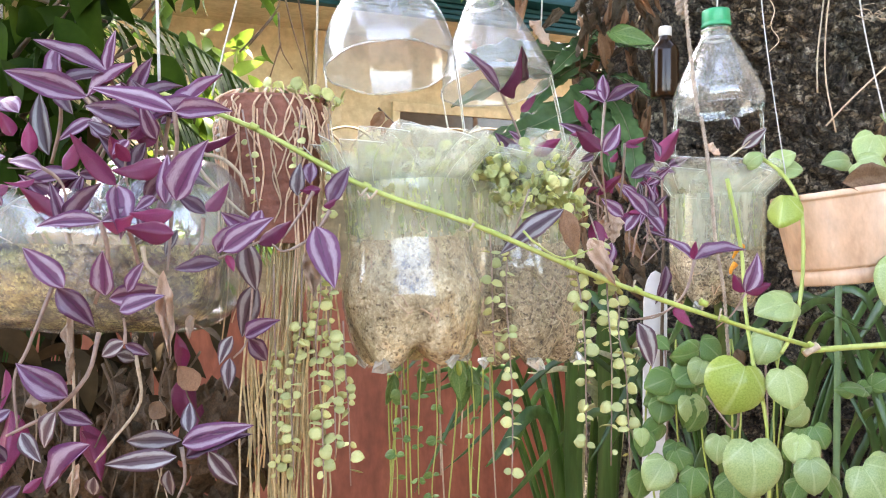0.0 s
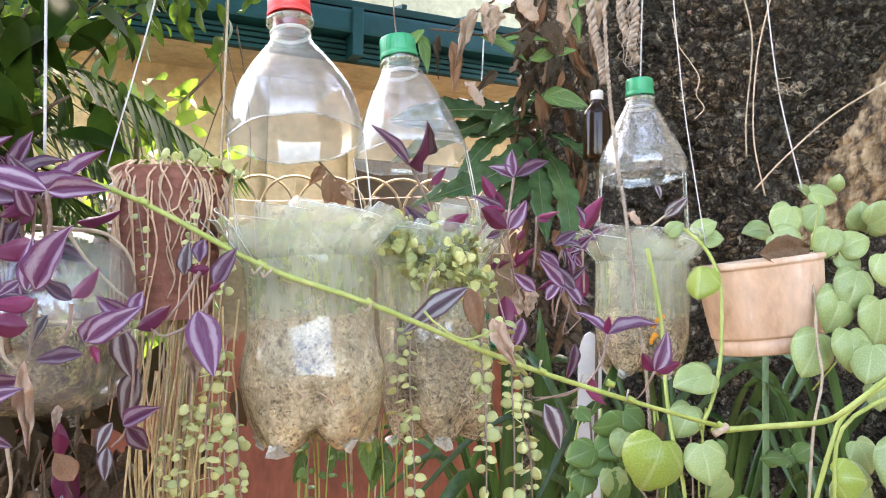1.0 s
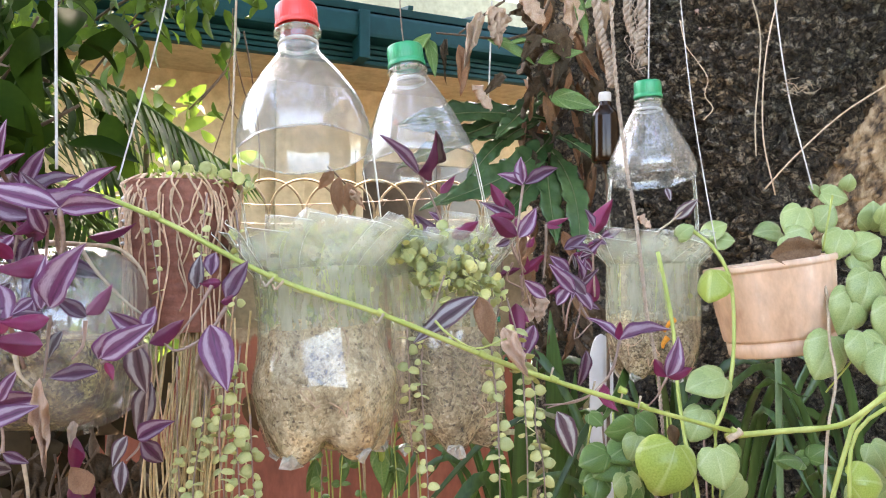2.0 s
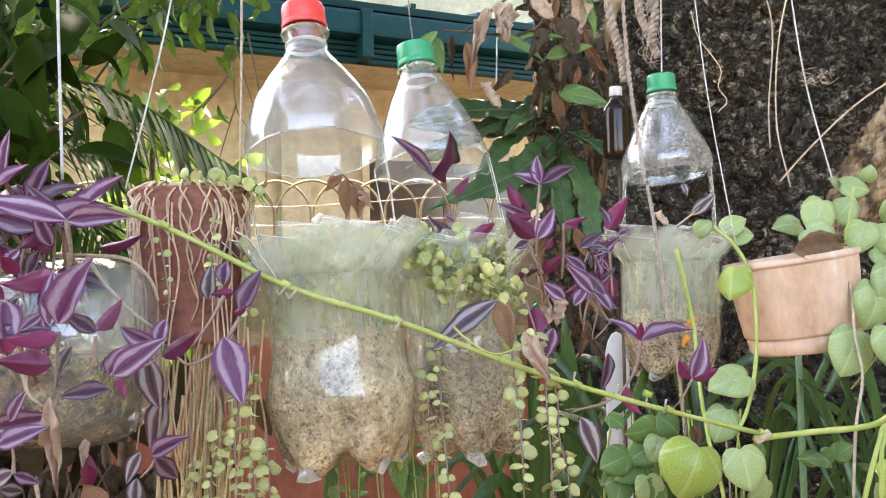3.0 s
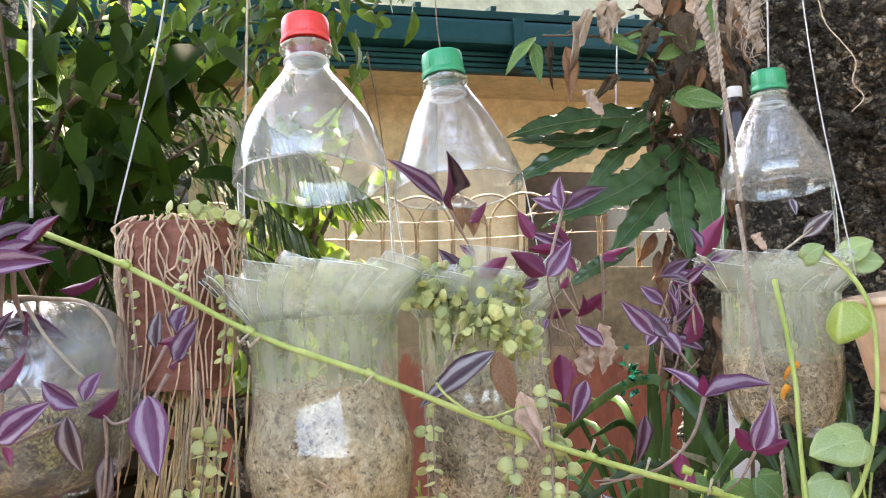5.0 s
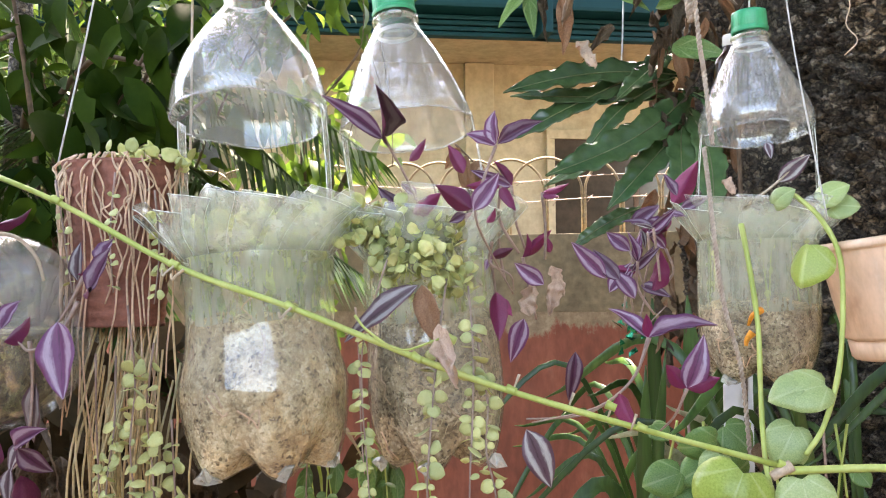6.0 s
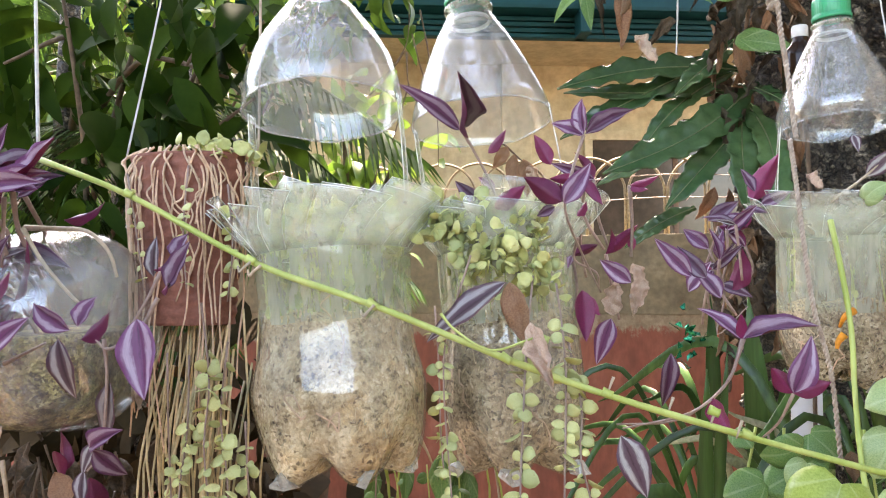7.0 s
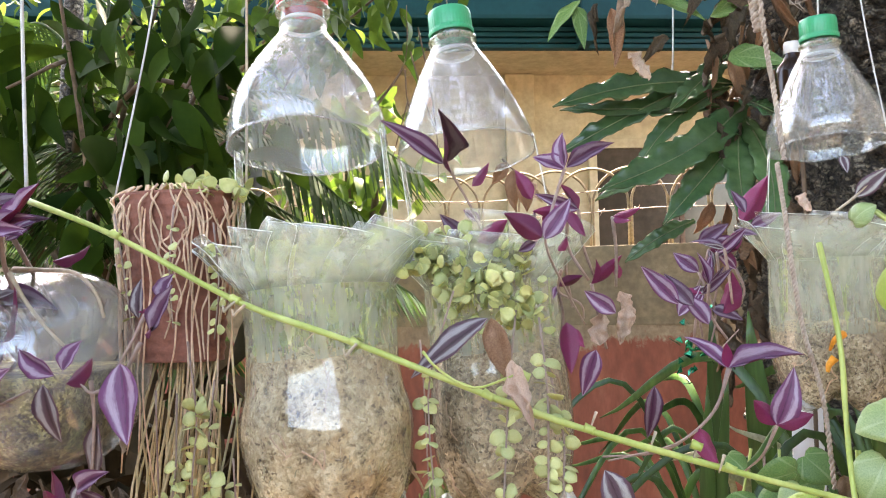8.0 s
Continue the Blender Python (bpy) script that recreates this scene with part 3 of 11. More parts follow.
def heart_mesh(name, upper, under, rings=4, spokes=20, notch=0.34, point=0.22, dome=0.22, cup=0.0, thick=0.02):
    """Rounded heart-shaped leaf, length about 1 along y from its notch at the stalk."""
    vs, fs, mats, uvs = [], [], [], []
    per = 1 + rings * spokes
    for layer in (0, 1):
        for q in range(-1, rings * spokes):
            if q < 0:
                x, y, rr = 0.0, 0.0, 0.0
            else:
                ring, k = q // spokes + 1, q % spokes
                w = 2 * math.pi * k / spokes - math.pi
                rad = 0.5 * (1 + point * math.exp(-(w / 0.34) ** 2) - notch * math.exp(-((math.pi - abs(w)) / 0.36) ** 2))
                rr = ring / rings
                x, y = rad * rr * math.sin(w) * 0.96, rad * rr * math.cos(w)
            z = -dome * (x * x + y * y) * 2 + cup * abs(x) - 0.02 * math.cos(abs(x) * 26) * (1 - rr)
            vs.append((x, y + 0.34, z - layer * thick * (1 - 0.8 * rr)))
            uvs.append((x + 0.5, y + 0.5))
    for layer in (0, 1):
        o = layer * per
        for k in range(spokes):
            k2 = (k + 1) % spokes
            tri = (o, o + 1 + k2, o + 1 + k)
            fs.append(tri if layer == 0 else tri[::-1])
            mats.append(layer)
            for ring in range(rings - 1):
                a = o + 1 + ring * spokes
                quad = (a + k, a + k2, a + spokes + k2, a + spokes + k)
                fs.append(quad if layer == 0 else quad[::-1])
                mats.append(layer)
    last = 1 + (rings - 1) * spokes
    for k in range(spokes):
        k2 = (k + 1) % spokes
        fs.append((last + k, last + k2, per + last + k2, per + last + k))
        mats.append(1)
    return leaf_mesh(name, vs, fs, mats, uvs, upper, under)


def lance(width, peak=0.36, tip=1.0):
    """Half width of a lance-shaped leaf along its length."""
    return lambda v: 0.5 * width * (math.sin(math.pi * min(v / (2 * peak), 0.5)) ** 0.8 if v < peak else math.cos(math.pi / 2 * ((v - peak) / (1 - peak)) ** tip) ** 0.9)


PURPLE_LEAVES = [blade_mesh("purple_leaf_blade", lance(0.36 + 0.025 * k, 0.30 + 0.03 * k), PURPLE, MAGENTA, nx=8, ny=14, fold=0.3 + 0.17 * k, arch=(0.12, 0.3, -0.08, 0.2)[k], wave=0.06 + 0.03 * k, twist=(0.3, -0.5, 0.2, 0.7)[k]) for k in range(4)]
DUSKY_LEAVES = [blade_mesh("dusky_leaf_blade", lance(0.36 + 0.05 * k), DUSK, MAGENTA, fold=0.2 + 0.15 * k, arch=0.1 + 0.1 * k, wave=0.08) for k in range(2)]
DRY_LEAVES = [blade_mesh("dry_leaf_blade", lance(0.34, 0.30 + 0.08 * k), DRYLEAF, DRYLEAF, nx=8, ny=20, fold=1.2 - 0.4 * k, arch=0.3 - 0.5 * k, wave=0.16, twist=0.9, crumple=0.28) for k in range(2)]
DEAD_LEAVES = [blade_mesh("dead_leaf_blade", lance(0.4), DEADBROWN, DEADBROWN, ny=14, fold=0.9 - 0.5 * k, arch=0.3, wave=0.3, twist=1.5 - 2 * k, crumple=0.25) for k in range(2)]
GREEN_LEAVES = [blade_mesh("green_leaf_blade", lance(0.36 + 0.06 * k), HEARTDARK, HEARTDARK, fold=0.3, arch=0.15 + 0.1 * k, wave=0.1) for k in range(2)]
RUST_LEAVES = [blade_mesh("rust_leaf_blade", lance(0.42), RUSTLEAF, RUSTLEAF, nx=8, ny=18, fold=0.4, arch=0.25, wave=0.08, twist=0.2, crumple=0.07)]
HEART_LEAVES = [heart_mesh("heart_leaf_blade", HEART, HEART, dome=0.12 + 0.12 * k, cup=0.1 * k) for k in range(3)]
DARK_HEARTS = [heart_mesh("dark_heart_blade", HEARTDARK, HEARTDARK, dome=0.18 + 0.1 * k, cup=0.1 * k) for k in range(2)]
LIME_HEARTS = [heart_mesh("lime_heart_blade", LIME, LIME, dome=0.5, cup=-0.15, notch=0.4, rings=6, spokes=28)]
FOLDED_HEARTS = [heart_mesh("folded_heart_blade", LIME, LIME, dome=0.15, cup=-0.75, notch=0.3, point=0.3)]
BUTTON_LEAVES = [heart_mesh("button_leaf_blade", BUTTON, BUTTON, 2, 10, 0.2, 0.16, 0.10 + 0.14 * k, 0.12 * k, 0.02) for k in range(3)]
KINDS = {"P": PURPLE_LEAVES, "M": PURPLE_LEAVES, "D": DUSKY_LEAVES, "B": DRY_LEAVES, "W": DEAD_LEAVES, "G": GREEN_LEAVES, "R": RUST_LEAVES,
         "H": HEART_LEAVES, "K": DARK_HEARTS, "L": LIME_HEARTS, "F": FOLDED_HEARTS, "U": BUTTON_LEAVES}
NATURAL = {"P": 0.36, "M": 0.36, "D": 0.38, "B": 0.4, "W": 0.4, "G": 0.38, "R": 0.42, "H": 0.98, "K": 0.98, "L": 0.98, "F": 0.9, "U": 0.98}
leaf_dice = random.Random(5)


def leaf(plant, kind, base, tip, width=0.0, roll=0.0, facing=(0.0, -0.93, 0.36), label=""):
    """One leaf from its stalk end to its tip; kind M shows its under side."""
    a, b = Vector(base), Vector(tip)
    y = (b - a)
    length = y.length
    y.normalize()
    n = Vector(facing)
    if kind == "M":
        n = -n
    z = (n - y * n.dot(y))
    z = z.normalized() if z.length > 1e-3 else y.orthogonal().normalized()
    z = Matrix.Rotation(radians(roll), 3, y) @ z
    x = y.cross(z)
    wide = (width / (NATURAL[kind] * length)) if width else 1.0
    if kind in "PMD":
        wide = min(wide * 0.92, 1.2)
    ob = new("leaf", leaf_dice.choice(KINDS[kind]))
    m = Matrix(((x.x * length * wide, y.x * length, z.x * length, a.x), (x.y * length * wide, y.y * length, z.y * length, a.y),
                (x.z * length * wide, y.z * length, z.z * length, a.z), (0, 0, 0, 1)))
    ob.parent = plant
    ob.matrix_basis = plant.matrix_basis.inverted() @ m
    if label:
        ob["label"] = label
    return ob


def stem(plant, points, r0, r1, material, label="", name="stem", sides=6):
    return tube(name, points, r0, r1, material, plant, label, sides, knots=0.12)


# ---- ground, wall, fence and house ----
def box_data(x0, x1, y0, y1, z0, z1, base=0):
    vs = [(x, y, z) for z in (z0, z1) for y in (y0, y1) for x in (x0, x1)]
    fs = [(0, 2, 3, 1), (4, 5, 7, 6), (0, 1, 5, 4), (2, 6, 7, 3), (0, 4, 6, 2), (1, 3, 7, 5)]
    return vs, [tuple(base + i for i in f) for f in fs]


def box(name, x0, x1, y0, y1, z0, z1, material, parent, label="", bevel=0.0, turn=None):
    bm = bmesh.new()
    vs, fs = box_data(x0, x1, y0, y1, z0, z1)
    vv = [bm.verts.new(v) for v in vs]
    for f in fs:
        bm.faces.new([vv[i] for i in f])
    if bevel:
        bmesh.ops.bevel(bm, geom=list(bm.edges), offset=bevel, segments=2, affect="EDGES", profile=0.7)
    if turn:
        bm.transform(turn)
    return part(name, bm, material, parent, label)


def rough_sheet(name, x0, x1, y0, y1, nx, ny, height, material, parent, label=""):
    vs = [(x0 + (x1 - x0) * i / nx, y0 + (y1 - y0) * j / ny, 0) for j in range(ny + 1) for i in range(nx + 1)]
    vs = [(x, y, height * noise.noise((x * 0.7, y * 0.7, 3)) + height * 0.4 * noise.noise((x * 3, y * 3, 5))) for x, y, _ in vs]
    fs = [(j * (nx + 1) + i, j * (nx + 1) + i + 1, (j + 1) * (nx + 1) + i + 1, (j + 1) * (nx + 1) + i) for j in range(ny) for i in range(nx)]
    return mesh_part(name, vs, fs, material, parent, label)


ground = tagged(rough_sheet("ground", -400, 400, -400, 400, 160, 160, 0.03, EARTH, None), "bare brown garden earth around the planters", "ground", kind="structure")

WALL_Y = 2.6
garden_wall = thing("wall_garden", "low garden wall, bare mossy concrete above faded red paint", "wall", (0, WALL_Y, 0), kind="structure")
box("painted_face", -6.0, 3.2, 0.0, 0.16, 0.0, 1.443, REDPAINT, garden_wall, "faded red painted lower wall", 0.0008)
box("coping", -6.0, 3.2, -0.004, 0.164, 1.443, 1.69, CONCRETE, garden_wall, "bare concrete upper band", 0.003)

# Unseen walls, added so the bottles reflect a dark surround with a sky gap.
SHADEWALL = surf("unseen_screen_grey", [(0.3, (0.16, 0.14, 0.11)), (0.7, (0.26, 0.23, 0.18))], 2, 0.9, 0.3, 20)
for nm, b in (("wall_south", (-2.8, 2.8, -3.2, -3.0, 0.0, 2.1)), ("wall_west", (-3.0, -2.8, -3.2, 0.4, 0.0, 4.6)), ("wall_east", (2.8, 3.0, -3.2, 2.2, 0.0, 4.6))):
    wall = box(nm, *b, SHADEWALL, None, bevel=0.01)
    tagged(wall, "unseen grey wall added to shape light and reflections", "wall", kind="structure")

fence = thing("hoop_fence", "rusty iron hoop fence with barbed wire on the wall", "fence", (0, WALL_Y + 0.08, 1.69))
for k in range(38):
    cx = -3.2 + 0.122 * k
    arc = [(cx + 0.117 * math.cos(a), WALL_Y + 0.08 + 0.012 * (k % 2), 1.828 + 0.117 * math.sin(a)) for a in [math.pi * i / 10 for i in range(11)]]
    tube("hoop", [(cx + 0.117, WALL_Y + 0.08 + 0.012 * (k % 2), 1.688), *arc, (cx - 0.117, WALL_Y + 0.08 + 0.012 * (k % 2), 1.688)], 0.0042, 0.0042, FENCEIRON, fence, sides=6, n=30)
for z, sag in ((1.868, 0.014), (1.80, 0.01)):
    pts = [(-3.4 + 0.3 * i, WALL_Y + 0.07, z + sag * math.sin(i * 1.7)) for i in range(17)]
    wire = tube("barbed_wire", pts, 0.0017, 0.0017, STEEL, fence, "thin bright barbed wire", 5, 90)
    runs = []
    for i in range(34):
        x = -3.3 + 0.137 * i + random.Random(i).uniform(-0.04, 0.04)
        e = [random.Random(i * 9 + j).uniform(0.5, 1.2) for j in range(4)]
        zz = z + sag * math.sin((x + 3.4) / 0.3 * 1.7)
        runs.append(([(x - 0.008 * e[0], WALL_Y + 0.06, zz - 0.016 * e[1]), (x + 0.012 * e[2], WALL_Y + 0.08, zz + 0.010 * e[3])], 0.0012, 0.0008))
        runs.append(([(x + 0.016 * e[3], WALL_Y + 0.06, zz - 0.004 * e[2]), (x - 0.010 * e[1], WALL_Y + 0.08, zz + 0.006 * e[0])], 0.0012, 0.0008))
    tubes("barb_row", runs, STEEL, wire, sides=4)

HOUSE = pose(-0.29, 4.15, 0, 0, 0, 19.5)
house = thing("house", "ochre plastered house with dark teal eaves and gutter", "house")
house.matrix_basis = HOUSE
box("wall", -7.0, 6.0, 0.75, 0.95, 0.0, 3.6, HOUSEWALL, house, "ochre painted wall", 0.01)
box("soffit", -7.2, 6.2, 0.06, 0.76, 2.86, 2.9, HOUSEWALL, house, "ochre boarded soffit")
box("gutter", -7.2, 6.2, -0.10, 0.055, 2.92, 3.05, TEAL, house, "dark teal metal gutter", 0.02)
for k in range(4):
    box("fascia_rib", -7.2, 6.2, 0.0 + 0.004 * (k % 2), 0.058, 2.80 + 0.03 * k, 2.822 + 0.03 * k, TEAL, house, bevel=0.006)
slope = pose(0, -0.06, 3.07, 13, 0, 0)
roof = box("roof", -7.3, 6.3, 0.0, 3.6, 0.0, 0.04, TEAL, house, "dark teal sheet roof", 0.004, slope)
for k in range(34):
    box("roof_seam", -7.2 + 0.4 * k, -7.17 + 0.4 * k, 0.0, 3.6, 0.041, 0.065, TEAL, roof, bevel=0.004, turn=slope)
box("gutter_bracket", 0.11, 0.17, -0.115, 0.05, 2.8, 3.06, TEAL, house, "gutter joint", 0.006)
tube("downpipe", [(0.14, 0.0, 2.86), (0.1, 0.25, 2.8), (-0.02, 0.68, 2.6), (-0.04, 0.69, 2.2), (-0.04, 0.69, 0.0)], 0.022, 0.022, HOUSEWALL, house, "ochre painted downpipe", 10, 26)
box("pilaster", -0.16, 0.02, 0.70, 0.748, 0.0, 2.855, HOUSEWALL, house, "raised plaster band", 0.008)
for x0, x1, z0, z1 in ((0.40, 1.45, 1.0, 2.40), (-2.35, -1.62, 0.9, 2.45), (-4.6, -3.6, 0.9, 2.45)):
    win = part("window", bmesh.new(), HOUSEWALL, house, "dark window with a cream sill")
    box("frame", x0 - 0.05, x1 + 0.05, 0.715, 0.747, z1, z1 + 0.06, HOUSEWALL, win, bevel=0.005)
    box("frame", x0 - 0.05, x0, 0.715, 0.747, z0, z1, HOUSEWALL, win, bevel=0.005)
    box("frame", x1, x1 + 0.05, 0.715, 0.747, z0, z1, HOUSEWALL, win, bevel=0.005)
    box("pane", x0, (x0 + x1) / 2 - 0.015, 0.735, 0.745, z0, z1, WINDOWDARK, win)
    box("pane", (x0 + x1) / 2 + 0.015, x1, 0.735, 0.745, z0, z1, WINDOWDARK, win)
    box("mullion", (x0 + x1) / 2 - 0.015, (x0 + x1) / 2 + 0.015, 0.728, 0.747, z0, z1, DARKTWIG, win)
for x in (-1.45, -3.4):
    box("post", x, x + 0.32, 0.66, 0.748, 0.0, 2.855, PALEPOST, house, "cream painted post", 0.01)


# ---- leaf masses ----
def leaf_cloud(name, centres, count, size, material, parent, spread, seed=0, hang=0.6, narrow=0.34, label="", rows=7):
    """Many small folded leaf blades about the given centres, joined into one crown."""
    rnd = np.random.RandomState(seed)
    vs, fs = [], []
    centres = [np.array(c, float) for c in centres]
    o = np.array(origin(parent)) if parent else np.zeros(3)
    for i in range(count):
        c = centres[rnd.randint(len(centres))] + rnd.normal(0, 1, 3) * np.array(spread) - o
        d = rnd.normal(0, 1, 3)
        d[2] -= hang * 1.6
        d /= np.linalg.norm(d)
        n = rnd.normal(0, 1, 3) + np.array((0, -0.4, 0.9))
        s = np.cross(d, n)
        s /= np.linalg.norm(s) + 1e-9
        n = np.cross(s, d)
        L = size * rnd.uniform(0.6, 1.25)
        W = L * narrow * rnd.uniform(0.8, 1.2)
        b = len(vs)
        vs.append(c)
        twist = rnd.uniform(-0.5, 0.5)
        for q in range(1, rows):
            v = q / rows
            w = math.sin(math.pi * v ** 0.8) ** 0.75
            p = c + d * L * v + n * L * (0.12 * math.sin(v * 3) - 0.28 * v * v) + s * L * twist * 0.3 * v * v
            vs += [p - s * W * 0.5 * w, p - n * W * 0.16 * w, p + s * W * 0.5 * w]
        vs.append(c + d * L - n * L * 0.26 + s * L * twist * 0.3)
        fs += [(b, b + 2, b + 1), (b, b + 3, b + 2)]
        for q in range(rows - 2):
            r = b + 1 + 3 * q
            fs += [(r, r + 1, r + 4, r + 3), (r + 1, r + 2, r + 5, r + 4)]
        r = b + 1 + 3 * (rows - 2)
        fs += [(r, r + 1, r + 3), (r + 1, r + 2, r + 3)]
    ob = mesh_part(name, vs, fs, material, parent, label)
    ob["kind"] = "stuff"
    return ob


def small_tree(name, label, base, height, limbs, leaf_material, count, size, seed, spread=(0.35, 0.35, 0.3), narrow=0.34, hang=0.6, girth=0.018):
    t = thing(name, label, "tree", base)
    rnd = random.Random(seed)
    bx, by, bz = base
    tube("trunk", [(bx, by, bz - 0.05), (bx + 0.03, by, bz + height * 0.3), (bx - 0.05, by + 0.03, bz + height * 0.6), (bx, by, bz + height)], 0.05, 0.02, BARK, t, sides=9, knots=0.1)
    ends = []
    for k, e in enumerate(limbs):
        s = bz + height * rnd.uniform(0.35, 0.8)
        mid = ((bx + e[0]) / 2 + rnd.uniform(-0.1, 0.1), (by + e[1]) / 2, (s + e[2]) / 2 + 0.12)
        tube("limb", [(bx, by, s), mid, e], girth, girth * 0.33, DARKTWIG, t, sides=6, knots=0.1)
        ends += [e, mid, tuple(0.5 * a + 0.5 * b for a, b in zip(e, mid))]
    leaf_cloud("crown", ends, count, size, leaf_material, t, spread, seed, hang, narrow)
    return t


def palm(label, base, crown, fronds, length, seed, droop=0.5, lift=0.12):
    """Feather palm: slim trunk and arching fronds of narrow leaflets."""
    p = thing("palm", label, "palm", base)
    rnd = random.Random(seed)
    tube("trunk", [base, (base[0], base[1], (base[2] + crown[2]) / 2), crown], 0.05, 0.035, BARK, p, sides=9, knots=0.12)
    o = origin(p)
    for dx, dy, rise in fronds:
        tip = Vector((crown[0] + dx * length, crown[1] + dy * length, crown[2] + rise - droop * 0.35))
        mid = Vector((crown[0] + dx * length * 0.55, crown[1] + dy * length * 0.55, crown[2] + rise + lift))
        rib = spline([crown, mid, tip], 44)
        fr = tube("frond_rib", [tuple(q) for q in rib], 0.007, 0.0025, PALMGREEN, p, sides=5, n=44)
        vs, fs = [], []
        for i in range(4, 44):
            d = (rib[min(i + 1, 43)] - rib[i - 1]).normalized()
            side = d.cross(Vector((0, 0, 1))).normalized()
            L = length * 0.27 * math.sin(math.pi * (0.12 + 0.8 * i / 44)) * rnd.uniform(0.85, 1.1)
            for sgn in (-1, 1):
                out = (side * sgn * 0.8 + d * 0.75 + Vector((0, 0, -0.25 + rnd.uniform(-0.12, 0.12)))).normalized()
                wv = out.cross(Vector((0, 0.3, 1))).normalized() * 0.0052
                b = len(vs)
                q = rib[i] - o
                dip = Vector((0, 0, -1))
                vs += [q - wv * 0.5, q + wv * 0.5, q + out * L * 0.5 + wv + dip * L * 0.06, q + out * L * 0.5 - wv + dip * L * 0.06, q + out * L + dip * L * 0.28]
                fs += [(b, b + 1, b + 2, b + 3), (b + 3, b + 2, b + 4)]
        lf = mesh_part("frond_blade", vs, fs, PALMGREEN, fr)
        lf["kind"] = "stuff"
    return p


# ---- the big tree ----
def trunk_mesh(name, line, radii, seed, parent, rough=0.05, relief=0.012, sides=150, n=260, near=None):
    """Trunk with broad lobes and raised, cracked bark plates; near = (from, to) heights that get finer rows and columns on the yard side."""
    vs, fs = [], []
    o = origin(parent)
    dense = spline(line, 400)
    wide = [q.x for q in spline([(r, 0, 0) for r in radii], 400)]
    if near:
        zs = [q.z for q in dense]
        lo = min(range(400), key=lambda i: abs(zs[i] - near[0]))
        hi = min(range(400), key=lambda i: abs(zs[i] - near[1]))
        k = n // 8
        at_rows = [lo * i / k for i in range(k)] + [lo + (hi - lo) * i / (n - 2 * k) for i in range(n - 2 * k)] + [hi + (399 - hi) * i / (k - 1) for i in range(k)]
        k = sides // 6
        a0, a1 = radians(-185), radians(-55)
        turns = [a0 + (a1 - a0) * i / (sides - k) for i in range(sides - k)] + [a1 + (2 * math.pi - (a1 - a0)) * i / k for i in range(k)]
    else:
        at_rows = [399 * i / (n - 1) for i in range(n)]
        turns = [2 * math.pi * k / sides for k in range(sides)]
    for row in at_rows:
        i = min(int(row), 398)
        q = dense[i].lerp(dense[i + 1], row - i)
        r0 = wide[i] + (wide[i + 1] - wide[i]) * (row - i)
        for w in turns:
            dx, dy = math.cos(w), math.sin(w)
            h = noise.noise((dx * 2.2 + seed, dy * 2.2, q.z * 1.3)) * 1.6 + noise.noise((dx * 6, dy * 6 + seed, q.z * 5)) * 0.6
            at = Vector((dx * r0 * 34 + seed, dy * r0 * 34, q.z * 30))
            at += 0.8 * noise.noise_vector(at * 0.9) + 0.3 * noise.noise_vector(at * 2.7)
            d = noise.voronoi(at)[0]
            d2 = noise.voronoi(at * 2.6)[0]
            crease = 1 - abs(noise.noise(at * 0.7)) * 2 + 0.6 * (1 - abs(noise.noise(at * 1.6 + Vector((9, 0, 0)))) * 2)
            plate = min((d[1] - d[0]) * 2.6, 1.0) + 0.5 * min((d2[1] - d2[0]) * 2.0, 1.0) - 0.35 * crease + 0.35 * noise.noise(at * 5.0)
            r = r0 * (1 + rough * h) + relief * (plate - 0.6)
            vs.append((q.x + dx * r - o.x, q.y + dy * r - o.y, q.z - o.z))
    for i in range(len(at_rows) - 1):
        for k in range(sides):
            a = i * sides
            fs.append((a + k, a + (k + 1) % sides, a + sides + (k + 1) % sides, a + sides + k))
    return mesh_part(name, vs, fs, BARK, parent)


big_tree = thing("tree", "massive old tree trunk with rough dark fissured bark", "tree", (0.9, 1.62, 0))
trunk_mesh("trunk", [(0.92, 1.62, -0.1), (0.9, 1.62, 0.8), (0.88, 1.6, 1.6), (0.86, 1.6, 2.3), (0.8, 1.7, 3.4), (0.7, 1.9, 4.6)], [0.55, 0.47, 0.43, 0.44, 0.38, 0.25], 2, big_tree, relief=0.02, sides=330, n=360, near=(1.2, 2.25))
trunk_mesh("side_stem", [(0.5, 1.55, -0.1), (0.47, 1.53, 0.9), (0.43, 1.53, 1.7), (0.42, 1.55, 2.5), (0.3, 1.6, 3.6), (0.1, 1.7, 4.6)], [0.2, 0.15, 0.13, 0.13, 0.11, 0.07], 9, big_tree, 0.09, 0.014, sides=110, n=220, near=(1.2, 2.25))
bough = [(0.72, 1.25, 1.62), (0.79, 1.21, 1.74), (0.9, 1.18, 1.9), (1.02, 1.2, 2.12)]
bg = trunk_mesh("bough", bough, [0.04, 0.07, 0.09, 0.11], 5, big_tree, 0.16, 0.008, 110, 160)
bg.data.materials[0] = BAREWOOD
bg["label"] = "bare worn wood where the bark is gone"
for k, e in enumerate([(-0.6, 1.9, 4.3), (0.2, 1.9, 4.4), (1.3, 1.2, 4.6), (-0.2, 2.3, 4.5), (0.6, 2.5, 4.7), (2.0, 1.6, 4.6), (1.6, -1.0, 4.5), (0.1, -1.3, 4.4), (-1.4, -0.7, 4.4)]):
    tube("limb", [(0.75, 1.7, 3.5), ((0.75 + e[0]) / 2, (1.7 + e[1]) / 2, 4.2), e], 0.09, 0.03, BARK, big_tree, sides=9, knots=0.08, seed=k)
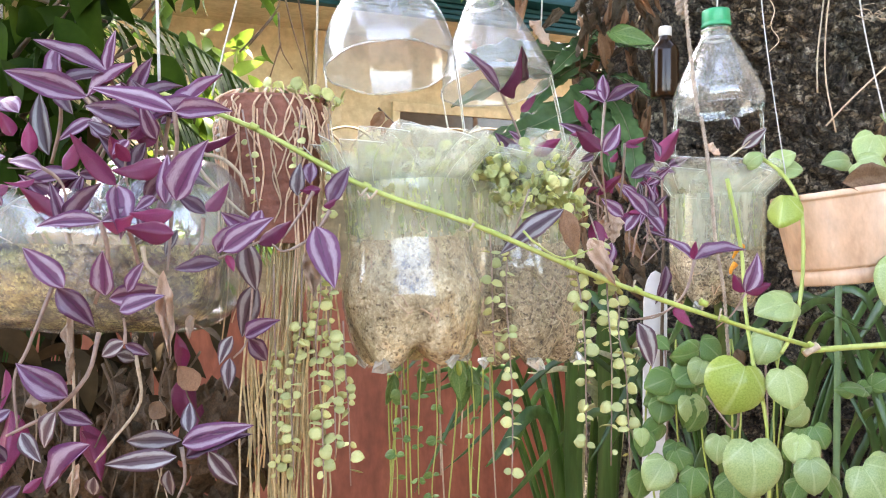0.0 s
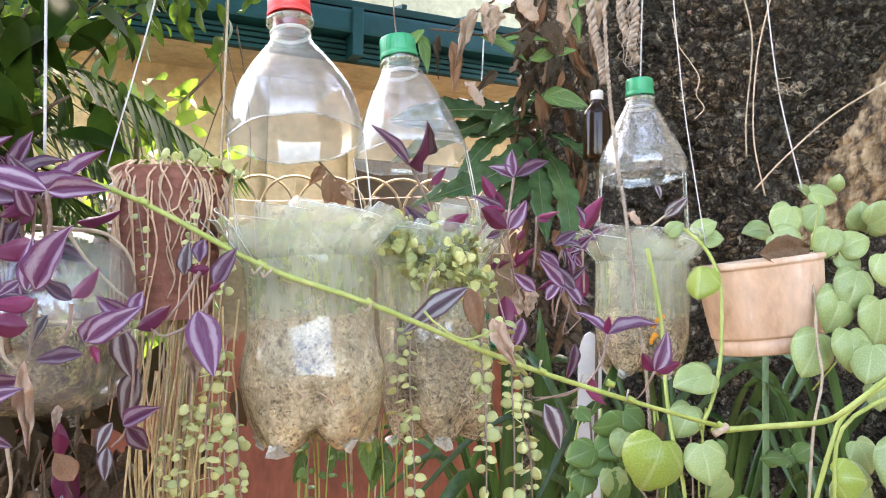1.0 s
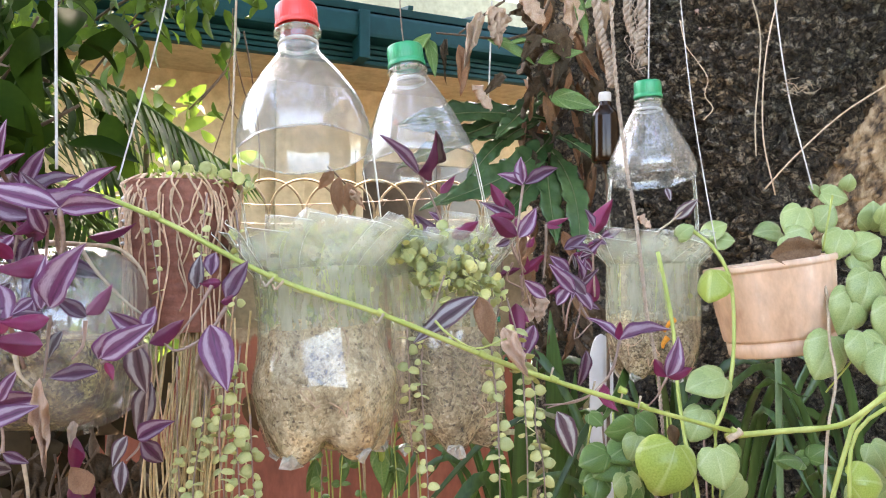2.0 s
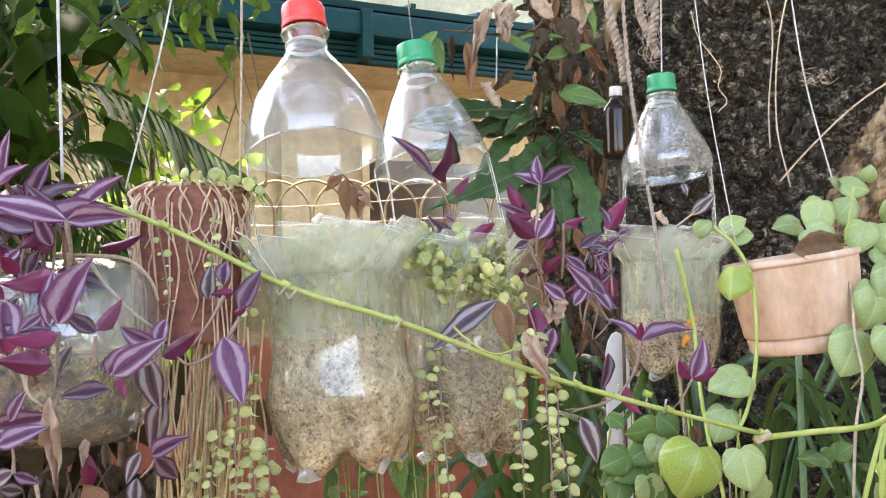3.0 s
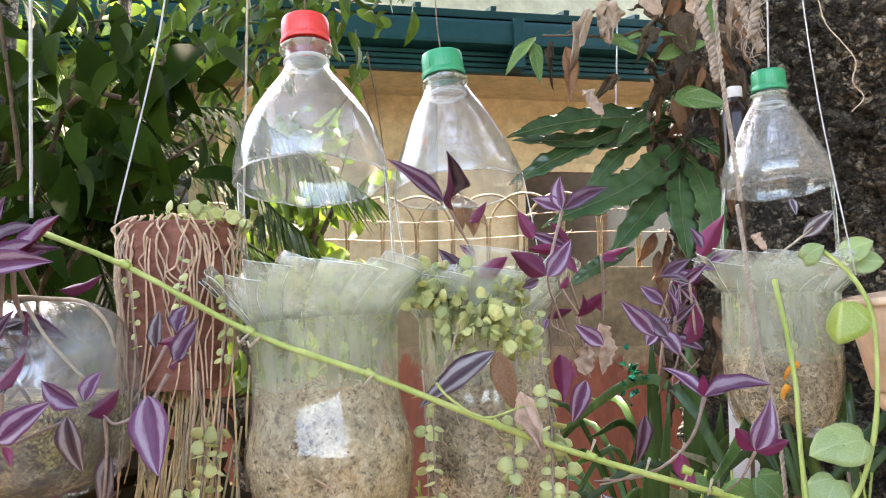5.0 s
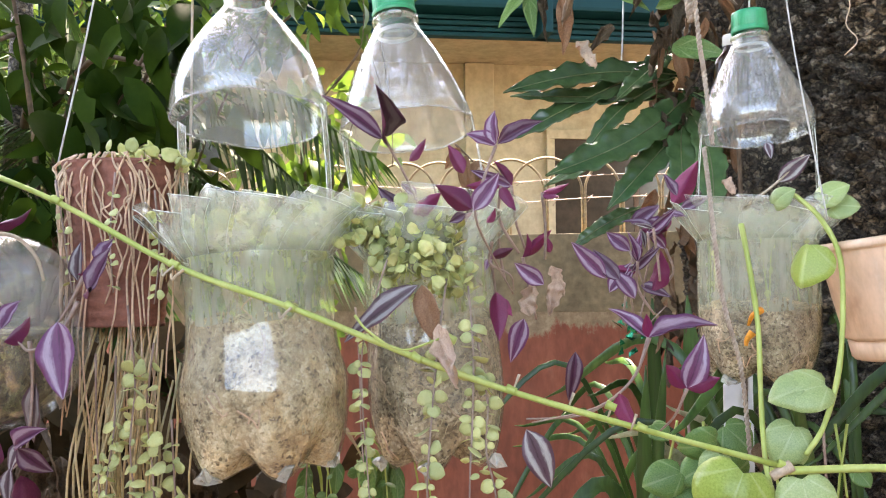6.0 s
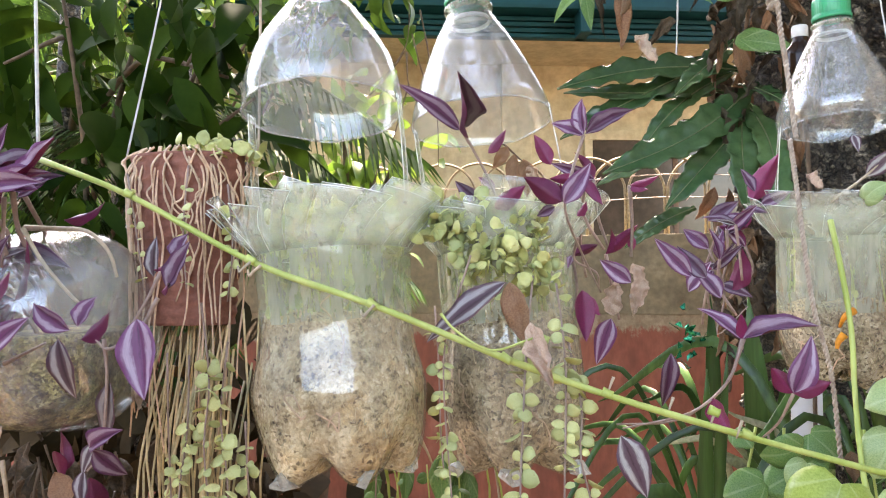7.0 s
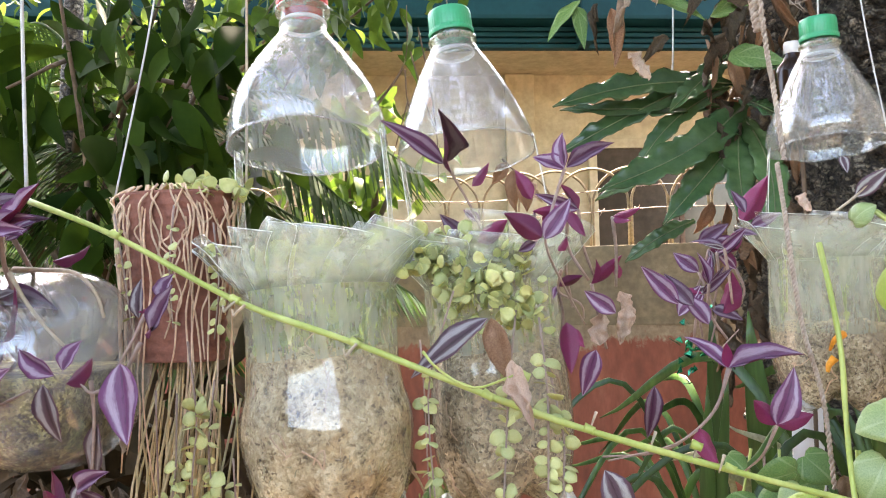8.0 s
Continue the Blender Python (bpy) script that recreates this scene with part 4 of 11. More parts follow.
# Unseen crown: clusters added to block the sun, a gap left for dome highlights.
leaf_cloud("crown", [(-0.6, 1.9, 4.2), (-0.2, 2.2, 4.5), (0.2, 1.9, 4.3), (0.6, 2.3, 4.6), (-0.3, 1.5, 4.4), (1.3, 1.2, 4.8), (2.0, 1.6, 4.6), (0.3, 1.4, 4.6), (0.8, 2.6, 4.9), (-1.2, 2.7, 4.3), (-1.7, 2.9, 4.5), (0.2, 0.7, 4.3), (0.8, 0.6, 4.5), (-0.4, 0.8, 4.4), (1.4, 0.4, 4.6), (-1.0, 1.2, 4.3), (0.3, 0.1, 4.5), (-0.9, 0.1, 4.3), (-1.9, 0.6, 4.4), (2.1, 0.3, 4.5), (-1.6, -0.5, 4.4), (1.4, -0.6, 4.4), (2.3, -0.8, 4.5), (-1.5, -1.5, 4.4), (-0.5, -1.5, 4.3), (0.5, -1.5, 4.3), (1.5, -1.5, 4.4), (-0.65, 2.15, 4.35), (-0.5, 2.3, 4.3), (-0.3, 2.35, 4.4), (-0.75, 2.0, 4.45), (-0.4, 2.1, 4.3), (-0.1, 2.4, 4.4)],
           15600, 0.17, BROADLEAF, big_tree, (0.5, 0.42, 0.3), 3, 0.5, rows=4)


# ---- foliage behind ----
small_tree("tree", "small tree with drooping green leaves, coloured dark for shade", (-1.1, 1.6, 0), 2.4,
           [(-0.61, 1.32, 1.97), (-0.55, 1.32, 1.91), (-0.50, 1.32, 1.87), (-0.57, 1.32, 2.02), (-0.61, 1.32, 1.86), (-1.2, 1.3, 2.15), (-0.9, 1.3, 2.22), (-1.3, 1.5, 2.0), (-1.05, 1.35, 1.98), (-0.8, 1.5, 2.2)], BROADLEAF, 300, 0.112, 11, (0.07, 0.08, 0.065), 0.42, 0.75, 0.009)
small_tree("tree", "thin tree with sparse green leaves high up", (-1.25, 2.3, 0), 2.6,
           [(-0.35, 1.5, 2.25), (-0.15, 1.5, 2.3), (0.15, 1.6, 2.42), (-0.5, 1.5, 2.2), (-0.22, 1.5, 2.2), (-0.42, 1.5, 2.16)], MIDLEAF, 420, 0.066, 15, (0.09, 0.08, 0.04), 0.4, 0.9, 0.006)
small_tree("tree", "leafy garden tree with bright yellow-green leaves", (-2.6, 3.4, 0), 3.0,
           [(-3.0, 3.2, 2.6), (-2.2, 3.3, 2.9), (-1.9, 3.6, 2.5), (-2.7, 3.6, 3.2), (-2.3, 3.1, 2.0), (-3.0, 3.4, 1.7)], BRIGHTLEAF, 2600, 0.10, 12, (0.3, 0.25, 0.35), 0.4)
small_tree("shrub", "sunlit shrub with small yellow-green leaves", (-0.72, 2.1, 0), 1.9,
           [(-0.57, 1.92, 2.00), (-0.50, 1.92, 1.95), (-0.44, 1.95, 1.87), (-0.64, 2.05, 1.84)], BRIGHTLEAF, 260, 0.075, 13, (0.065, 0.05, 0.045), 0.42)
# Leaf brown is darkened to paint the shade below the planters.
small_tree("shrub", "dense shrub below the hanging planters, coloured dark for the shade there", (-0.75, 1.5, 0), 1.2,
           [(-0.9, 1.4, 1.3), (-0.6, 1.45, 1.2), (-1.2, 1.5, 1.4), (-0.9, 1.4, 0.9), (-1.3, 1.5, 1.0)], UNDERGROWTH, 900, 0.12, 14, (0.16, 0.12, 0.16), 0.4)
palm("feather palm with arching glossy fronds", (-1.05, 1.75, 0), (-1.05, 1.72, 1.95), [(0.80, -0.12, 0.03), (0.62, 0.0, -0.04), (0.7, 0.15, -0.22), (0.62, -0.25, -0.16), (-0.6, 0.1, 0.3), (0.1, -0.35, -0.1), (-0.35, -0.35, -0.1), (0.35, -0.1, -0.42)], 0.95, 3, lift=0.03)
palm("feather palm with arching glossy fronds", (-1.7, 2.2, 0), (-1.7, 2.1, 2.0), [(0.8, 0.0, 0.0), (0.5, -0.3, -0.2), (-0.6, 0.1, 0.3), (0.7, -0.2, -0.4), (0.1, -0.5, 0.0), (0.3, 0.1, 0.4)], 1.0, 4)


# ---- fern and dead leaves on the side stem ----
def fern_frond(parent, base, tip, width, waves, seed, material=FERNGREEN):
    """One long leathery lobe of the frond: wavy margin, sunk midrib, slanting side veins."""
    a, b = Vector(base) - origin(parent), Vector(tip) - origin(parent)
    rnd = random.Random(seed)
    L = (b - a).length * rnd.uniform(1.0, 1.12)
    y = (b - a).normalized()
    n = Vector((0.1 + rnd.uniform(-0.25, 0.25), -0.80, 0.55))
    n = (n - y * n.dot(y)).normalized()
    x = y.cross(n)
    vs, fs = [], []
    rows, cols = 48, 9
    bend, curl = rnd.uniform(-0.08, 0.08), rnd.uniform(0.10, 0.24)
    for i in range(rows + 1):
        v = i / rows
        w = 0.5 * width * min(1.0, 0.28 + 2.6 * v) * (1 if v < 0.5 else max(0.03, math.cos(math.pi / 2 * ((v - 0.5) / 0.5) ** 1.7)))
        for k in range(cols):
            s_ = 2 * k / (cols - 1) - 1
            edge = 1 + 0.11 * math.sin(v * waves * 5.2 + (1.3 if s_ > 0 else 0) + seed) + 0.05 * math.sin(v * waves * 13 + seed)
            vein = 0.030 * width * math.sin((v * 26 - abs(s_) * 1.6) * 2.2) * min(1, abs(s_) * 3)
            lift = 0.20 * w * abs(s_) + 0.16 * w * math.sin(v * waves * 3.1 + 2 * s_ + seed) * s_ * s_
            vs.append(a + y * (L * v) + x * (s_ * w * edge + bend * L * math.sin(math.pi * v)) + n * (lift + vein - curl * L * v * v))
    for i in range(rows):
        for k in range(cols - 1):
            q = i * cols + k
            fs.append((q, q + 1, q + cols + 1, q + cols))
    fr = mesh_part("frond", vs, fs, material, parent)
    fr.modifiers.new("blade", "SOLIDIFY").thickness = 0.0009
    tube("midrib", [tuple(vs[i * cols + cols // 2] + n * 0.0004 + origin(parent)) for i in range(0, rows + 1, 6)], 0.0013, 0.0005, VINEDARK, fr, sides=5)
    return fr


fern = thing("fern", "dark green lobed fern growing on the tree stem", "fern", (0.360, 1.380, 1.750))
fern_frond(fern, (0.292, 1.300, 1.855), (0.055, 1.150, 1.839), 0.043, 9, 1)
fern_frond(fern, (0.299, 1.300, 1.830), (0.130, 1.120, 1.723), 0.049, 9, 2)
fern_frond(fern, (0.305, 1.300, 1.804), (0.188, 1.150, 1.680), 0.041, 8, 3)
fern_frond(fern, (0.288, 1.320, 1.911), (0.194, 1.200, 1.824), 0.035, 7, 4)
fern_frond(fern, (0.290, 1.300, 1.814), (0.290, 1.150, 1.679), 0.041, 7, 5)
fern_frond(fern, (0.244, 1.280, 1.863), (0.056, 1.200, 1.780), 0.035, 8, 6)
fern_frond(fern, (0.308, 1.300, 1.878), (0.330, 1.150, 1.851), 0.029, 5, 7)
fern_frond(fern, (0.266, 1.300, 1.827), (0.063, 1.200, 1.848), 0.029, 8, 8)
fern_frond(fern, (0.291, 1.300, 1.809), (0.304, 1.100, 1.661), 0.038, 8, 9)
fern_frond(fern, (0.284, 1.300, 1.881), (0.349, 1.150, 1.855), 0.029, 7, 10)
fern_frond(fern, (0.275, 1.300, 1.854), (0.152, 1.200, 1.751), 0.029, 7, 11)
fern_frond(fern, (0.318, 1.350, 1.788), (0.083, 1.350, 1.724), 0.035, 8, 12)
fern_frond(fern, (0.283, 1.300, 1.836), (0.340, 1.150, 1.796), 0.031, 7, 13)
fern_frond(fern, (0.232, 1.500, 1.676), (0.120, 1.450, 1.625), 0.029, 4, 14)
bracts = thing("dead_leaves", "dry brown leaves clinging to the tree stem", "dead leaves", (0.420, 1.380, 1.700))
leaf(bracts, "W", (0.272, 1.233, 1.667), (0.297, 1.214, 1.603), 0.0189, -53)
leaf(bracts, "W", (0.280, 1.308, 1.993), (0.254, 1.307, 1.929), 0.0276, -59)
leaf(bracts, "W", (0.307, 1.263, 1.555), (0.288, 1.262, 1.479), 0.0180, 70)
leaf(bracts, "R", (0.332, 1.280, 1.566), (0.337, 1.273, 1.515), 0.0160, -24)
leaf(bracts, "W", (0.345, 1.322, 1.848), (0.374, 1.298, 1.799), 0.0146, 17)
leaf(bracts, "R", (0.260, 1.300, 1.524), (0.249, 1.305, 1.445), 0.0199, 46)
leaf(bracts, "W", (0.244, 1.228, 2.040), (0.253, 1.248, 1.970), 0.0166, 28)
leaf(bracts, "W", (0.345, 1.236, 1.599), (0.361, 1.212, 1.561), 0.0184, 57)
leaf(bracts, "W", (0.262, 1.341, 1.856), (0.257, 1.329, 1.807), 0.0273, -32)
leaf(bracts, "R", (0.243, 1.246, 1.682), (0.222, 1.243, 1.633), 0.0211, -38)
leaf(bracts, "R", (0.337, 1.284, 1.992), (0.364, 1.288, 1.913), 0.0183, 32)
leaf(bracts, "R", (0.296, 1.282, 1.996), (0.302, 1.257, 1.956), 0.0144, -45)
leaf(bracts, "W", (0.360, 1.241, 1.916), (0.351, 1.229, 1.868), 0.0138, 54)
leaf(bracts, "R", (0.390, 1.325, 2.014), (0.389, 1.330, 1.942), 0.0124, 65)
leaf(bracts, "R", (0.304, 1.357, 1.793), (0.316, 1.340, 1.715), 0.0265, 21)
leaf(bracts, "W", (0.354, 1.306, 1.996), (0.369, 1.286, 1.922), 0.0251, -12)
leaf(bracts, "R", (0.268, 1.286, 1.813), (0.274, 1.273, 1.768), 0.0273, 23)
leaf(bracts, "R", (0.256, 1.307, 1.863), (0.276, 1.301, 1.783), 0.0248, -49)
leaf(bracts, "W", (0.359, 1.287, 2.059), (0.376, 1.274, 2.015), 0.0194, -49)
leaf(bracts, "R", (0.352, 1.333, 1.932), (0.372, 1.352, 1.890), 0.0145, 70)
leaf(bracts, "W", (0.262, 1.325, 1.528), (0.291, 1.305, 1.486), 0.0124, -16)
leaf(bracts, "R", (0.291, 1.337, 1.849), (0.305, 1.352, 1.811), 0.0250, 62)
leaf(bracts, "W", (0.295, 1.291, 1.558), (0.312, 1.291, 1.479), 0.0148, 51)
leaf(bracts, "W", (0.323, 1.298, 1.520), (0.299, 1.296, 1.446), 0.0151, -60)
leaf(bracts, "R", (0.348, 1.282, 1.993), (0.348, 1.278, 1.927), 0.0192, 66)
leaf(bracts, "W", (0.368, 1.349, 1.914), (0.350, 1.341, 1.834), 0.0139, 43)
leaf(bracts, "R", (0.293, 1.330, 1.876), (0.272, 1.336, 1.796), 0.0143, -35)
leaf(bracts, "R", (0.360, 1.243, 1.767), (0.343, 1.248, 1.699), 0.0185, 37)
leaf(bracts, "R", (0.265, 1.284, 1.684), (0.258, 1.280, 1.614), 0.0202, -54)
leaf(bracts, "W", (0.253, 1.257, 1.917), (0.270, 1.241, 1.880), 0.0251, -4)
leaf(bracts, "W", (0.285, 1.233, 1.839), (0.296, 1.224, 1.801), 0.0163, -66)
leaf(bracts, "W", (0.322, 1.257, 1.936), (0.293, 1.277, 1.895), 0.0268, -2)
leaf(bracts, "R", (0.323, 1.257, 2.060), (0.349, 1.258, 2.016), 0.0242, 4)
leaf(bracts, "R", (0.290, 1.225, 1.878), (0.290, 1.244, 1.842), 0.0196, 44)
leaf(bracts, "W", (0.268, 1.356, 1.881), (0.251, 1.337, 1.831), 0.0253, -35)
leaf(bracts, "W", (0.303, 1.308, 2.028), (0.299, 1.281, 1.949), 0.0259, 2)
leaf(bracts, "R", (0.323, 1.282, 1.932), (0.351, 1.301, 1.884), 0.0172, -62)
leaf(bracts, "W", (0.359, 1.232, 1.865), (0.368, 1.214, 1.816), 0.0135, -48)
leaf(bracts, "R", (0.252, 1.253, 1.614), (0.254, 1.261, 1.550), 0.0182, 13)
leaf(bracts, "R", (0.327, 1.226, 1.976), (0.351, 1.227, 1.899), 0.0142, 64)
leaf(bracts, "W", (0.345, 1.302, 1.687), (0.356, 1.307, 1.607), 0.0134, -60)
leaf(bracts, "R", (0.244, 1.227, 1.487), (0.246, 1.209, 1.451), 0.0121, -53)
leaf(bracts, "W", (0.355, 1.324, 2.007), (0.374, 1.336, 1.948), 0.0237, -18)
leaf(bracts, "W", (0.275, 1.287, 1.970), (0.291, 1.288, 1.901), 0.0132, -33)
leaf(bracts, "W", (0.275, 1.222, 1.949), (0.261, 1.226, 1.911), 0.0228, 4)
leaf(bracts, "W", (0.323, 1.248, 1.501), (0.349, 1.219, 1.417), 0.0132, 59)
leaf(bracts, "R", (0.361, 1.230, 1.985), (0.376, 1.213, 1.945), 0.0141, 60)
leaf(bracts, "W", (0.278, 1.275, 1.874), (0.305, 1.279, 1.831), 0.0168, -34)
leaf(bracts, "W", (0.307, 1.325, 1.930), (0.284, 1.341, 1.853), 0.0264, 4)
leaf(bracts, "W", (0.276, 1.270, 2.061), (0.263, 1.242, 2.005), 0.0128, 3)
leaf(bracts, "W", (0.317, 1.247, 1.765), (0.344, 1.261, 1.711), 0.0266, 70)
leaf(bracts, "R", (0.272, 1.325, 1.588), (0.259, 1.297, 1.521), 0.0140, 50)
leaf(bracts, "W", (0.286, 1.256, 1.508), (0.274, 1.254, 1.440), 0.0139, -29)
leaf(bracts, "W", (0.262, 1.347, 1.810), (0.259, 1.324, 1.725), 0.0159, -26)
leaf(bracts, "R", (0.277, 1.248, 1.623), (0.299, 1.237, 1.587), 0.0154, -1)
leaf(bracts, "W", (0.297, 1.316, 2.079), (0.314, 1.328, 2.018), 0.0163, -7)
leaf(bracts, "R", (0.285, 1.238, 1.955), (0.301, 1.248, 1.899), 0.0198, -52)
leaf(bracts, "W", (0.287, 1.255, 1.791), (0.266, 1.251, 1.751), 0.0271, 47)
leaf(bracts, "R", (0.261, 1.349, 1.663), (0.249, 1.325, 1.596), 0.0205, 41)
leaf(bracts, "R", (0.322, 1.247, 1.559), (0.339, 1.217, 1.511), 0.0168, 47)
leaf(bracts, "R", (0.270, 1.253, 1.627), (0.298, 1.258, 1.580), 0.0129, -21)
leaf(bracts, "W", (0.304, 1.279, 1.625), (0.304, 1.284, 1.571), 0.0178, 31)
leaf(bracts, "W", (0.270, 1.289, 1.946), (0.286, 1.269, 1.901), 0.0155, 5)
leaf(bracts, "W", (0.255, 1.278, 1.832), (0.282, 1.255, 1.764), 0.0129, -64)
leaf(bracts, "W", (0.375, 1.283, 1.931), (0.364, 1.259, 1.860), 0.0269, 14)
leaf(bracts, "W", (0.272, 1.313, 1.855), (0.264, 1.300, 1.801), 0.0137, -50)
leaf(bracts, "W", (0.279, 1.273, 2.015), (0.268, 1.283, 1.942), 0.0128, 51)
leaf(bracts, "W", (0.275, 1.346, 1.611), (0.270, 1.357, 1.574), 0.0127, -62)
leaf(bracts, "R", (0.319, 1.346, 1.962), (0.305, 1.364, 1.910), 0.0127, 11)
leaf(bracts, "W", (0.378, 1.353, 1.540), (0.398, 1.328, 1.502), 0.0273, 28)
leaf(bracts, "W", (0.338, 1.246, 1.791), (0.352, 1.257, 1.716), 0.0217, 13)
leaf(bracts, "W", (0.343, 1.248, 1.542), (0.328, 1.221, 1.469), 0.0197, 69)
leaf(bracts, "W", (0.289, 1.307, 1.790), (0.284, 1.326, 1.745), 0.0148, -36)
leaf(bracts, "R", (0.301, 1.326, 1.503), (0.289, 1.310, 1.429), 0.0180, -4)
leaf(bracts, "R", (0.258, 1.246, 1.648), (0.243, 1.228, 1.610), 0.0157, -45)
leaf(bracts, "W", (0.343, 1.338, 1.927), (0.315, 1.323, 1.846), 0.0128, -21)
leaf(bracts, "R", (0.378, 1.328, 1.797), (0.348, 1.330, 1.729), 0.0176, -61)
leaf(bracts, "W", (0.295, 1.323, 1.628), (0.314, 1.334, 1.547), 0.0229, -23)
leaf(bracts, "R", (0.314, 1.229, 1.919), (0.308, 1.227, 1.879), 0.0135, -29)
leaf(bracts, "W", (0.308, 1.353, 1.779), (0.312, 1.341, 1.728), 0.0123, 23)
leaf(bracts, "R", (0.343, 1.346, 1.884), (0.362, 1.336, 1.828), 0.0194, -29)
leaf(bracts, "W", (0.250, 1.232, 1.901), (0.242, 1.227, 1.835), 0.0176, -29)
leaf(bracts, "R", (0.308, 1.262, 1.917), (0.281, 1.278, 1.840), 0.0129, 29)
leaf(bracts, "W", (0.255, 1.330, 1.467), (0.249, 1.342, 1.421), 0.0149, -15)
leaf(bracts, "R", (0.243, 1.255, 1.913), (0.267, 1.227, 1.842), 0.0255, -61)
leaf(bracts, "W", (0.337, 1.329, 1.577), (0.325, 1.311, 1.510), 0.0225, 44)
leaf(bracts, "W", (0.304, 1.253, 1.931), (0.321, 1.246, 1.858), 0.0250, 32)
leaf(bracts, "R", (0.257, 1.291, 1.866), (0.229, 1.268, 1.798), 0.0244, 60)
leaf(bracts, "W", (0.243, 1.224, 1.933), (0.250, 1.229, 1.895), 0.0151, 55)
leaf(bracts, "W", (0.288, 1.350, 1.518), (0.279, 1.358, 1.480), 0.0172, 0)
leaf(bracts, "W", (0.356, 1.249, 1.887), (0.356, 1.235, 1.839), 0.0152, 33)
leaf(bracts, "R", (0.273, 1.331, 1.934), (0.289, 1.303, 1.886), 0.0275, 45)
leaf(bracts, "R", (0.319, 1.308, 1.665), (0.337, 1.291, 1.610), 0.0212, 22)
leaf(bracts, "R", (0.285, 1.261, 2.055), (0.274, 1.279, 1.994), 0.0269, 10)
leaf(bracts, "W", (0.336, 1.281, 1.617), (0.360, 1.258, 1.556), 0.0218, -59)
leaf(bracts, "R", (0.246, 1.295, 1.880), (0.234, 1.272, 1.824), 0.0220, 51)
leaf(bracts, "W", (0.253, 1.233, 1.791), (0.275, 1.242, 1.724), 0.0250, -68)
leaf(bracts, "W", (0.244, 1.282, 1.543), (0.258, 1.264, 1.461), 0.0127, 66)
leaf(bracts, "W", (0.237, 1.222, 2.023), (0.263, 1.199, 1.960), 0.0203, 59)
leaf(bracts, "R", (0.326, 1.262, 2.001), (0.349, 1.271, 1.964), 0.0121, 41)
leaf(bracts, "R", (0.363, 1.360, 2.026), (0.372, 1.336, 1.978), 0.0234, -2)
leaf(bracts, "R", (0.322, 1.261, 1.816), (0.346, 1.235, 1.735), 0.0122, -4)
leaf(bracts, "R", (0.355, 1.247, 1.895), (0.361, 1.236, 1.841), 0.0195, 65)
leaf(bracts, "R", (0.344, 1.344, 1.508), (0.337, 1.343, 1.434), 0.0266, -33)
leaf(bracts, "W", (0.254, 1.318, 2.071), (0.232, 1.320, 2.034), 0.0232, -59)
leaf(bracts, "W", (0.255, 1.345, 1.485), (0.277, 1.361, 1.447), 0.0137, -18)
leaf(bracts, "W", (0.254, 1.232, 1.469), (0.262, 1.226, 1.396), 0.0136, -18)
leaf(bracts, "R", (0.270, 1.227, 1.880), (0.295, 1.235, 1.807), 0.0201, 3)
leaf(bracts, "W", (0.325, 1.269, 2.067), (0.327, 1.250, 1.997), 0.0212, 3)
leaf(bracts, "W", (0.256, 1.221, 2.052), (0.255, 1.231, 1.992), 0.0275, 18)


# ---- cut bottle planters ----
def cap_part(parent, z0, r, h, material, label):
    rib = lambda rad, z, w: (rad * (1 + (0.018 * math.cos(w * 40) if 0.12 * h < z - z0 < 0.85 * h else 0)), z)
    prof = [(r * 1.03, z0), (r * 1.05, z0 + 0.05 * h), (r * 1.05, z0 + 0.16 * h), (r * 0.98, z0 + 0.2 * h), (r, z0 + 0.28 * h), (r, z0 + 0.86 * h), (r * 0.96, z0 + 0.96 * h), (r * 0.85, z0 + h), (0.0002, z0 + h)]
    vs, fs = revolve(prof, 120, rib)
    return mesh_part("cap", vs, fs, material, parent, label)


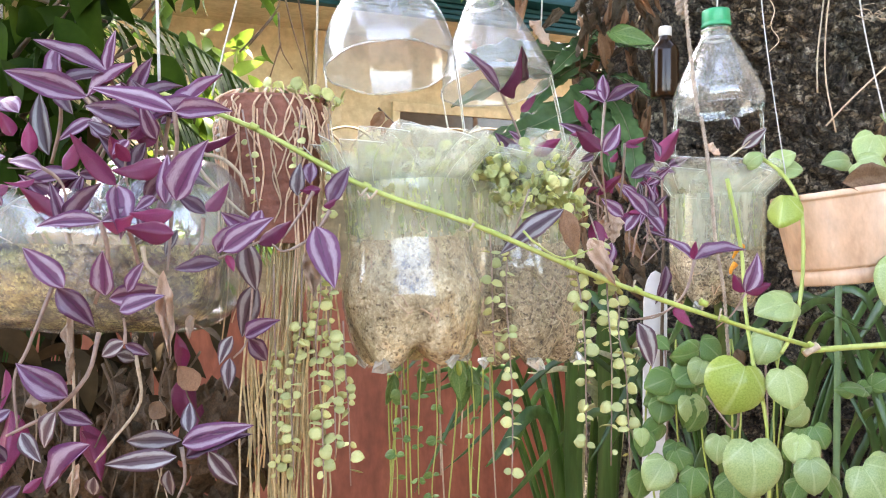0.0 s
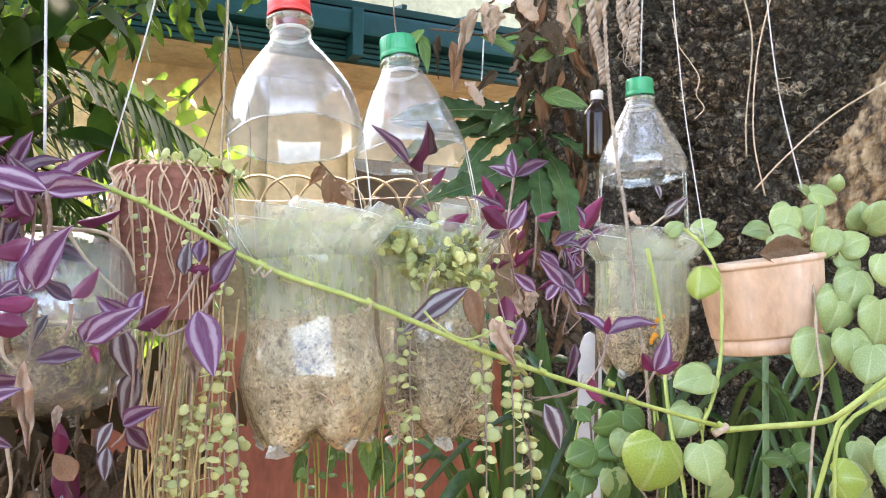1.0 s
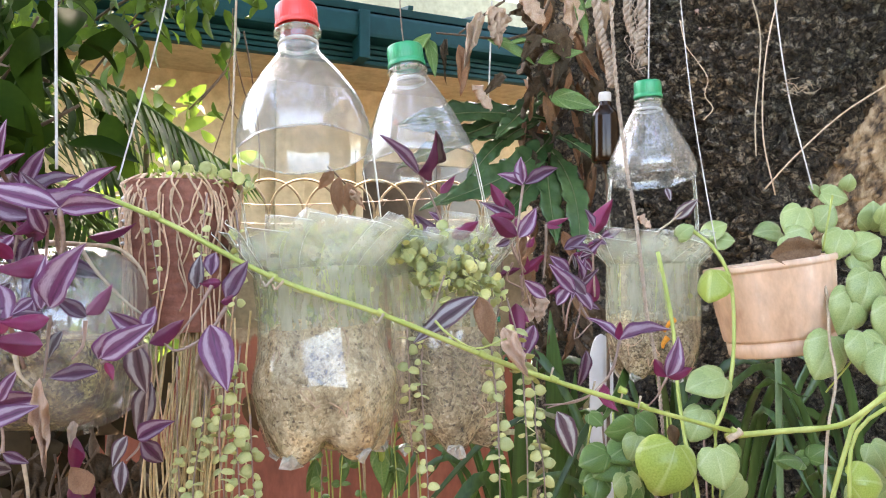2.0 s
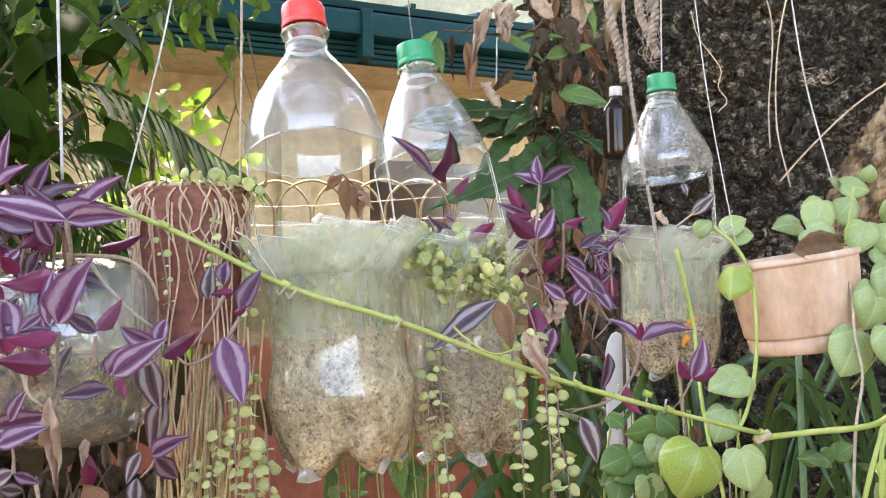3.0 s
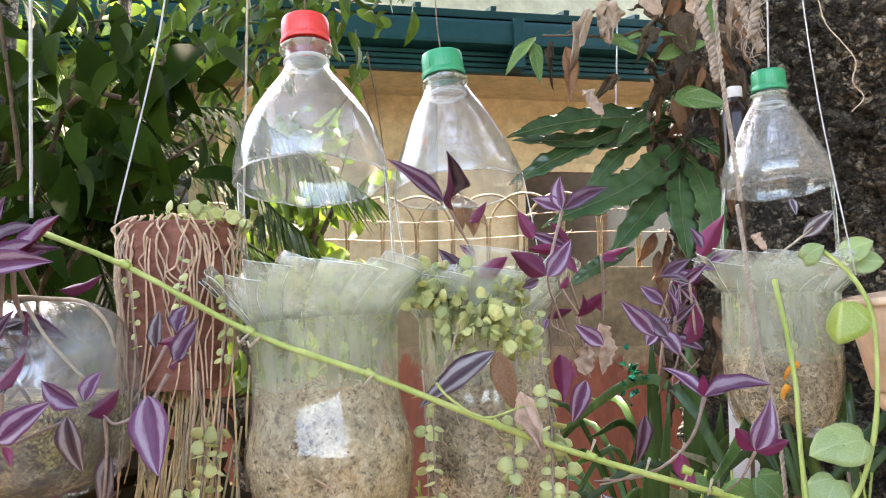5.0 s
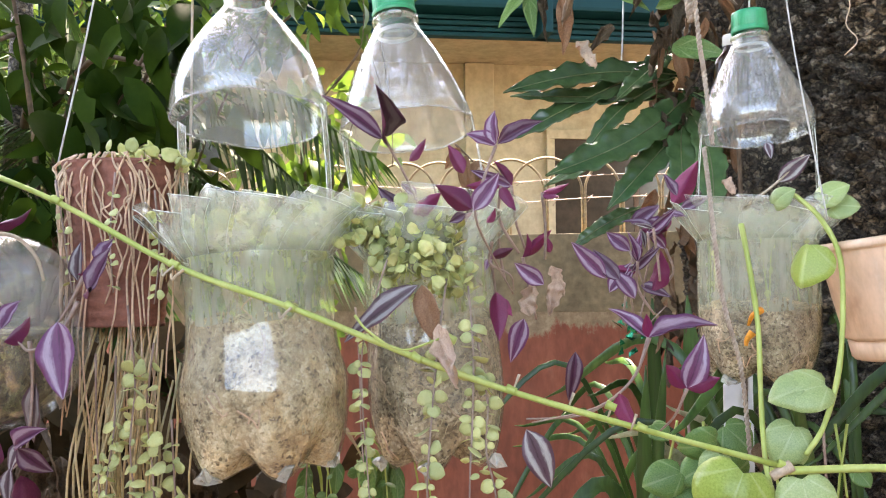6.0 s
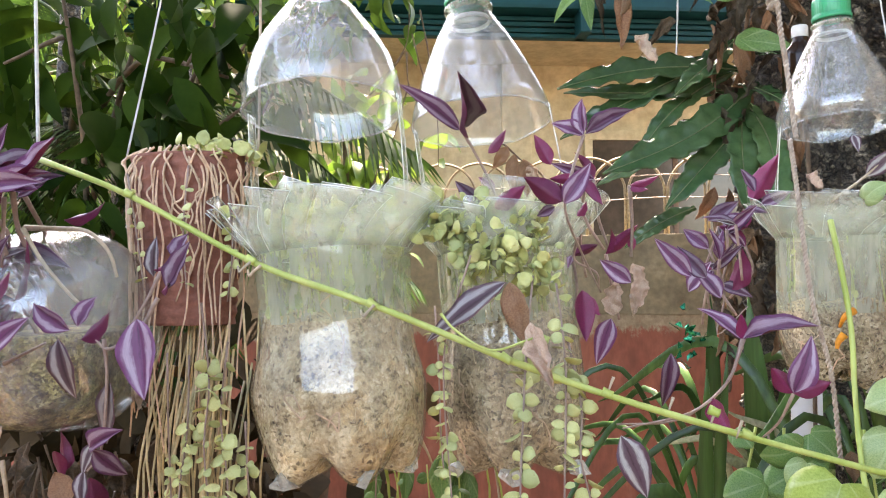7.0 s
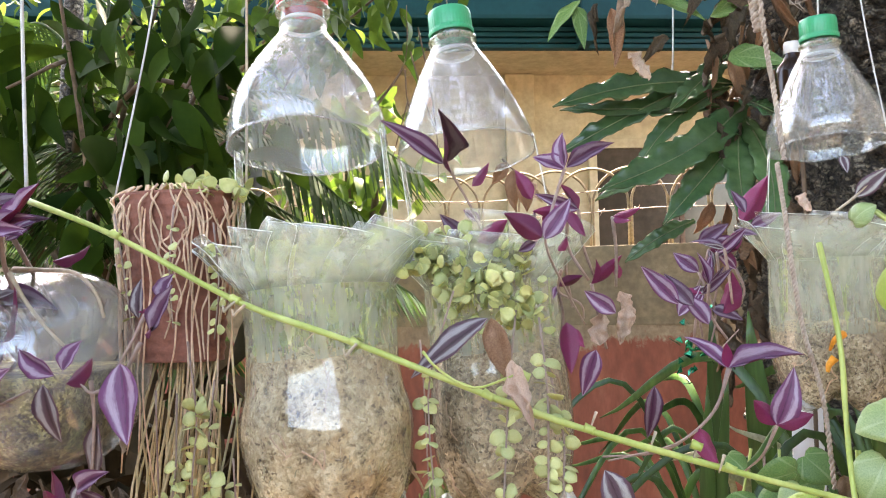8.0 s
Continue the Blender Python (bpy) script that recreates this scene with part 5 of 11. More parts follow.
def bottle_planter(name, label, top, rim, shoulder, bottom, dome, body, cap_r, cap_h, cap_mat, cap_label, soil_to, rise, flaps, turn=0.0, strips=(0.0, math.pi), feet=5, soil=SOIL, flare=0.020, seed=1, greens=40):
    """A drink bottle cut round its shoulder. The body stands from bottom to shoulder; two uncut strips carry the bottle top, which leans on its own axis from rim to top.
    rise: how much the cut stands higher on the yard side. The body's edge is slit and folded out."""
    t = thing(name, label, "planter", bottom, group="hanging bottle planters")

    def stand(foot, head):
        q = Vector((0, 0, 1)).rotation_difference((Vector(head) - Vector(foot)).normalized())
        return Matrix.Translation(foot) @ q.to_matrix().to_4x4() @ pose(0, 0, 0, 0, 0, turn)
    t.matrix_basis = stand(bottom, shoulder)
    upper_place = t.matrix_basis.inverted() @ stand(rim, top)
    H = (Vector(top) - Vector(rim)).length
    yard = radians(-90 - turn)

    def lean(ob):
        ob.data.transform(upper_place)
        return ob
    lean(cap_part(t, H - cap_h, cap_r, cap_h, cap_mat, cap_label))
    z_cut, z_neck = dome[0][1], dome[-1][1]

    # dome with its neck; eight soft flutes run up it
    def dome_shape(r, z, w):
        f = min(1.0, max(0.0, (z_neck - z) / (z_neck - z_cut)))
        flute = 0.013 * abs(math.cos(4 * w)) ** 0.6 if r > 0.02 else 0
        return r * (1 + flute), z + f * f * (0.5 * rise * math.cos(w - yard) + 0.0007 * math.sin(3 * w + 1) + 0.0005 * math.sin(7 * w))
    vs, fs = revolve(smooth_profile(dome, 38), 96, dome_shape)
    d = lean(mesh_part("dome", vs, fs, PET, t, "clear cut-off bottle top"))
    sm = d.modifiers.new("wall", "SOLIDIFY")
    sm.thickness, sm.offset = 0.0007, -1
    rz = H - cap_h - 0.006
    vs, fs = revolve([(cap_r * 0.86, rz), (cap_r * 1.12, rz + 0.001), (cap_r * 1.12, rz + 0.003), (cap_r * 0.86, rz + 0.004)], 40)
    lean(mesh_part("neck_ring", vs, fs, PETFOG, d))
    # Second ring is added: its milky white paints the bright highlight on the neck.
    vs, fs = revolve([(cap_r * 0.9, rz - 0.008), (cap_r * 0.975, rz - 0.0075), (cap_r * 0.965, rz - 0.006), (cap_r * 0.9, rz - 0.005)], 40)
    lean(mesh_part("neck_ring", vs, fs, PETEDGE, d))
    er, ez = dome[0]
    vs, fs = revolve([(er + 0.0005, ez - 0.0004), (er + 0.0005, ez + 0.0004), (er - 0.0009, ez + 0.0004), (er - 0.0009, ez - 0.0004), (er + 0.0005, ez - 0.0004)], 96, dome_shape)
    lean(mesh_part("cut_edge", vs, fs, PETRIM, d, "cut edge of the bottle top"))
    # strips left standing between dome and body
    for w in strips:
        r0, z0 = body[-1][0], body[-1][1] - 0.004
        r1, z1 = dome_shape(dome[0][0], z_cut, w)
        vs, fs = [], []
        for i in range(11):
            v = i / 10
            for k in (-1, 0, 1):
                a = w + k * 0.10
                low = Vector((r0 * math.cos(a), r0 * math.sin(a), z0))
                high = upper_place @ Vector((r1 * math.cos(a), r1 * math.sin(a), z1 + 0.004))
                vs.append(low.lerp(high, v) + Vector((math.cos(a), math.sin(a), 0)) * 0.0015 * math.sin(math.pi * v))
        for i in range(10):
            for k in (0, 1):
                fs.append((i * 3 + k, i * 3 + k + 1, i * 3 + k + 4, i * 3 + k + 3))
        s = mesh_part("strip", vs, fs, PETFLAP, t)
        s.data.materials.append(PETEDGE)
        wall_ = s.modifiers.new("wall", "SOLIDIFY")
        wall_.thickness, wall_.material_offset_rim = 0.0007, 1

    # body with its five-footed base
    def petal(r, z, w):
        k = max(0.0, 1 - z / 0.046)
        c = 0.5 + 0.5 * math.cos(feet * w)
        dent = 0.010 * noise.noise((math.cos(w) * 1.6 + seed, math.sin(w) * 1.6, z * 26)) * (r > 0.02)
        return r * (1 + dent - 0.09 * k * (1 - c)), z + 0.015 * k * (1 - c) ** 1.3 * (1 if r > 0.006 else 0.3) + 0.0006 * math.sin(9 * w)
    prof = smooth_profile(body, 46)
    full = [(0.0003, 0.014), (0.012, 0.008)] + prof
    lower = [p for p in full if p[1] <= soil_to + 0.004]
    upper = [p for p in full if p[1] >= soil_to]
    vs, fs = revolve(lower, 90, petal)
    mesh_part("body", vs, fs, PETSOIL, t, "clear bottle body packed with soil")
    vs, fs = revolve(upper, 72, petal)
    mesh_part("body_rim", vs, fs, PETFOG, t, "misted clear plastic above the soil")
    inner = [(max(r - 0.0012, 0.0002), z + 0.0012) for r, z in lower]
    rr = inner[-1][0]
    inner += [(rr * 0.9, soil_to + 0.003), (rr * 0.6, soil_to + 0.006), (0.0003, soil_to + 0.004)]

    def bumpy(r, z, w):
        pr, pz = petal(r, z, w)
        at = (r * math.cos(w), r * math.sin(w), z)
        hollow = abs(noise.noise((at[0] * 200, at[1] * 200, z * 160))) + 0.7 * abs(noise.noise((at[0] * 420, at[1] * 420, z * 400)))
        top_ = 0.008 * noise.noise((at[0] * 60, at[1] * 60, seed)) + 0.004 * noise.noise((at[0] * 190, at[1] * 190, 1))
        near_top = max(0.0, min(1.0, (z - soil_to + 0.016) / 0.016))
        return pr - 0.0013 * hollow, pz + top_ * near_top
    vs, fs = revolve(inner, 150, bumpy)
    mesh_part("soil", vs, fs, soil, t, "pale gritty potting mix seen through the plastic")
    # loose fibres pressed against the wall of the bottle
    rf = random.Random(seed * 31)
    vs, fs = [], []
    for k in range(260):
        a, z = rf.uniform(-math.pi, math.pi), rf.uniform(0.010, soil_to + 0.006)
        run, lift = rf.uniform(-0.09, 0.09), rf.gauss(0, 0.0035)
        bend_a, bend_z = rf.uniform(-0.05, 0.05), rf.gauss(0, 0.003)
        pts = []
        for i in range(5):
            u = i / 4
            aa, zz = a + run * u + bend_a * u * (1 - u) * 4, max(0.006, z + lift * u + bend_z * u * (1 - u) * 4)
            rad = min(p[0] for p in prof if abs(p[1] - zz) < 0.006)
            pr, pz = petal(rad - 0.0010, zz, aa)
            pts.append((pr * math.cos(aa), pr * math.sin(aa), pz))
        v_, f_ = tube_data(pts, rf.uniform(0.00018, 0.0004), 0.00015, 4, 6, len(vs))
        vs += v_
        fs += f_
    fib = mesh_part("fibres", vs, fs, SOILFIBRE, t, "pale coir fibres in the potting mix")
    fib["kind"] = "stuff"
    for k in range(feet):
        w = 2 * math.pi * k / feet
        rf = random.Random(k * 7 + seed)
        rc = 0.038
        vs = [(rc * math.cos(w), rc * math.sin(w), 0.012)]
        for i in range(11):
            a = 2 * math.pi * i / 11
            vs.append((rc * math.cos(w) + 0.0056 * math.cos(a) * rf.uniform(0.4, 1.5), rc * math.sin(w) + 0.0056 * math.sin(a) * rf.uniform(0.4, 1.5), rf.uniform(0.003, 0.013)))
        vs.append((rc * math.cos(w), rc * math.sin(w), 0.002))
        fs = [(0, 1 + i, 1 + (i + 1) % 11) for i in range(11)] + [(12, 1 + (i + 1) % 11, 1 + i) for i in range(11)]
        mesh_part("foot", vs, fs, PETFOOT, t, "crumpled clear plastic foot", True)
    for k in range(5):
        rf = random.Random(k * 5 + seed * 9)
        a, z = rf.uniform(-2.6, -0.5), rf.uniform(0.02, soil_to)
        pts = []
        for i in range(6):
            r = min(p[0] for p in prof if abs(p[1] - z) < 0.006) - 0.0006 if 0.012 < z < body[-1][1] else 0.03
            pts.append((r * math.cos(a - radians(turn)), r * math.sin(a - radians(turn)), z))
            a += rf.uniform(-0.12, 0.22)
            z += rf.uniform(-0.012, 0.010)
        v_, f_ = tube_data(pts, 0.0006, 0.0004, 5, 16)
        mesh_part("root", v_, f_, TANROOT, t)
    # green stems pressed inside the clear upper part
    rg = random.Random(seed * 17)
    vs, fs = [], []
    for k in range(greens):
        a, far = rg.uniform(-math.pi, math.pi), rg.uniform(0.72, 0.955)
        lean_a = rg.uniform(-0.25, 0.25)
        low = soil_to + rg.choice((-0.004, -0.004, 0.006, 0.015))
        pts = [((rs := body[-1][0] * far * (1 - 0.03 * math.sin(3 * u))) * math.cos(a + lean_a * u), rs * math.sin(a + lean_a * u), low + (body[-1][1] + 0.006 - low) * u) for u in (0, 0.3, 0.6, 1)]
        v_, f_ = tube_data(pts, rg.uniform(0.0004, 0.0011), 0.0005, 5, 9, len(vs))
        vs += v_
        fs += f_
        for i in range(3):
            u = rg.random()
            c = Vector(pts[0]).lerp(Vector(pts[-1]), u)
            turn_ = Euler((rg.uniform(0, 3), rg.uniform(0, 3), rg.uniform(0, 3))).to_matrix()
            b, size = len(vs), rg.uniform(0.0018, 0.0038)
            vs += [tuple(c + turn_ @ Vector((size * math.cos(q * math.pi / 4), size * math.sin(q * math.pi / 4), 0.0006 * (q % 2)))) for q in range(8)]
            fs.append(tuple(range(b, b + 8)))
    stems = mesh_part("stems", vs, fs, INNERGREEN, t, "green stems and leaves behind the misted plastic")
    stems["kind"] = "stuff"
    # slit edge folded outwards: broad plates lying over one another like a ruff
    rnd = random.Random(seed)
    r0, z0 = body[-1]
    for k in range(flaps):
        w = 2 * math.pi * (k + rnd.uniform(-0.15, 0.15)) / flaps
        half = math.pi / flaps * rnd.uniform(1.6, 2.1)
        out_, skew = flare * rnd.uniform(0.8, 1.15), rnd.uniform(0.2, 0.45)
        up, droop = rnd.uniform(0.028, 0.038), rnd.uniform(0.0, 0.006)
        lap = rnd.uniform(0.0020, 0.0045)
        square = rnd.random() < 0.55
        vs, fs = [], []
        for i in range(8):
            v = i / 7
            taper = 1 - (0.0 if square else 0.45) * v ** 3
            for j in (-1, -0.5, 0, 0.5, 1):
                a = w + half * j * taper + skew * v
                rad = r0 + out_ * v ** 0.9 + lap * j * min(1, 2.5 * v) + 0.0015 * math.cos(j * 1.5) * v
                vs.append((rad * math.cos(a), rad * math.sin(a), z0 - 0.003 + up * v ** 0.85 - droop * v ** 3 - 0.004 * j * v))
        for i in range(7):
            for j in range(4):
                fs.append((i * 5 + j, i * 5 + j + 1, i * 5 + j + 6, i * 5 + j + 5))
        f = mesh_part("flap", vs, fs, PETFLAP, t)
        f.data.materials.append(PETEDGE)
        wall_ = f.modifiers.new("wall", "SOLIDIFY")
        wall_.thickness, wall_.material_offset_rim = 0.0006, 1
    return t


bottle_planter("bottle_planter", "clear drink bottle planter with a red cap, full of soil", (-0.0460, 0.5468, 1.766), (-0.0360, 0.5314, 1.6573), (-0.0243, 0.5184, 1.575), (-0.0151, 0.5120, 1.4455),
               [(0.0468, 0.0), (0.0468, 0.009), (0.0450, 0.020), (0.0400, 0.036), (0.0292, 0.054), (0.0190, 0.068), (0.0143, 0.077), (0.0135, 0.092)],
               [(0.034, 0.003), (0.0410, 0.009), (0.0460, 0.025), (0.0480, 0.041), (0.0488, 0.051), (0.0474, 0.061), (0.0444, 0.072), (0.0428, 0.087), (0.0429, 0.104), (0.0440, 0.120), (0.0442, 0.130)],
               0.0152, 0.0175, REDCAP, "red ribbed screw cap", 0.087, 0.003, 21, turn=20, strips=(-0.3, 2.8), seed=1)
bottle_planter("bottle_planter", "clear drink bottle planter with a green cap behind a vine", (0.034, 0.606, 1.757), (0.0465, 0.597, 1.6585), (0.063, 0.584, 1.575), (0.0715, 0.581, 1.437),
               [(0.0447, 0.0), (0.0436, 0.0075), (0.0395, 0.0205), (0.0338, 0.0355), (0.0262, 0.0525), (0.0178, 0.0685), (0.0140, 0.0765), (0.0134, 0.0835)],
               [(0.030, 0.003), (0.0375, 0.010), (0.0425, 0.030), (0.0434, 0.055), (0.0425, 0.080), (0.0410, 0.096), (0.0422, 0.116), (0.0425, 0.132), (0.0425, 0.140)],
               0.0145, 0.0175, GREENCAP, "green ribbed screw cap", 0.094, 0.005, 17, turn=-15, strips=(0.3, 3.4), soil=GREYSOIL, flare=0.019, seed=2, greens=24)
bottle_planter("bottle_planter", "clear drink bottle planter with a green cap beside the trunk", (0.299, 0.799, 1.7865), (0.3035, 0.801, 1.6795), (0.301, 0.795, 1.59), (0.301, 0.795, 1.466),
               [(0.0455, 0.0), (0.0470, 0.006), (0.0465, 0.014), (0.0425, 0.026), (0.034, 0.044), (0.0245, 0.063), (0.0165, 0.078), (0.0136, 0.0865), (0.0132, 0.0885)],
               [(0.034, 0.003), (0.0415, 0.010), (0.0475, 0.028), (0.0490, 0.05), (0.0488, 0.075), (0.0485, 0.095), (0.0485, 0.112), (0.0485, 0.125)],
               0.0145, 0.0185, GREENCAP, "green ribbed screw cap", 0.064, 0.009, 15, turn=5, strips=(-0.12, 3.1), soil=GREYSOIL, flare=0.022, seed=3, greens=7)


# ---- bottle lying on its side ----
lying = thing("bottle_planter", "large clear bottle lying on its side, half full of soil", "planter", (-0.25, 0.47, 1.47), group="hanging bottle planters")
lying.matrix_basis = pose(-0.126, 0.475, 1.530, 0, -90, 0)
prof = smooth_profile([(0.0006, 0.004), (0.022, 0.001), (0.040, 0.006), (0.052, 0.020), (0.0565, 0.045), (0.056, 0.10), (0.0545, 0.15), (0.057, 0.2), (0.05, 0.26), (0.03, 0.31), (0.016, 0.335)], 60)
dent = lambda r, z, w: (r * (1 + 0.03 * noise.noise((math.cos(w) * 2, math.sin(w) * 2, z * 22)) + 0.02 * noise.noise((math.cos(w) * 5, math.sin(w) * 5, z * 60)) + 0.012 * math.cos(5 * w) * (1 if z < 0.05 else 0)), z)
vs, fs = revolve(prof, 72, dent)
# the window that was cut for the plants
def keep(f):
    m = [sum(vs[i][k] for i in f) / len(f) for k in range(3)]
    return not (m[0] > 0.030 and 0.075 < m[2] < 0.26)
fs_kept = [f for f in fs if keep(f)]
jar = mesh_part("jar", vs, fs_kept, PETJAR, lying, "dented clear plastic with reflections")
jar.modifiers.new("wall", "SOLIDIFY").thickness = 0.0007
sv, sf = [], []
for i in range(40):
    z = 0.012 + 0.29 * i / 39
    r = min(p[0] for p in prof if abs(p[1] - z) < 0.012) - 0.0015
    for k in range(24):
        w = math.pi * (0.5 + k / 23)
        x, y = r * math.cos(w), r * math.sin(w)
        sv.append((min(x, 0.0) - 0.0, y, z))
for i in range(39):
    for k in range(23):
        sf.append((i * 24 + k, i * 24 + k + 1, (i + 1) * 24 + k + 1, (i + 1) * 24 + k))
    sf.append((i * 24 + 23, i * 24, (i + 1) * 24, (i + 1) * 24 + 23))
sf.append(tuple(range(24))[::-1])
mesh_part("soil", sv, sf, DAMPSOIL, lying, "dark damp potting mix")

# ---- brown ribbed pot with roots ----
POT_X, POT_Y, POT_TOP = -0.117, 0.517, 1.632
brown_pot = thing("ribbed_pot", "brown ribbed plastic pot overgrown with tan roots", "planter", (POT_X, POT_Y, 1.532))
rings = [(0.0300 + 0.0064 * (i / 56) ** 0.8 + 0.0006 * math.cos(2 * math.pi * i / 4), 0.100 * i / 56) for i in range(57)]
vs, fs = revolve([(0.0004, 0.0), (0.027, 0.0)] + rings + [(0.0345, 0.099), (0.034, 0.090), (0.0004, 0.090)], 56)
vs = [(x, y * 0.62, z) for x, y, z in vs]
mesh_part("pot", vs, fs, COIR, brown_pot, "brown ribbed pot wall")
dice = random.Random(21)
for k in range(7):
    a = -2.75 + 0.04 * (k % 2)
    z = 0.088 - 0.005 * k
    r = 0.0378
    tube("label_mark", [(POT_X + r * math.cos(a - 0.1), POT_Y + 0.64 * r * math.sin(a - 0.1), 1.532 + z), (POT_X + r * math.cos(a + 0.1), POT_Y + 0.64 * r * math.sin(a + 0.1), 1.532 + z)], 0.0013, 0.0013, WIRE, brown_pot, sides=4, n=3)
for k in range(46):
    a = dice.uniform(-3.2, 0.2)
    pts, z = [], POT_TOP + 0.004
    long_ = dice.choice((0.05, 0.09, 0.14, 0.2))
    steps = 7
    for i in range(steps):
        r = (0.028 if i == 0 else max(0.033, 0.0382 - 0.0065 * (POT_TOP - z) / 0.1) + dice.uniform(0, 0.003))
        pts.append((POT_X + r * math.cos(a), POT_Y + 0.64 * r * math.sin(a), z))
        a += dice.uniform(-0.17, 0.17)
        z -= long_ / steps * dice.uniform(0.6, 1.3)
    tube("root", pts, 0.00075, 0.0005, TANROOT, brown_pot, sides=5, knots=0.15, seed=k)

# curtain of stems hanging below the brown pot
curtain = thing("trailing_stems", "curtain of straw coloured stems hanging from the ribbed pot", "hanging plant", (-0.10, 0.49, 1.55))
runs = []
for k in range(60):
    x = dice.gauss(-0.103, 0.015)
    y = 0.505 + dice.uniform(-0.018, 0.018)
    z0 = 1.535 - dice.random() * 0.05
    z1 = dice.choice((1.38, 1.34, 1.30, 1.28, 1.26))
    mid = [(x + dice.uniform(-0.004, 0.004), y + dice.uniform(-0.003, 0.003), z0 + (z1 - z0) * i / 5) for i in range(6)]
    mid[0] = (x, POT_Y, z0 + 0.012)
    tube("stem", mid, 0.00075, 0.0006, STRAWROOT, curtain, sides=5, n=16)


# ---- button-leaf trailing plants ----
def button_string(plant, line, pairs, size, seed, start=0.15, mat=PINKSTEM, kind="U"):
    stem(plant, line, 0.0006, 0.0004, mat)
    rnd = random.Random(seed)
    path = spline(line, 60)
    for k in range(pairs):
        u = start + (1 - start) * (k + rnd.uniform(0.1, 0.6)) / pairs
        p = path[min(int(u * 59), 59)]
        w = rnd.uniform(-0.5, 0.5) + (0.9 if k % 2 else 0.1)
        for sgn in (-1, 1):
            if rnd.random() < 0.2:
                continue
            d = Vector((math.cos(w) * sgn, -0.35 * math.sin(w) * sgn - 0.15, rnd.uniform(-0.55, 0.1))).normalized()
            s = size * rnd.uniform(0.55, 1.3)
            leaf(plant, kind, p + d * 0.001, p + d * s, roll=rnd.uniform(-65, 65), facing=(rnd.uniform(-1.1, 1.1), -0.6, rnd.uniform(-0.2, 1.5)))


def button_heap(plant, centres, count, size, seed):
    """Joined heap of small round leaves where they are too many to count."""
    rnd = np.random.RandomState(seed)
    src = BUTTON_LEAVES[1]
    co = np.empty(len(src.vertices) * 3)
    src.vertices.foreach_get("co", co)
    co = co.reshape(-1, 3)
    faces = [tuple(p.vertices) for p in src.polygons]
    vs, fs = [], []
    o = np.array(origin(plant))
    for i in range(count):
        cx, cy, cz, sx, sy, sz = centres[rnd.randint(len(centres))]
        c = np.array((cx, cy, cz)) + rnd.uniform(-1, 1, 3) * np.array((sx, sy, sz)) - o
        e = Euler(rnd.uniform((-0.5, -1.1, -3.1), (1.9, 1.1, 3.1))).to_matrix()
        s = size * rnd.uniform(0.6, 1.15)
        b = len(vs)
        vs += [tuple(v) for v in (co * s) @ np.array(e).T + c]
        fs += [tuple(b + q for q in f) for f in faces]
    ob = mesh_part("leaves", vs, fs, BUTTONJ, plant, "dense heap of pale green button leaves")
    ob["kind"] = "stuff"


wandering_left = thing("wandering_jew_plant", "purple and silver striped trailing plant in the lying bottle", "plant", (-0.200, 0.440, 1.560), group="striped trailing plants")
leaf(wandering_left, "P", (-0.186, 0.440, 1.616), (-0.173, 0.440, 1.640), 0.0098, 12)
leaf(wandering_left, "P", (-0.186, 0.440, 1.614), (-0.208, 0.451, 1.628), 0.0110, 4)
leaf(wandering_left, "P", (-0.177, 0.430, 1.612), (-0.155, 0.438, 1.629), 0.0096, -5)
leaf(wandering_left, "P", (-0.184, 0.430, 1.609), (-0.197, 0.424, 1.611), 0.0096, 8)
leaf(wandering_left, "P", (-0.164, 0.420, 1.590), (-0.171, 0.411, 1.610), 0.0117, -9)
leaf(wandering_left, "P", (-0.168, 0.440, 1.602), (-0.153, 0.446, 1.615), 0.0098, 6)
leaf(wandering_left, "M", (-0.164, 0.420, 1.588), (-0.181, 0.427, 1.596), 0.0094, 1)
leaf(wandering_left, "P", (-0.170, 0.420, 1.588), (-0.177, 0.421, 1.571), 0.0106, 8)
leaf(wandering_left, "M", (-0.156, 0.460, 1.591), (-0.124, 0.463, 1.595), 0.0087, -11)
leaf(wandering_left, "M", (-0.171, 0.400, 1.575), (-0.178, 0.390, 1.585), 0.0101, -3)
leaf(wandering_left, "M", (-0.154, 0.400, 1.575), (-0.180, 0.409, 1.566), 0.0134, -2)
leaf(wandering_left, "P", (-0.131, 0.350, 1.551), (-0.116, 0.340, 1.581), 0.0148, 9)
leaf(wandering_left, "P", (-0.139, 0.360, 1.550), (-0.140, 0.364, 1.577), 0.0101, 14)
leaf(wandering_left, "M", (-0.135, 0.360, 1.546), (-0.155, 0.353, 1.541), 0.0091, -3)
leaf(wandering_left, "M", (-0.127, 0.335, 1.535), (-0.149, 0.333, 1.537), 0.0129, -6)
leaf(wandering_left, "P", (-0.122, 0.370, 1.546), (-0.136, 0.370, 1.555), 0.0094, 3)
leaf(wandering_left, "M", (-0.122, 0.370, 1.547), (-0.113, 0.382, 1.560), 0.0087, -2)
leaf(wandering_left, "P", (-0.111, 0.360, 1.527), (-0.086, 0.354, 1.545), 0.0138, 6)
leaf(wandering_left, "P", (-0.116, 0.370, 1.526), (-0.105, 0.361, 1.542), 0.0079, 0)
leaf(wandering_left, "P", (-0.112, 0.360, 1.521), (-0.135, 0.366, 1.517), 0.0085, 5)
leaf(wandering_left, "M", (-0.109, 0.360, 1.525), (-0.105, 0.363, 1.517), 0.0069, 10)
leaf(wandering_left, "P", (-0.102, 0.400, 1.536), (-0.123, 0.396, 1.548), 0.0094, -13)
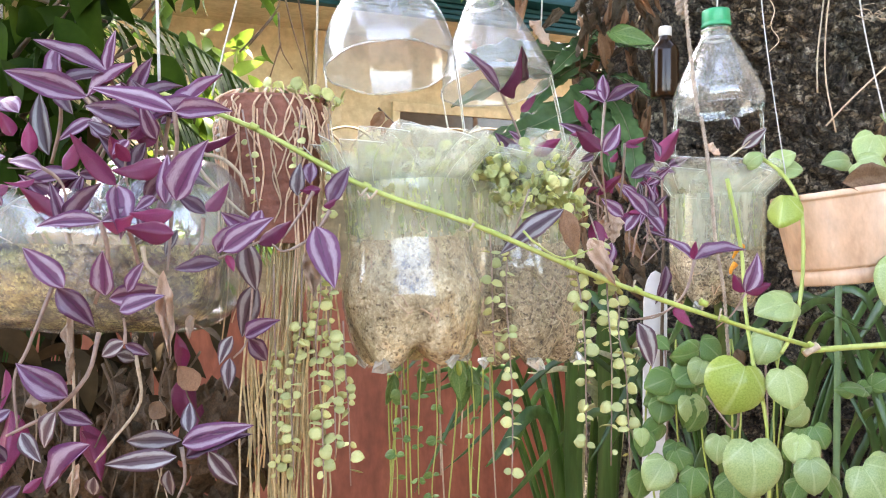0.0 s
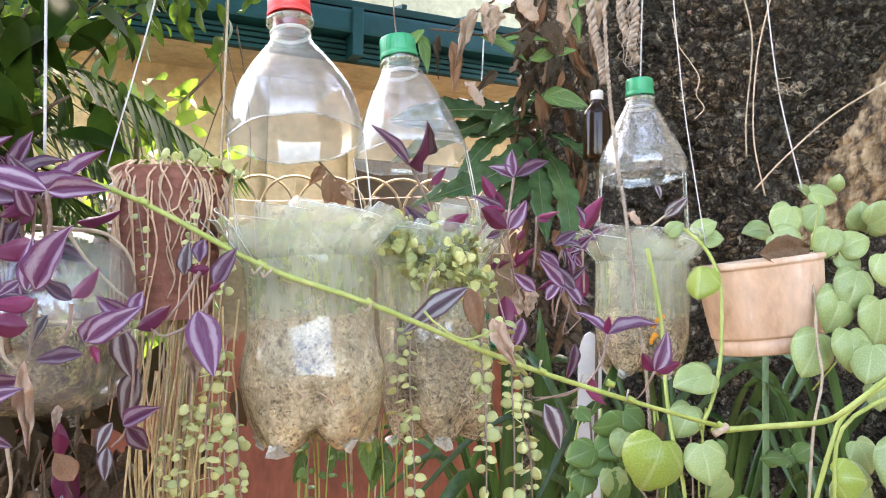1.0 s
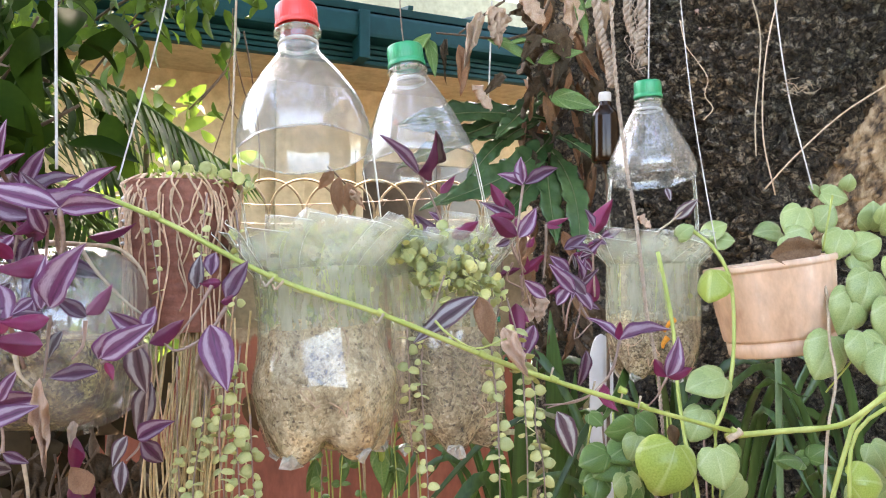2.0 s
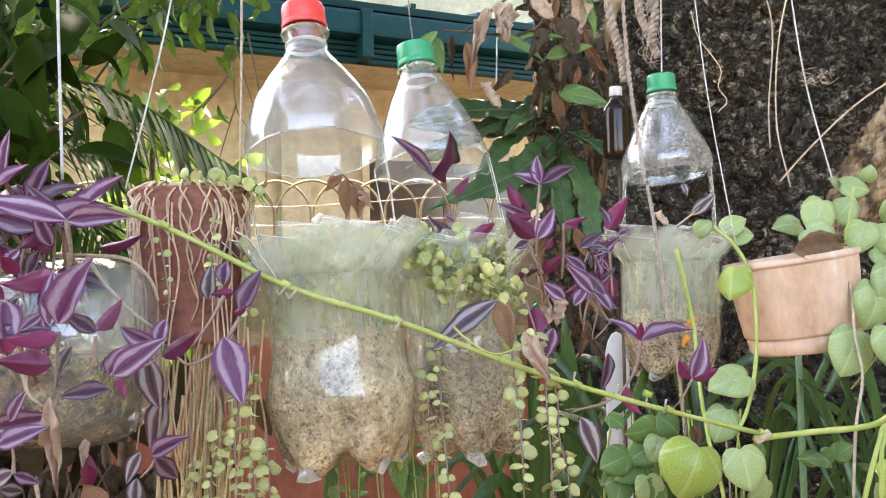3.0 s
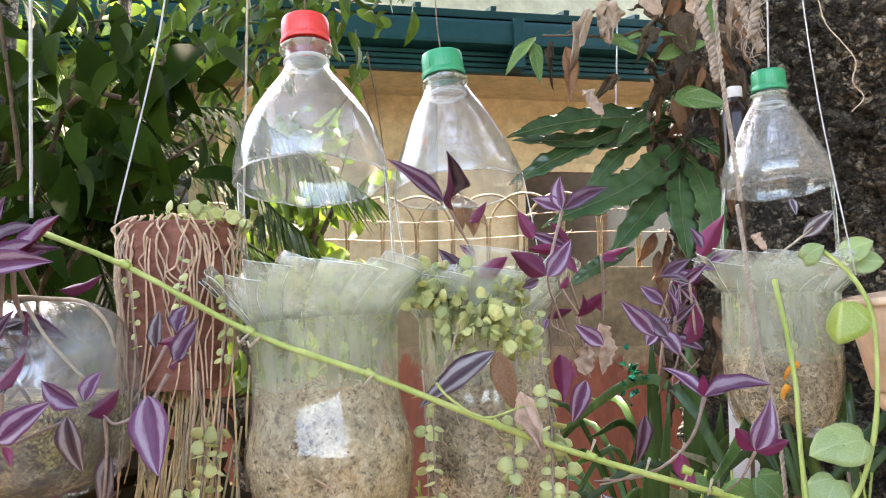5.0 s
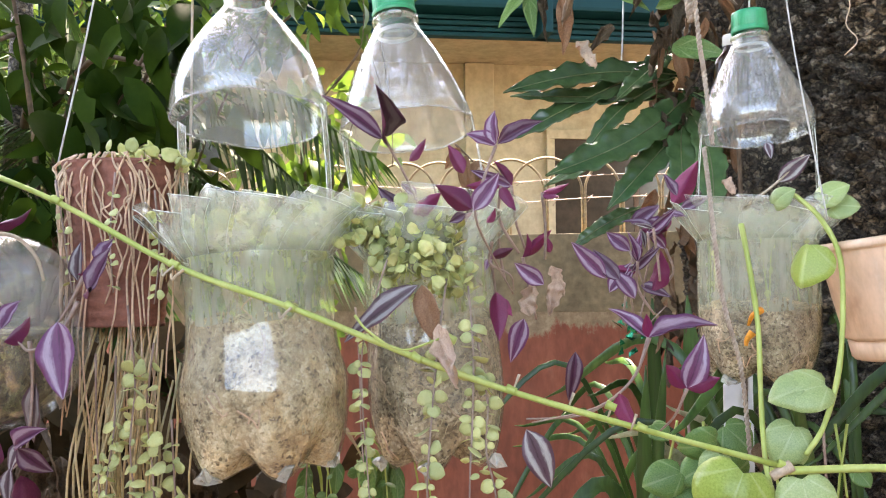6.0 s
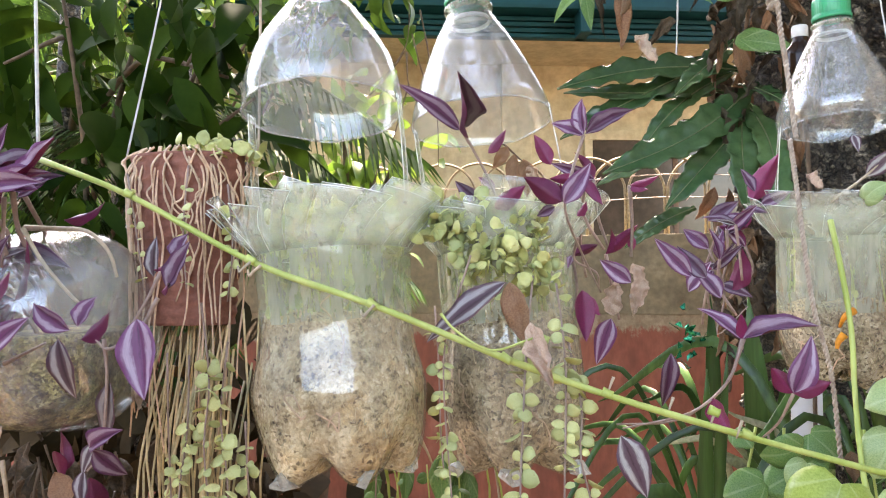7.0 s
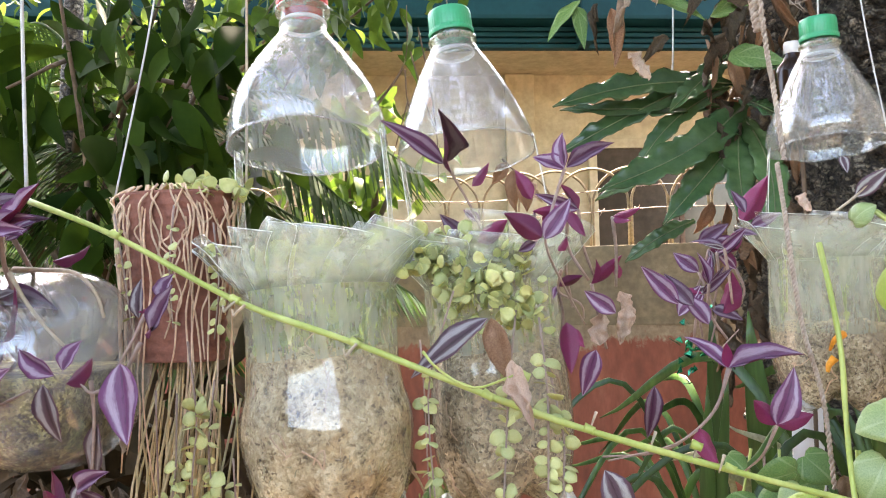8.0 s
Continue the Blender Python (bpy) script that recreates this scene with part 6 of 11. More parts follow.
leaf(wandering_left, "M", (-0.104, 0.410, 1.531), (-0.082, 0.411, 1.543), 0.0105, -4)
leaf(wandering_left, "P", (-0.106, 0.410, 1.537), (-0.104, 0.418, 1.553), 0.0092, 13)
leaf(wandering_left, "D", (-0.108, 0.400, 1.532), (-0.104, 0.401, 1.503), 0.0152, 7)
leaf(wandering_left, "P", (-0.071, 0.405, 1.541), (-0.060, 0.397, 1.507), 0.0195, -4)
leaf(wandering_left, "B", (-0.074, 0.410, 1.531), (-0.074, 0.415, 1.503), 0.0142, 0)
leaf(wandering_left, "P", (-0.066, 0.420, 1.554), (-0.054, 0.422, 1.575), 0.0122, -6)
leaf(wandering_left, "D", (-0.087, 0.440, 1.560), (-0.086, 0.436, 1.580), 0.0103, -10)
leaf(wandering_left, "P", (-0.081, 0.450, 1.568), (-0.082, 0.459, 1.585), 0.0090, 6)
leaf(wandering_left, "M", (-0.073, 0.440, 1.564), (-0.086, 0.440, 1.563), 0.0074, -7)
leaf(wandering_left, "M", (-0.069, 0.420, 1.553), (-0.058, 0.415, 1.556), 0.0075, -6)
leaf(wandering_left, "D", (-0.111, 0.440, 1.507), (-0.123, 0.448, 1.473), 0.0209, 8)
leaf(wandering_left, "P", (-0.115, 0.430, 1.477), (-0.095, 0.422, 1.489), 0.0101, 5)
leaf(wandering_left, "P", (-0.113, 0.430, 1.476), (-0.101, 0.441, 1.458), 0.0134, -10)
leaf(wandering_left, "D", (-0.127, 0.450, 1.475), (-0.136, 0.446, 1.458), 0.0155, 9)
leaf(wandering_left, "D", (-0.126, 0.440, 1.463), (-0.127, 0.436, 1.444), 0.0172, 2)
leaf(wandering_left, "P", (-0.161, 0.360, 1.497), (-0.140, 0.356, 1.507), 0.0146, -7)
leaf(wandering_left, "P", (-0.161, 0.370, 1.506), (-0.152, 0.364, 1.522), 0.0104, -8)
leaf(wandering_left, "D", (-0.170, 0.380, 1.473), (-0.162, 0.392, 1.469), 0.0111, 9)
leaf(wandering_left, "B", (-0.143, 0.370, 1.517), (-0.143, 0.381, 1.475), 0.0112, -9)
leaf(wandering_left, "B", (-0.138, 0.400, 1.492), (-0.137, 0.393, 1.479), 0.0063, -11)
leaf(wandering_left, "M", (-0.160, 0.460, 1.467), (-0.164, 0.472, 1.449), 0.0154, -10)
leaf(wandering_left, "D", (-0.203, 0.440, 1.610), (-0.214, 0.435, 1.620), 0.0123, 11)
leaf(wandering_left, "P", (-0.189, 0.420, 1.592), (-0.203, 0.418, 1.600), 0.0129, -5)
leaf(wandering_left, "P", (-0.176, 0.410, 1.588), (-0.181, 0.401, 1.578), 0.0115, -8)
leaf(wandering_left, "P", (-0.151, 0.380, 1.555), (-0.159, 0.375, 1.547), 0.0107, -11)
leaf(wandering_left, "D", (-0.145, 0.400, 1.538), (-0.153, 0.397, 1.524), 0.0112, 14)
stem(wandering_left, [(-0.177, 0.455, 1.587), (-0.156, 0.455, 1.586), (-0.137, 0.455, 1.584), (-0.124, 0.455, 1.573), (-0.119, 0.455, 1.560)], 0.0015840000000000001, 0.0007920000000000001, PALESTEM)
stem(wandering_left, [(-0.146, 0.420, 1.584), (-0.135, 0.420, 1.568), (-0.119, 0.420, 1.552), (-0.111, 0.420, 1.546)], 0.0012239999999999998, 0.0006119999999999999, PALESTEM)
stem(wandering_left, [(-0.064, 0.410, 1.550), (-0.074, 0.410, 1.535), (-0.089, 0.410, 1.527), (-0.096, 0.410, 1.531)], 0.001152, 0.000576, PINKSTEM)
stem(wandering_left, [(-0.076, 0.430, 1.562), (-0.084, 0.430, 1.548), (-0.094, 0.430, 1.534)], 0.001152, 0.000576, PINKSTEM)
stem(wandering_left, [(-0.183, 0.430, 1.609), (-0.183, 0.430, 1.589), (-0.185, 0.430, 1.573), (-0.181, 0.430, 1.555)], 0.0012959999999999998, 0.0006479999999999999, PINKSTEM)
stem(wandering_left, [(-0.167, 0.430, 1.601), (-0.167, 0.430, 1.585), (-0.168, 0.430, 1.565)], 0.0012959999999999998, 0.0006479999999999999, PINKSTEM)
stem(wandering_left, [(-0.126, 0.380, 1.544), (-0.127, 0.380, 1.532), (-0.132, 0.380, 1.525)], 0.001152, 0.000576, PINKSTEM)
stem(wandering_left, [(-0.139, 0.370, 1.547), (-0.140, 0.370, 1.529), (-0.141, 0.370, 1.517)], 0.001152, 0.000576, PINKSTEM)
stem(wandering_left, [(-0.150, 0.360, 1.529), (-0.148, 0.360, 1.520), (-0.142, 0.360, 1.514)], 0.0014399999999999999, 0.0007199999999999999, PALESTEM)
stem(wandering_left, [(-0.118, 0.380, 1.523), (-0.113, 0.380, 1.525), (-0.097, 0.380, 1.532)], 0.00108, 0.00054, PINKSTEM)
stem(wandering_left, [(-0.115, 0.440, 1.529), (-0.113, 0.440, 1.507), (-0.116, 0.440, 1.474), (-0.124, 0.440, 1.463)], 0.00108, 0.00054, PINKSTEM)
wandering_hanging = thing("wandering_jew_plant", "striped purple shoots hanging below the lying bottle", "plant", (-0.200, 0.420, 1.450), group="striped trailing plants")
leaf(wandering_hanging, "P", (-0.199, 0.390, 1.449), (-0.223, 0.379, 1.468), 0.0149, 3)
leaf(wandering_hanging, "P", (-0.204, 0.390, 1.441), (-0.190, 0.399, 1.433), 0.0095, 5)
leaf(wandering_hanging, "D", (-0.203, 0.385, 1.442), (-0.216, 0.390, 1.420), 0.0188, 10)
leaf(wandering_hanging, "D", (-0.148, 0.420, 1.419), (-0.191, 0.432, 1.416), 0.0115, -4)
leaf(wandering_hanging, "D", (-0.149, 0.415, 1.411), (-0.192, 0.414, 1.406), 0.0145, -13)
leaf(wandering_hanging, "P", (-0.148, 0.420, 1.417), (-0.107, 0.414, 1.430), 0.0160, 3)
leaf(wandering_hanging, "P", (-0.147, 0.425, 1.408), (-0.110, 0.413, 1.427), 0.0112, -7)
leaf(wandering_hanging, "D", (-0.133, 0.420, 1.413), (-0.117, 0.430, 1.386), 0.0115, 5)
leaf(wandering_hanging, "D", (-0.155, 0.420, 1.402), (-0.157, 0.425, 1.383), 0.0160, 15)
leaf(wandering_hanging, "D", (-0.147, 0.430, 1.421), (-0.149, 0.436, 1.439), 0.0140, 4)
leaf(wandering_hanging, "P", (-0.187, 0.390, 1.424), (-0.223, 0.398, 1.394), 0.0169, 20)
leaf(wandering_hanging, "P", (-0.173, 0.400, 1.476), (-0.162, 0.405, 1.470), 0.0097, 19)
leaf(wandering_hanging, "D", (-0.173, 0.400, 1.477), (-0.191, 0.405, 1.468), 0.0097, -8)
leaf(wandering_hanging, "P", (-0.174, 0.380, 1.502), (-0.146, 0.384, 1.506), 0.0117, 19)
leaf(wandering_hanging, "P", (-0.172, 0.370, 1.504), (-0.169, 0.361, 1.527), 0.0141, 5)
leaf(wandering_hanging, "P", (-0.197, 0.380, 1.507), (-0.216, 0.376, 1.527), 0.0125, 18)
leaf(wandering_hanging, "P", (-0.203, 0.385, 1.507), (-0.184, 0.390, 1.485), 0.0126, 4)
leaf(wandering_hanging, "B", (-0.202, 0.400, 1.496), (-0.197, 0.394, 1.457), 0.0059, 3)
leaf(wandering_hanging, "B", (-0.229, 0.420, 1.449), (-0.230, 0.425, 1.422), 0.0111, 18)
leaf(wandering_hanging, "D", (-0.238, 0.420, 1.423), (-0.225, 0.412, 1.408), 0.0111, 5)
leaf(wandering_hanging, "P", (-0.228, 0.400, 1.399), (-0.239, 0.400, 1.391), 0.0127, -21)
leaf(wandering_hanging, "M", (-0.237, 0.420, 1.389), (-0.228, 0.423, 1.397), 0.0111, 4)
leaf(wandering_hanging, "R", (-0.151, 0.460, 1.440), (-0.163, 0.460, 1.457), 0.0145, 20)
leaf(wandering_hanging, "M", (-0.163, 0.470, 1.453), (-0.168, 0.480, 1.473), 0.0148, -11)
leaf(wandering_hanging, "R", (-0.173, 0.470, 1.422), (-0.190, 0.479, 1.429), 0.0123, -2)
leaf(wandering_hanging, "B", (-0.210, 0.430, 1.403), (-0.215, 0.437, 1.380), 0.0091, 2)
leaf(wandering_hanging, "D", (-0.197, 0.420, 1.398), (-0.202, 0.428, 1.382), 0.0100, -16)
leaf(wandering_hanging, "P", (-0.236, 0.400, 1.412), (-0.246, 0.389, 1.427), 0.0127, 12)
leaf(wandering_hanging, "P", (-0.234, 0.400, 1.440), (-0.246, 0.393, 1.432), 0.0127, -10)
stem(wandering_hanging, [(-0.212, 0.400, 1.507), (-0.225, 0.400, 1.473), (-0.232, 0.400, 1.457), (-0.230, 0.400, 1.428)], 0.0012959999999999998, 0.0006479999999999999, PINKSTEM)
stem(wandering_hanging, [(-0.187, 0.400, 1.482), (-0.193, 0.400, 1.459), (-0.210, 0.400, 1.440), (-0.228, 0.400, 1.430), (-0.236, 0.400, 1.426)], 0.0014399999999999999, 0.0007199999999999999, PINKSTEM)
stem(wandering_hanging, [(-0.173, 0.400, 1.476), (-0.173, 0.400, 1.484), (-0.174, 0.400, 1.490)], 0.001152, 0.000576, PINKSTEM)
stem(wandering_hanging, [(-0.148, 0.420, 1.415), (-0.146, 0.420, 1.398), (-0.150, 0.420, 1.386)], 0.0012959999999999998, 0.0006479999999999999, PINKSTEM)
stem(wandering_hanging, [(-0.211, 0.420, 1.495), (-0.209, 0.420, 1.452), (-0.208, 0.420, 1.419), (-0.210, 0.420, 1.386)], 0.001152, 0.000576, PALESTEM)
stem(wandering_hanging, [(-0.185, 0.450, 1.463), (-0.182, 0.450, 1.435), (-0.198, 0.450, 1.412), (-0.209, 0.450, 1.398)], 0.0012959999999999998, 0.0006479999999999999, PALESTEM)
stem(wandering_hanging, [(-0.205, 0.450, 1.458), (-0.198, 0.450, 1.435), (-0.209, 0.450, 1.407)], 0.001008, 0.000504, DARKTWIG)
stem(wandering_hanging, [(-0.170, 0.460, 1.457), (-0.174, 0.460, 1.438), (-0.167, 0.460, 1.426)], 0.001008, 0.000504, DARKTWIG)
wandering_upper = thing("wandering_jew_plant", "upright striped purple shoots above the lying bottle", "plant", (-0.260, 0.430, 1.580), group="striped trailing plants")
leaf(wandering_upper, "D", (-0.224, 0.420, 1.580), (-0.235, 0.420, 1.619), 0.0139, -16)
leaf(wandering_upper, "P", (-0.241, 0.420, 1.604), (-0.257, 0.428, 1.619), 0.0116, 7)
leaf(wandering_upper, "M", (-0.234, 0.400, 1.588), (-0.242, 0.401, 1.602), 0.0115, 8)
leaf(wandering_upper, "M", (-0.220, 0.390, 1.577), (-0.221, 0.390, 1.594), 0.0155, 18)
leaf(wandering_upper, "P", (-0.246, 0.450, 1.623), (-0.239, 0.457, 1.637), 0.0083, 1)
leaf(wandering_upper, "M", (-0.207, 0.400, 1.570), (-0.196, 0.401, 1.588), 0.0122, 4)
leaf(wandering_upper, "P", (-0.218, 0.400, 1.570), (-0.244, 0.406, 1.581), 0.0092, 7)
leaf(wandering_upper, "M", (-0.222, 0.400, 1.565), (-0.234, 0.393, 1.558), 0.0078, 21)
leaf(wandering_upper, "M", (-0.184, 0.410, 1.577), (-0.181, 0.402, 1.591), 0.0155, 10)
leaf(wandering_upper, "P", (-0.200, 0.440, 1.592), (-0.215, 0.446, 1.611), 0.0101, -15)
leaf(wandering_upper, "P", (-0.207, 0.420, 1.570), (-0.193, 0.425, 1.569), 0.0097, 17)
leaf(wandering_upper, "D", (-0.177, 0.440, 1.571), (-0.160, 0.437, 1.576), 0.0101, -19)
leaf(wandering_upper, "P", (-0.208, 0.440, 1.604), (-0.227, 0.434, 1.591), 0.0101, 2)
leaf(wandering_upper, "D", (-0.181, 0.420, 1.563), (-0.189, 0.418, 1.552), 0.0116, -22)
leaf(wandering_upper, "P", (-0.251, 0.440, 1.609), (-0.269, 0.430, 1.615), 0.0101, 4)
leaf(wandering_upper, "P", (-0.243, 0.410, 1.578), (-0.261, 0.413, 1.569), 0.0113, 21)
leaf(wandering_upper, "M", (-0.236, 0.400, 1.561), (-0.250, 0.396, 1.553), 0.0111, -6)
leaf(wandering_upper, "P", (-0.234, 0.390, 1.550), (-0.241, 0.381, 1.559), 0.0108, -3)
stem(wandering_upper, [(-0.246, 0.420, 1.577), (-0.230, 0.420, 1.574), (-0.216, 0.420, 1.563), (-0.214, 0.420, 1.540)], 0.0014399999999999999, 0.0007199999999999999, PINKSTEM)
stem(wandering_upper, [(-0.245, 0.440, 1.552), (-0.227, 0.440, 1.539), (-0.219, 0.440, 1.537)], 0.0012959999999999998, 0.0006479999999999999, PALESTEM)
stem(wandering_upper, [(-0.267, 0.450, 1.549), (-0.250, 0.450, 1.559), (-0.228, 0.450, 1.555), (-0.206, 0.450, 1.549)], 0.001152, 0.000576, PALESTEM)
stem(wandering_upper, [(-0.210, 0.440, 1.560), (-0.208, 0.440, 1.549), (-0.194, 0.440, 1.543)], 0.001152, 0.000576, PALESTEM)
stem(wandering_upper, [(-0.242, 0.460, 1.566), (-0.220, 0.460, 1.564), (-0.206, 0.460, 1.548), (-0.187, 0.460, 1.537)], 0.001008, 0.000504, PALESTEM)
stem(wandering_upper, [(-0.205, 0.456, 1.536), (-0.204, 0.456, 1.539), (-0.192, 0.456, 1.537)], 0.0007920000000000001, 0.00039600000000000003, PALESTEM)
stem(wandering_upper, [(-0.195, 0.474, 1.573), (-0.188, 0.474, 1.576), (-0.189, 0.474, 1.567)], 0.0007920000000000001, 0.00039600000000000003, PALESTEM)
stem(wandering_upper, [(-0.244, 0.466, 1.548), (-0.236, 0.466, 1.542), (-0.246, 0.466, 1.552)], 0.0007920000000000001, 0.00039600000000000003, PALESTEM)
stem(wandering_upper, [(-0.211, 0.479, 1.556), (-0.204, 0.479, 1.559), (-0.201, 0.479, 1.551)], 0.0007920000000000001, 0.00039600000000000003, PINKSTEM)
stem(wandering_upper, [(-0.259, 0.464, 1.574), (-0.253, 0.464, 1.576), (-0.270, 0.464, 1.577)], 0.0007920000000000001, 0.00039600000000000003, DARKTWIG)
stem(wandering_upper, [(-0.214, 0.453, 1.570), (-0.205, 0.453, 1.574), (-0.223, 0.453, 1.571)], 0.0007920000000000001, 0.00039600000000000003, PINKSTEM)
stem(wandering_upper, [(-0.188, 0.450, 1.542), (-0.197, 0.450, 1.536), (-0.183, 0.450, 1.552)], 0.0007920000000000001, 0.00039600000000000003, PALESTEM)
stem(wandering_upper, [(-0.215, 0.460, 1.564), (-0.224, 0.460, 1.568), (-0.226, 0.460, 1.557)], 0.0007920000000000001, 0.00039600000000000003, PALESTEM)
stem(wandering_upper, [(-0.251, 0.453, 1.557), (-0.250, 0.453, 1.554), (-0.242, 0.453, 1.545)], 0.0007920000000000001, 0.00039600000000000003, PINKSTEM)
stem(wandering_upper, [(-0.204, 0.463, 1.540), (-0.211, 0.463, 1.536), (-0.202, 0.463, 1.533)], 0.0007920000000000001, 0.00039600000000000003, PALESTEM)
stem(wandering_upper, [(-0.225, 0.464, 1.563), (-0.232, 0.464, 1.568), (-0.225, 0.464, 1.573)], 0.0007920000000000001, 0.00039600000000000003, PALESTEM)
stem(wandering_upper, [(-0.210, 0.460, 1.564), (-0.218, 0.460, 1.562), (-0.200, 0.460, 1.571)], 0.0007920000000000001, 0.00039600000000000003, PINKSTEM)
stem(wandering_upper, [(-0.219, 0.452, 1.546), (-0.211, 0.452, 1.547), (-0.223, 0.452, 1.535)], 0.0007920000000000001, 0.00039600000000000003, PINKSTEM)
stem(wandering_upper, [(-0.247, 0.474, 1.548), (-0.259, 0.474, 1.553), (-0.236, 0.474, 1.535)], 0.0007920000000000001, 0.00039600000000000003, PALESTEM)
stem(wandering_upper, [(-0.227, 0.460, 1.554), (-0.218, 0.460, 1.560), (-0.218, 0.460, 1.550)], 0.0007920000000000001, 0.00039600000000000003, PINKSTEM)
stem(wandering_upper, [(-0.241, 0.463, 1.555), (-0.241, 0.463, 1.550), (-0.254, 0.463, 1.555)], 0.0007920000000000001, 0.00039600000000000003, PINKSTEM)
stem(wandering_upper, [(-0.276, 0.476, 1.563), (-0.280, 0.476, 1.562), (-0.284, 0.476, 1.550)], 0.0007920000000000001, 0.00039600000000000003, DARKTWIG)
stem(wandering_upper, [(-0.188, 0.468, 1.548), (-0.181, 0.468, 1.549), (-0.197, 0.468, 1.551)], 0.0007920000000000001, 0.00039600000000000003, PINKSTEM)
stem(wandering_upper, [(-0.266, 0.462, 1.533), (-0.268, 0.462, 1.531), (-0.270, 0.462, 1.530)], 0.0007920000000000001, 0.00039600000000000003, PALESTEM)
stem(wandering_upper, [(-0.281, 0.477, 1.567), (-0.271, 0.477, 1.565), (-0.274, 0.477, 1.559)], 0.0007920000000000001, 0.00039600000000000003, PINKSTEM)
stem(wandering_upper, [(-0.235, 0.451, 1.567), (-0.231, 0.451, 1.564), (-0.219, 0.451, 1.576)], 0.0007920000000000001, 0.00039600000000000003, PINKSTEM)
stem(wandering_upper, [(-0.240, 0.477, 1.543), (-0.250, 0.477, 1.547), (-0.261, 0.477, 1.536)], 0.0007920000000000001, 0.00039600000000000003, PINKSTEM)
stem(wandering_upper, [(-0.269, 0.456, 1.538), (-0.278, 0.456, 1.539), (-0.260, 0.456, 1.529)], 0.0007920000000000001, 0.00039600000000000003, PALESTEM)
stem(wandering_upper, [(-0.240, 0.451, 1.556), (-0.237, 0.451, 1.549), (-0.260, 0.451, 1.553)], 0.0007920000000000001, 0.00039600000000000003, PALESTEM)
stem(wandering_upper, [(-0.207, 0.468, 1.557), (-0.202, 0.468, 1.558), (-0.226, 0.468, 1.552)], 0.0007920000000000001, 0.00039600000000000003, PINKSTEM)
stem(wandering_upper, [(-0.183, 0.455, 1.555), (-0.186, 0.455, 1.559), (-0.177, 0.455, 1.560)], 0.0007920000000000001, 0.00039600000000000003, PALESTEM)
wandering_dense = thing("wandering_jew_plant", "dense purple striped shoots filling the cut bottle", "plant", (-0.220, 0.450, 1.560), group="striped trailing plants")
leaf(wandering_dense, "P", (-0.197, 0.434, 1.630), (-0.192, 0.427, 1.655), 0.0097, -10)
leaf(wandering_dense, "P", (-0.197, 0.434, 1.630), (-0.233, 0.420, 1.643), 0.0141, 20)
stem(wandering_dense, [(-0.197, 0.434, 1.630), (-0.193, 0.444, 1.610), (-0.211, 0.454, 1.585)], 0.0014, 0.0012, PINKSTEM)
leaf(wandering_dense, "P", (-0.172, 0.426, 1.600), (-0.212, 0.422, 1.612), 0.0152, -25)
leaf(wandering_dense, "P", (-0.172, 0.426, 1.600), (-0.135, 0.416, 1.616), 0.0135, -6)
leaf(wandering_dense, "M", (-0.172, 0.426, 1.600), (-0.176, 0.413, 1.583), 0.0097, -5)
stem(wandering_dense, [(-0.172, 0.426, 1.600), (-0.175, 0.436, 1.580), (-0.169, 0.446, 1.555)], 0.0014, 0.0012, PINKSTEM)
leaf(wandering_dense, "M", (-0.178, 0.399, 1.562), (-0.201, 0.390, 1.588), 0.0124, 24)
leaf(wandering_dense, "P", (-0.178, 0.399, 1.562), (-0.169, 0.387, 1.534), 0.0135, -22)
stem(wandering_dense, [(-0.178, 0.399, 1.562), (-0.176, 0.409, 1.542), (-0.172, 0.419, 1.517)], 0.0014, 0.0012, PINKSTEM)
leaf(wandering_dense, "P", (-0.177, 0.447, 1.570), (-0.138, 0.438, 1.570), 0.0140, -10)
leaf(wandering_dense, "P", (-0.177, 0.447, 1.570), (-0.203, 0.438, 1.594), 0.0138, -7)
leaf(wandering_dense, "P", (-0.177, 0.447, 1.570), (-0.188, 0.443, 1.552), 0.0107, 23)
stem(wandering_dense, [(-0.177, 0.447, 1.570), (-0.169, 0.457, 1.550), (-0.195, 0.467, 1.525)], 0.0014, 0.0012, PINKSTEM)
leaf(wandering_dense, "M", (-0.174, 0.446, 1.548), (-0.149, 0.434, 1.579), 0.0139, -20)
leaf(wandering_dense, "P", (-0.174, 0.446, 1.548), (-0.206, 0.440, 1.546), 0.0108, -22)
leaf(wandering_dense, "P", (-0.174, 0.446, 1.548), (-0.188, 0.443, 1.529), 0.0116, -25)
stem(wandering_dense, [(-0.174, 0.446, 1.548), (-0.168, 0.456, 1.528), (-0.176, 0.466, 1.503)], 0.0014, 0.0012, PINKSTEM)
leaf(wandering_dense, "P", (-0.221, 0.440, 1.549), (-0.248, 0.436, 1.569), 0.0116, 12)
leaf(wandering_dense, "P", (-0.221, 0.440, 1.549), (-0.213, 0.439, 1.574), 0.0094, 11)
stem(wandering_dense, [(-0.221, 0.440, 1.549), (-0.224, 0.450, 1.529), (-0.210, 0.460, 1.504)], 0.0014, 0.0012, PINKSTEM)
leaf(wandering_dense, "P", (-0.175, 0.450, 1.607), (-0.193, 0.441, 1.626), 0.0082, 13)
leaf(wandering_dense, "P", (-0.175, 0.450, 1.607), (-0.146, 0.441, 1.615), 0.0088, 11)
leaf(wandering_dense, "P", (-0.175, 0.450, 1.607), (-0.209, 0.446, 1.613), 0.0117, 3)
stem(wandering_dense, [(-0.175, 0.450, 1.607), (-0.170, 0.460, 1.587), (-0.162, 0.470, 1.562)], 0.0014, 0.0012, PINKSTEM)
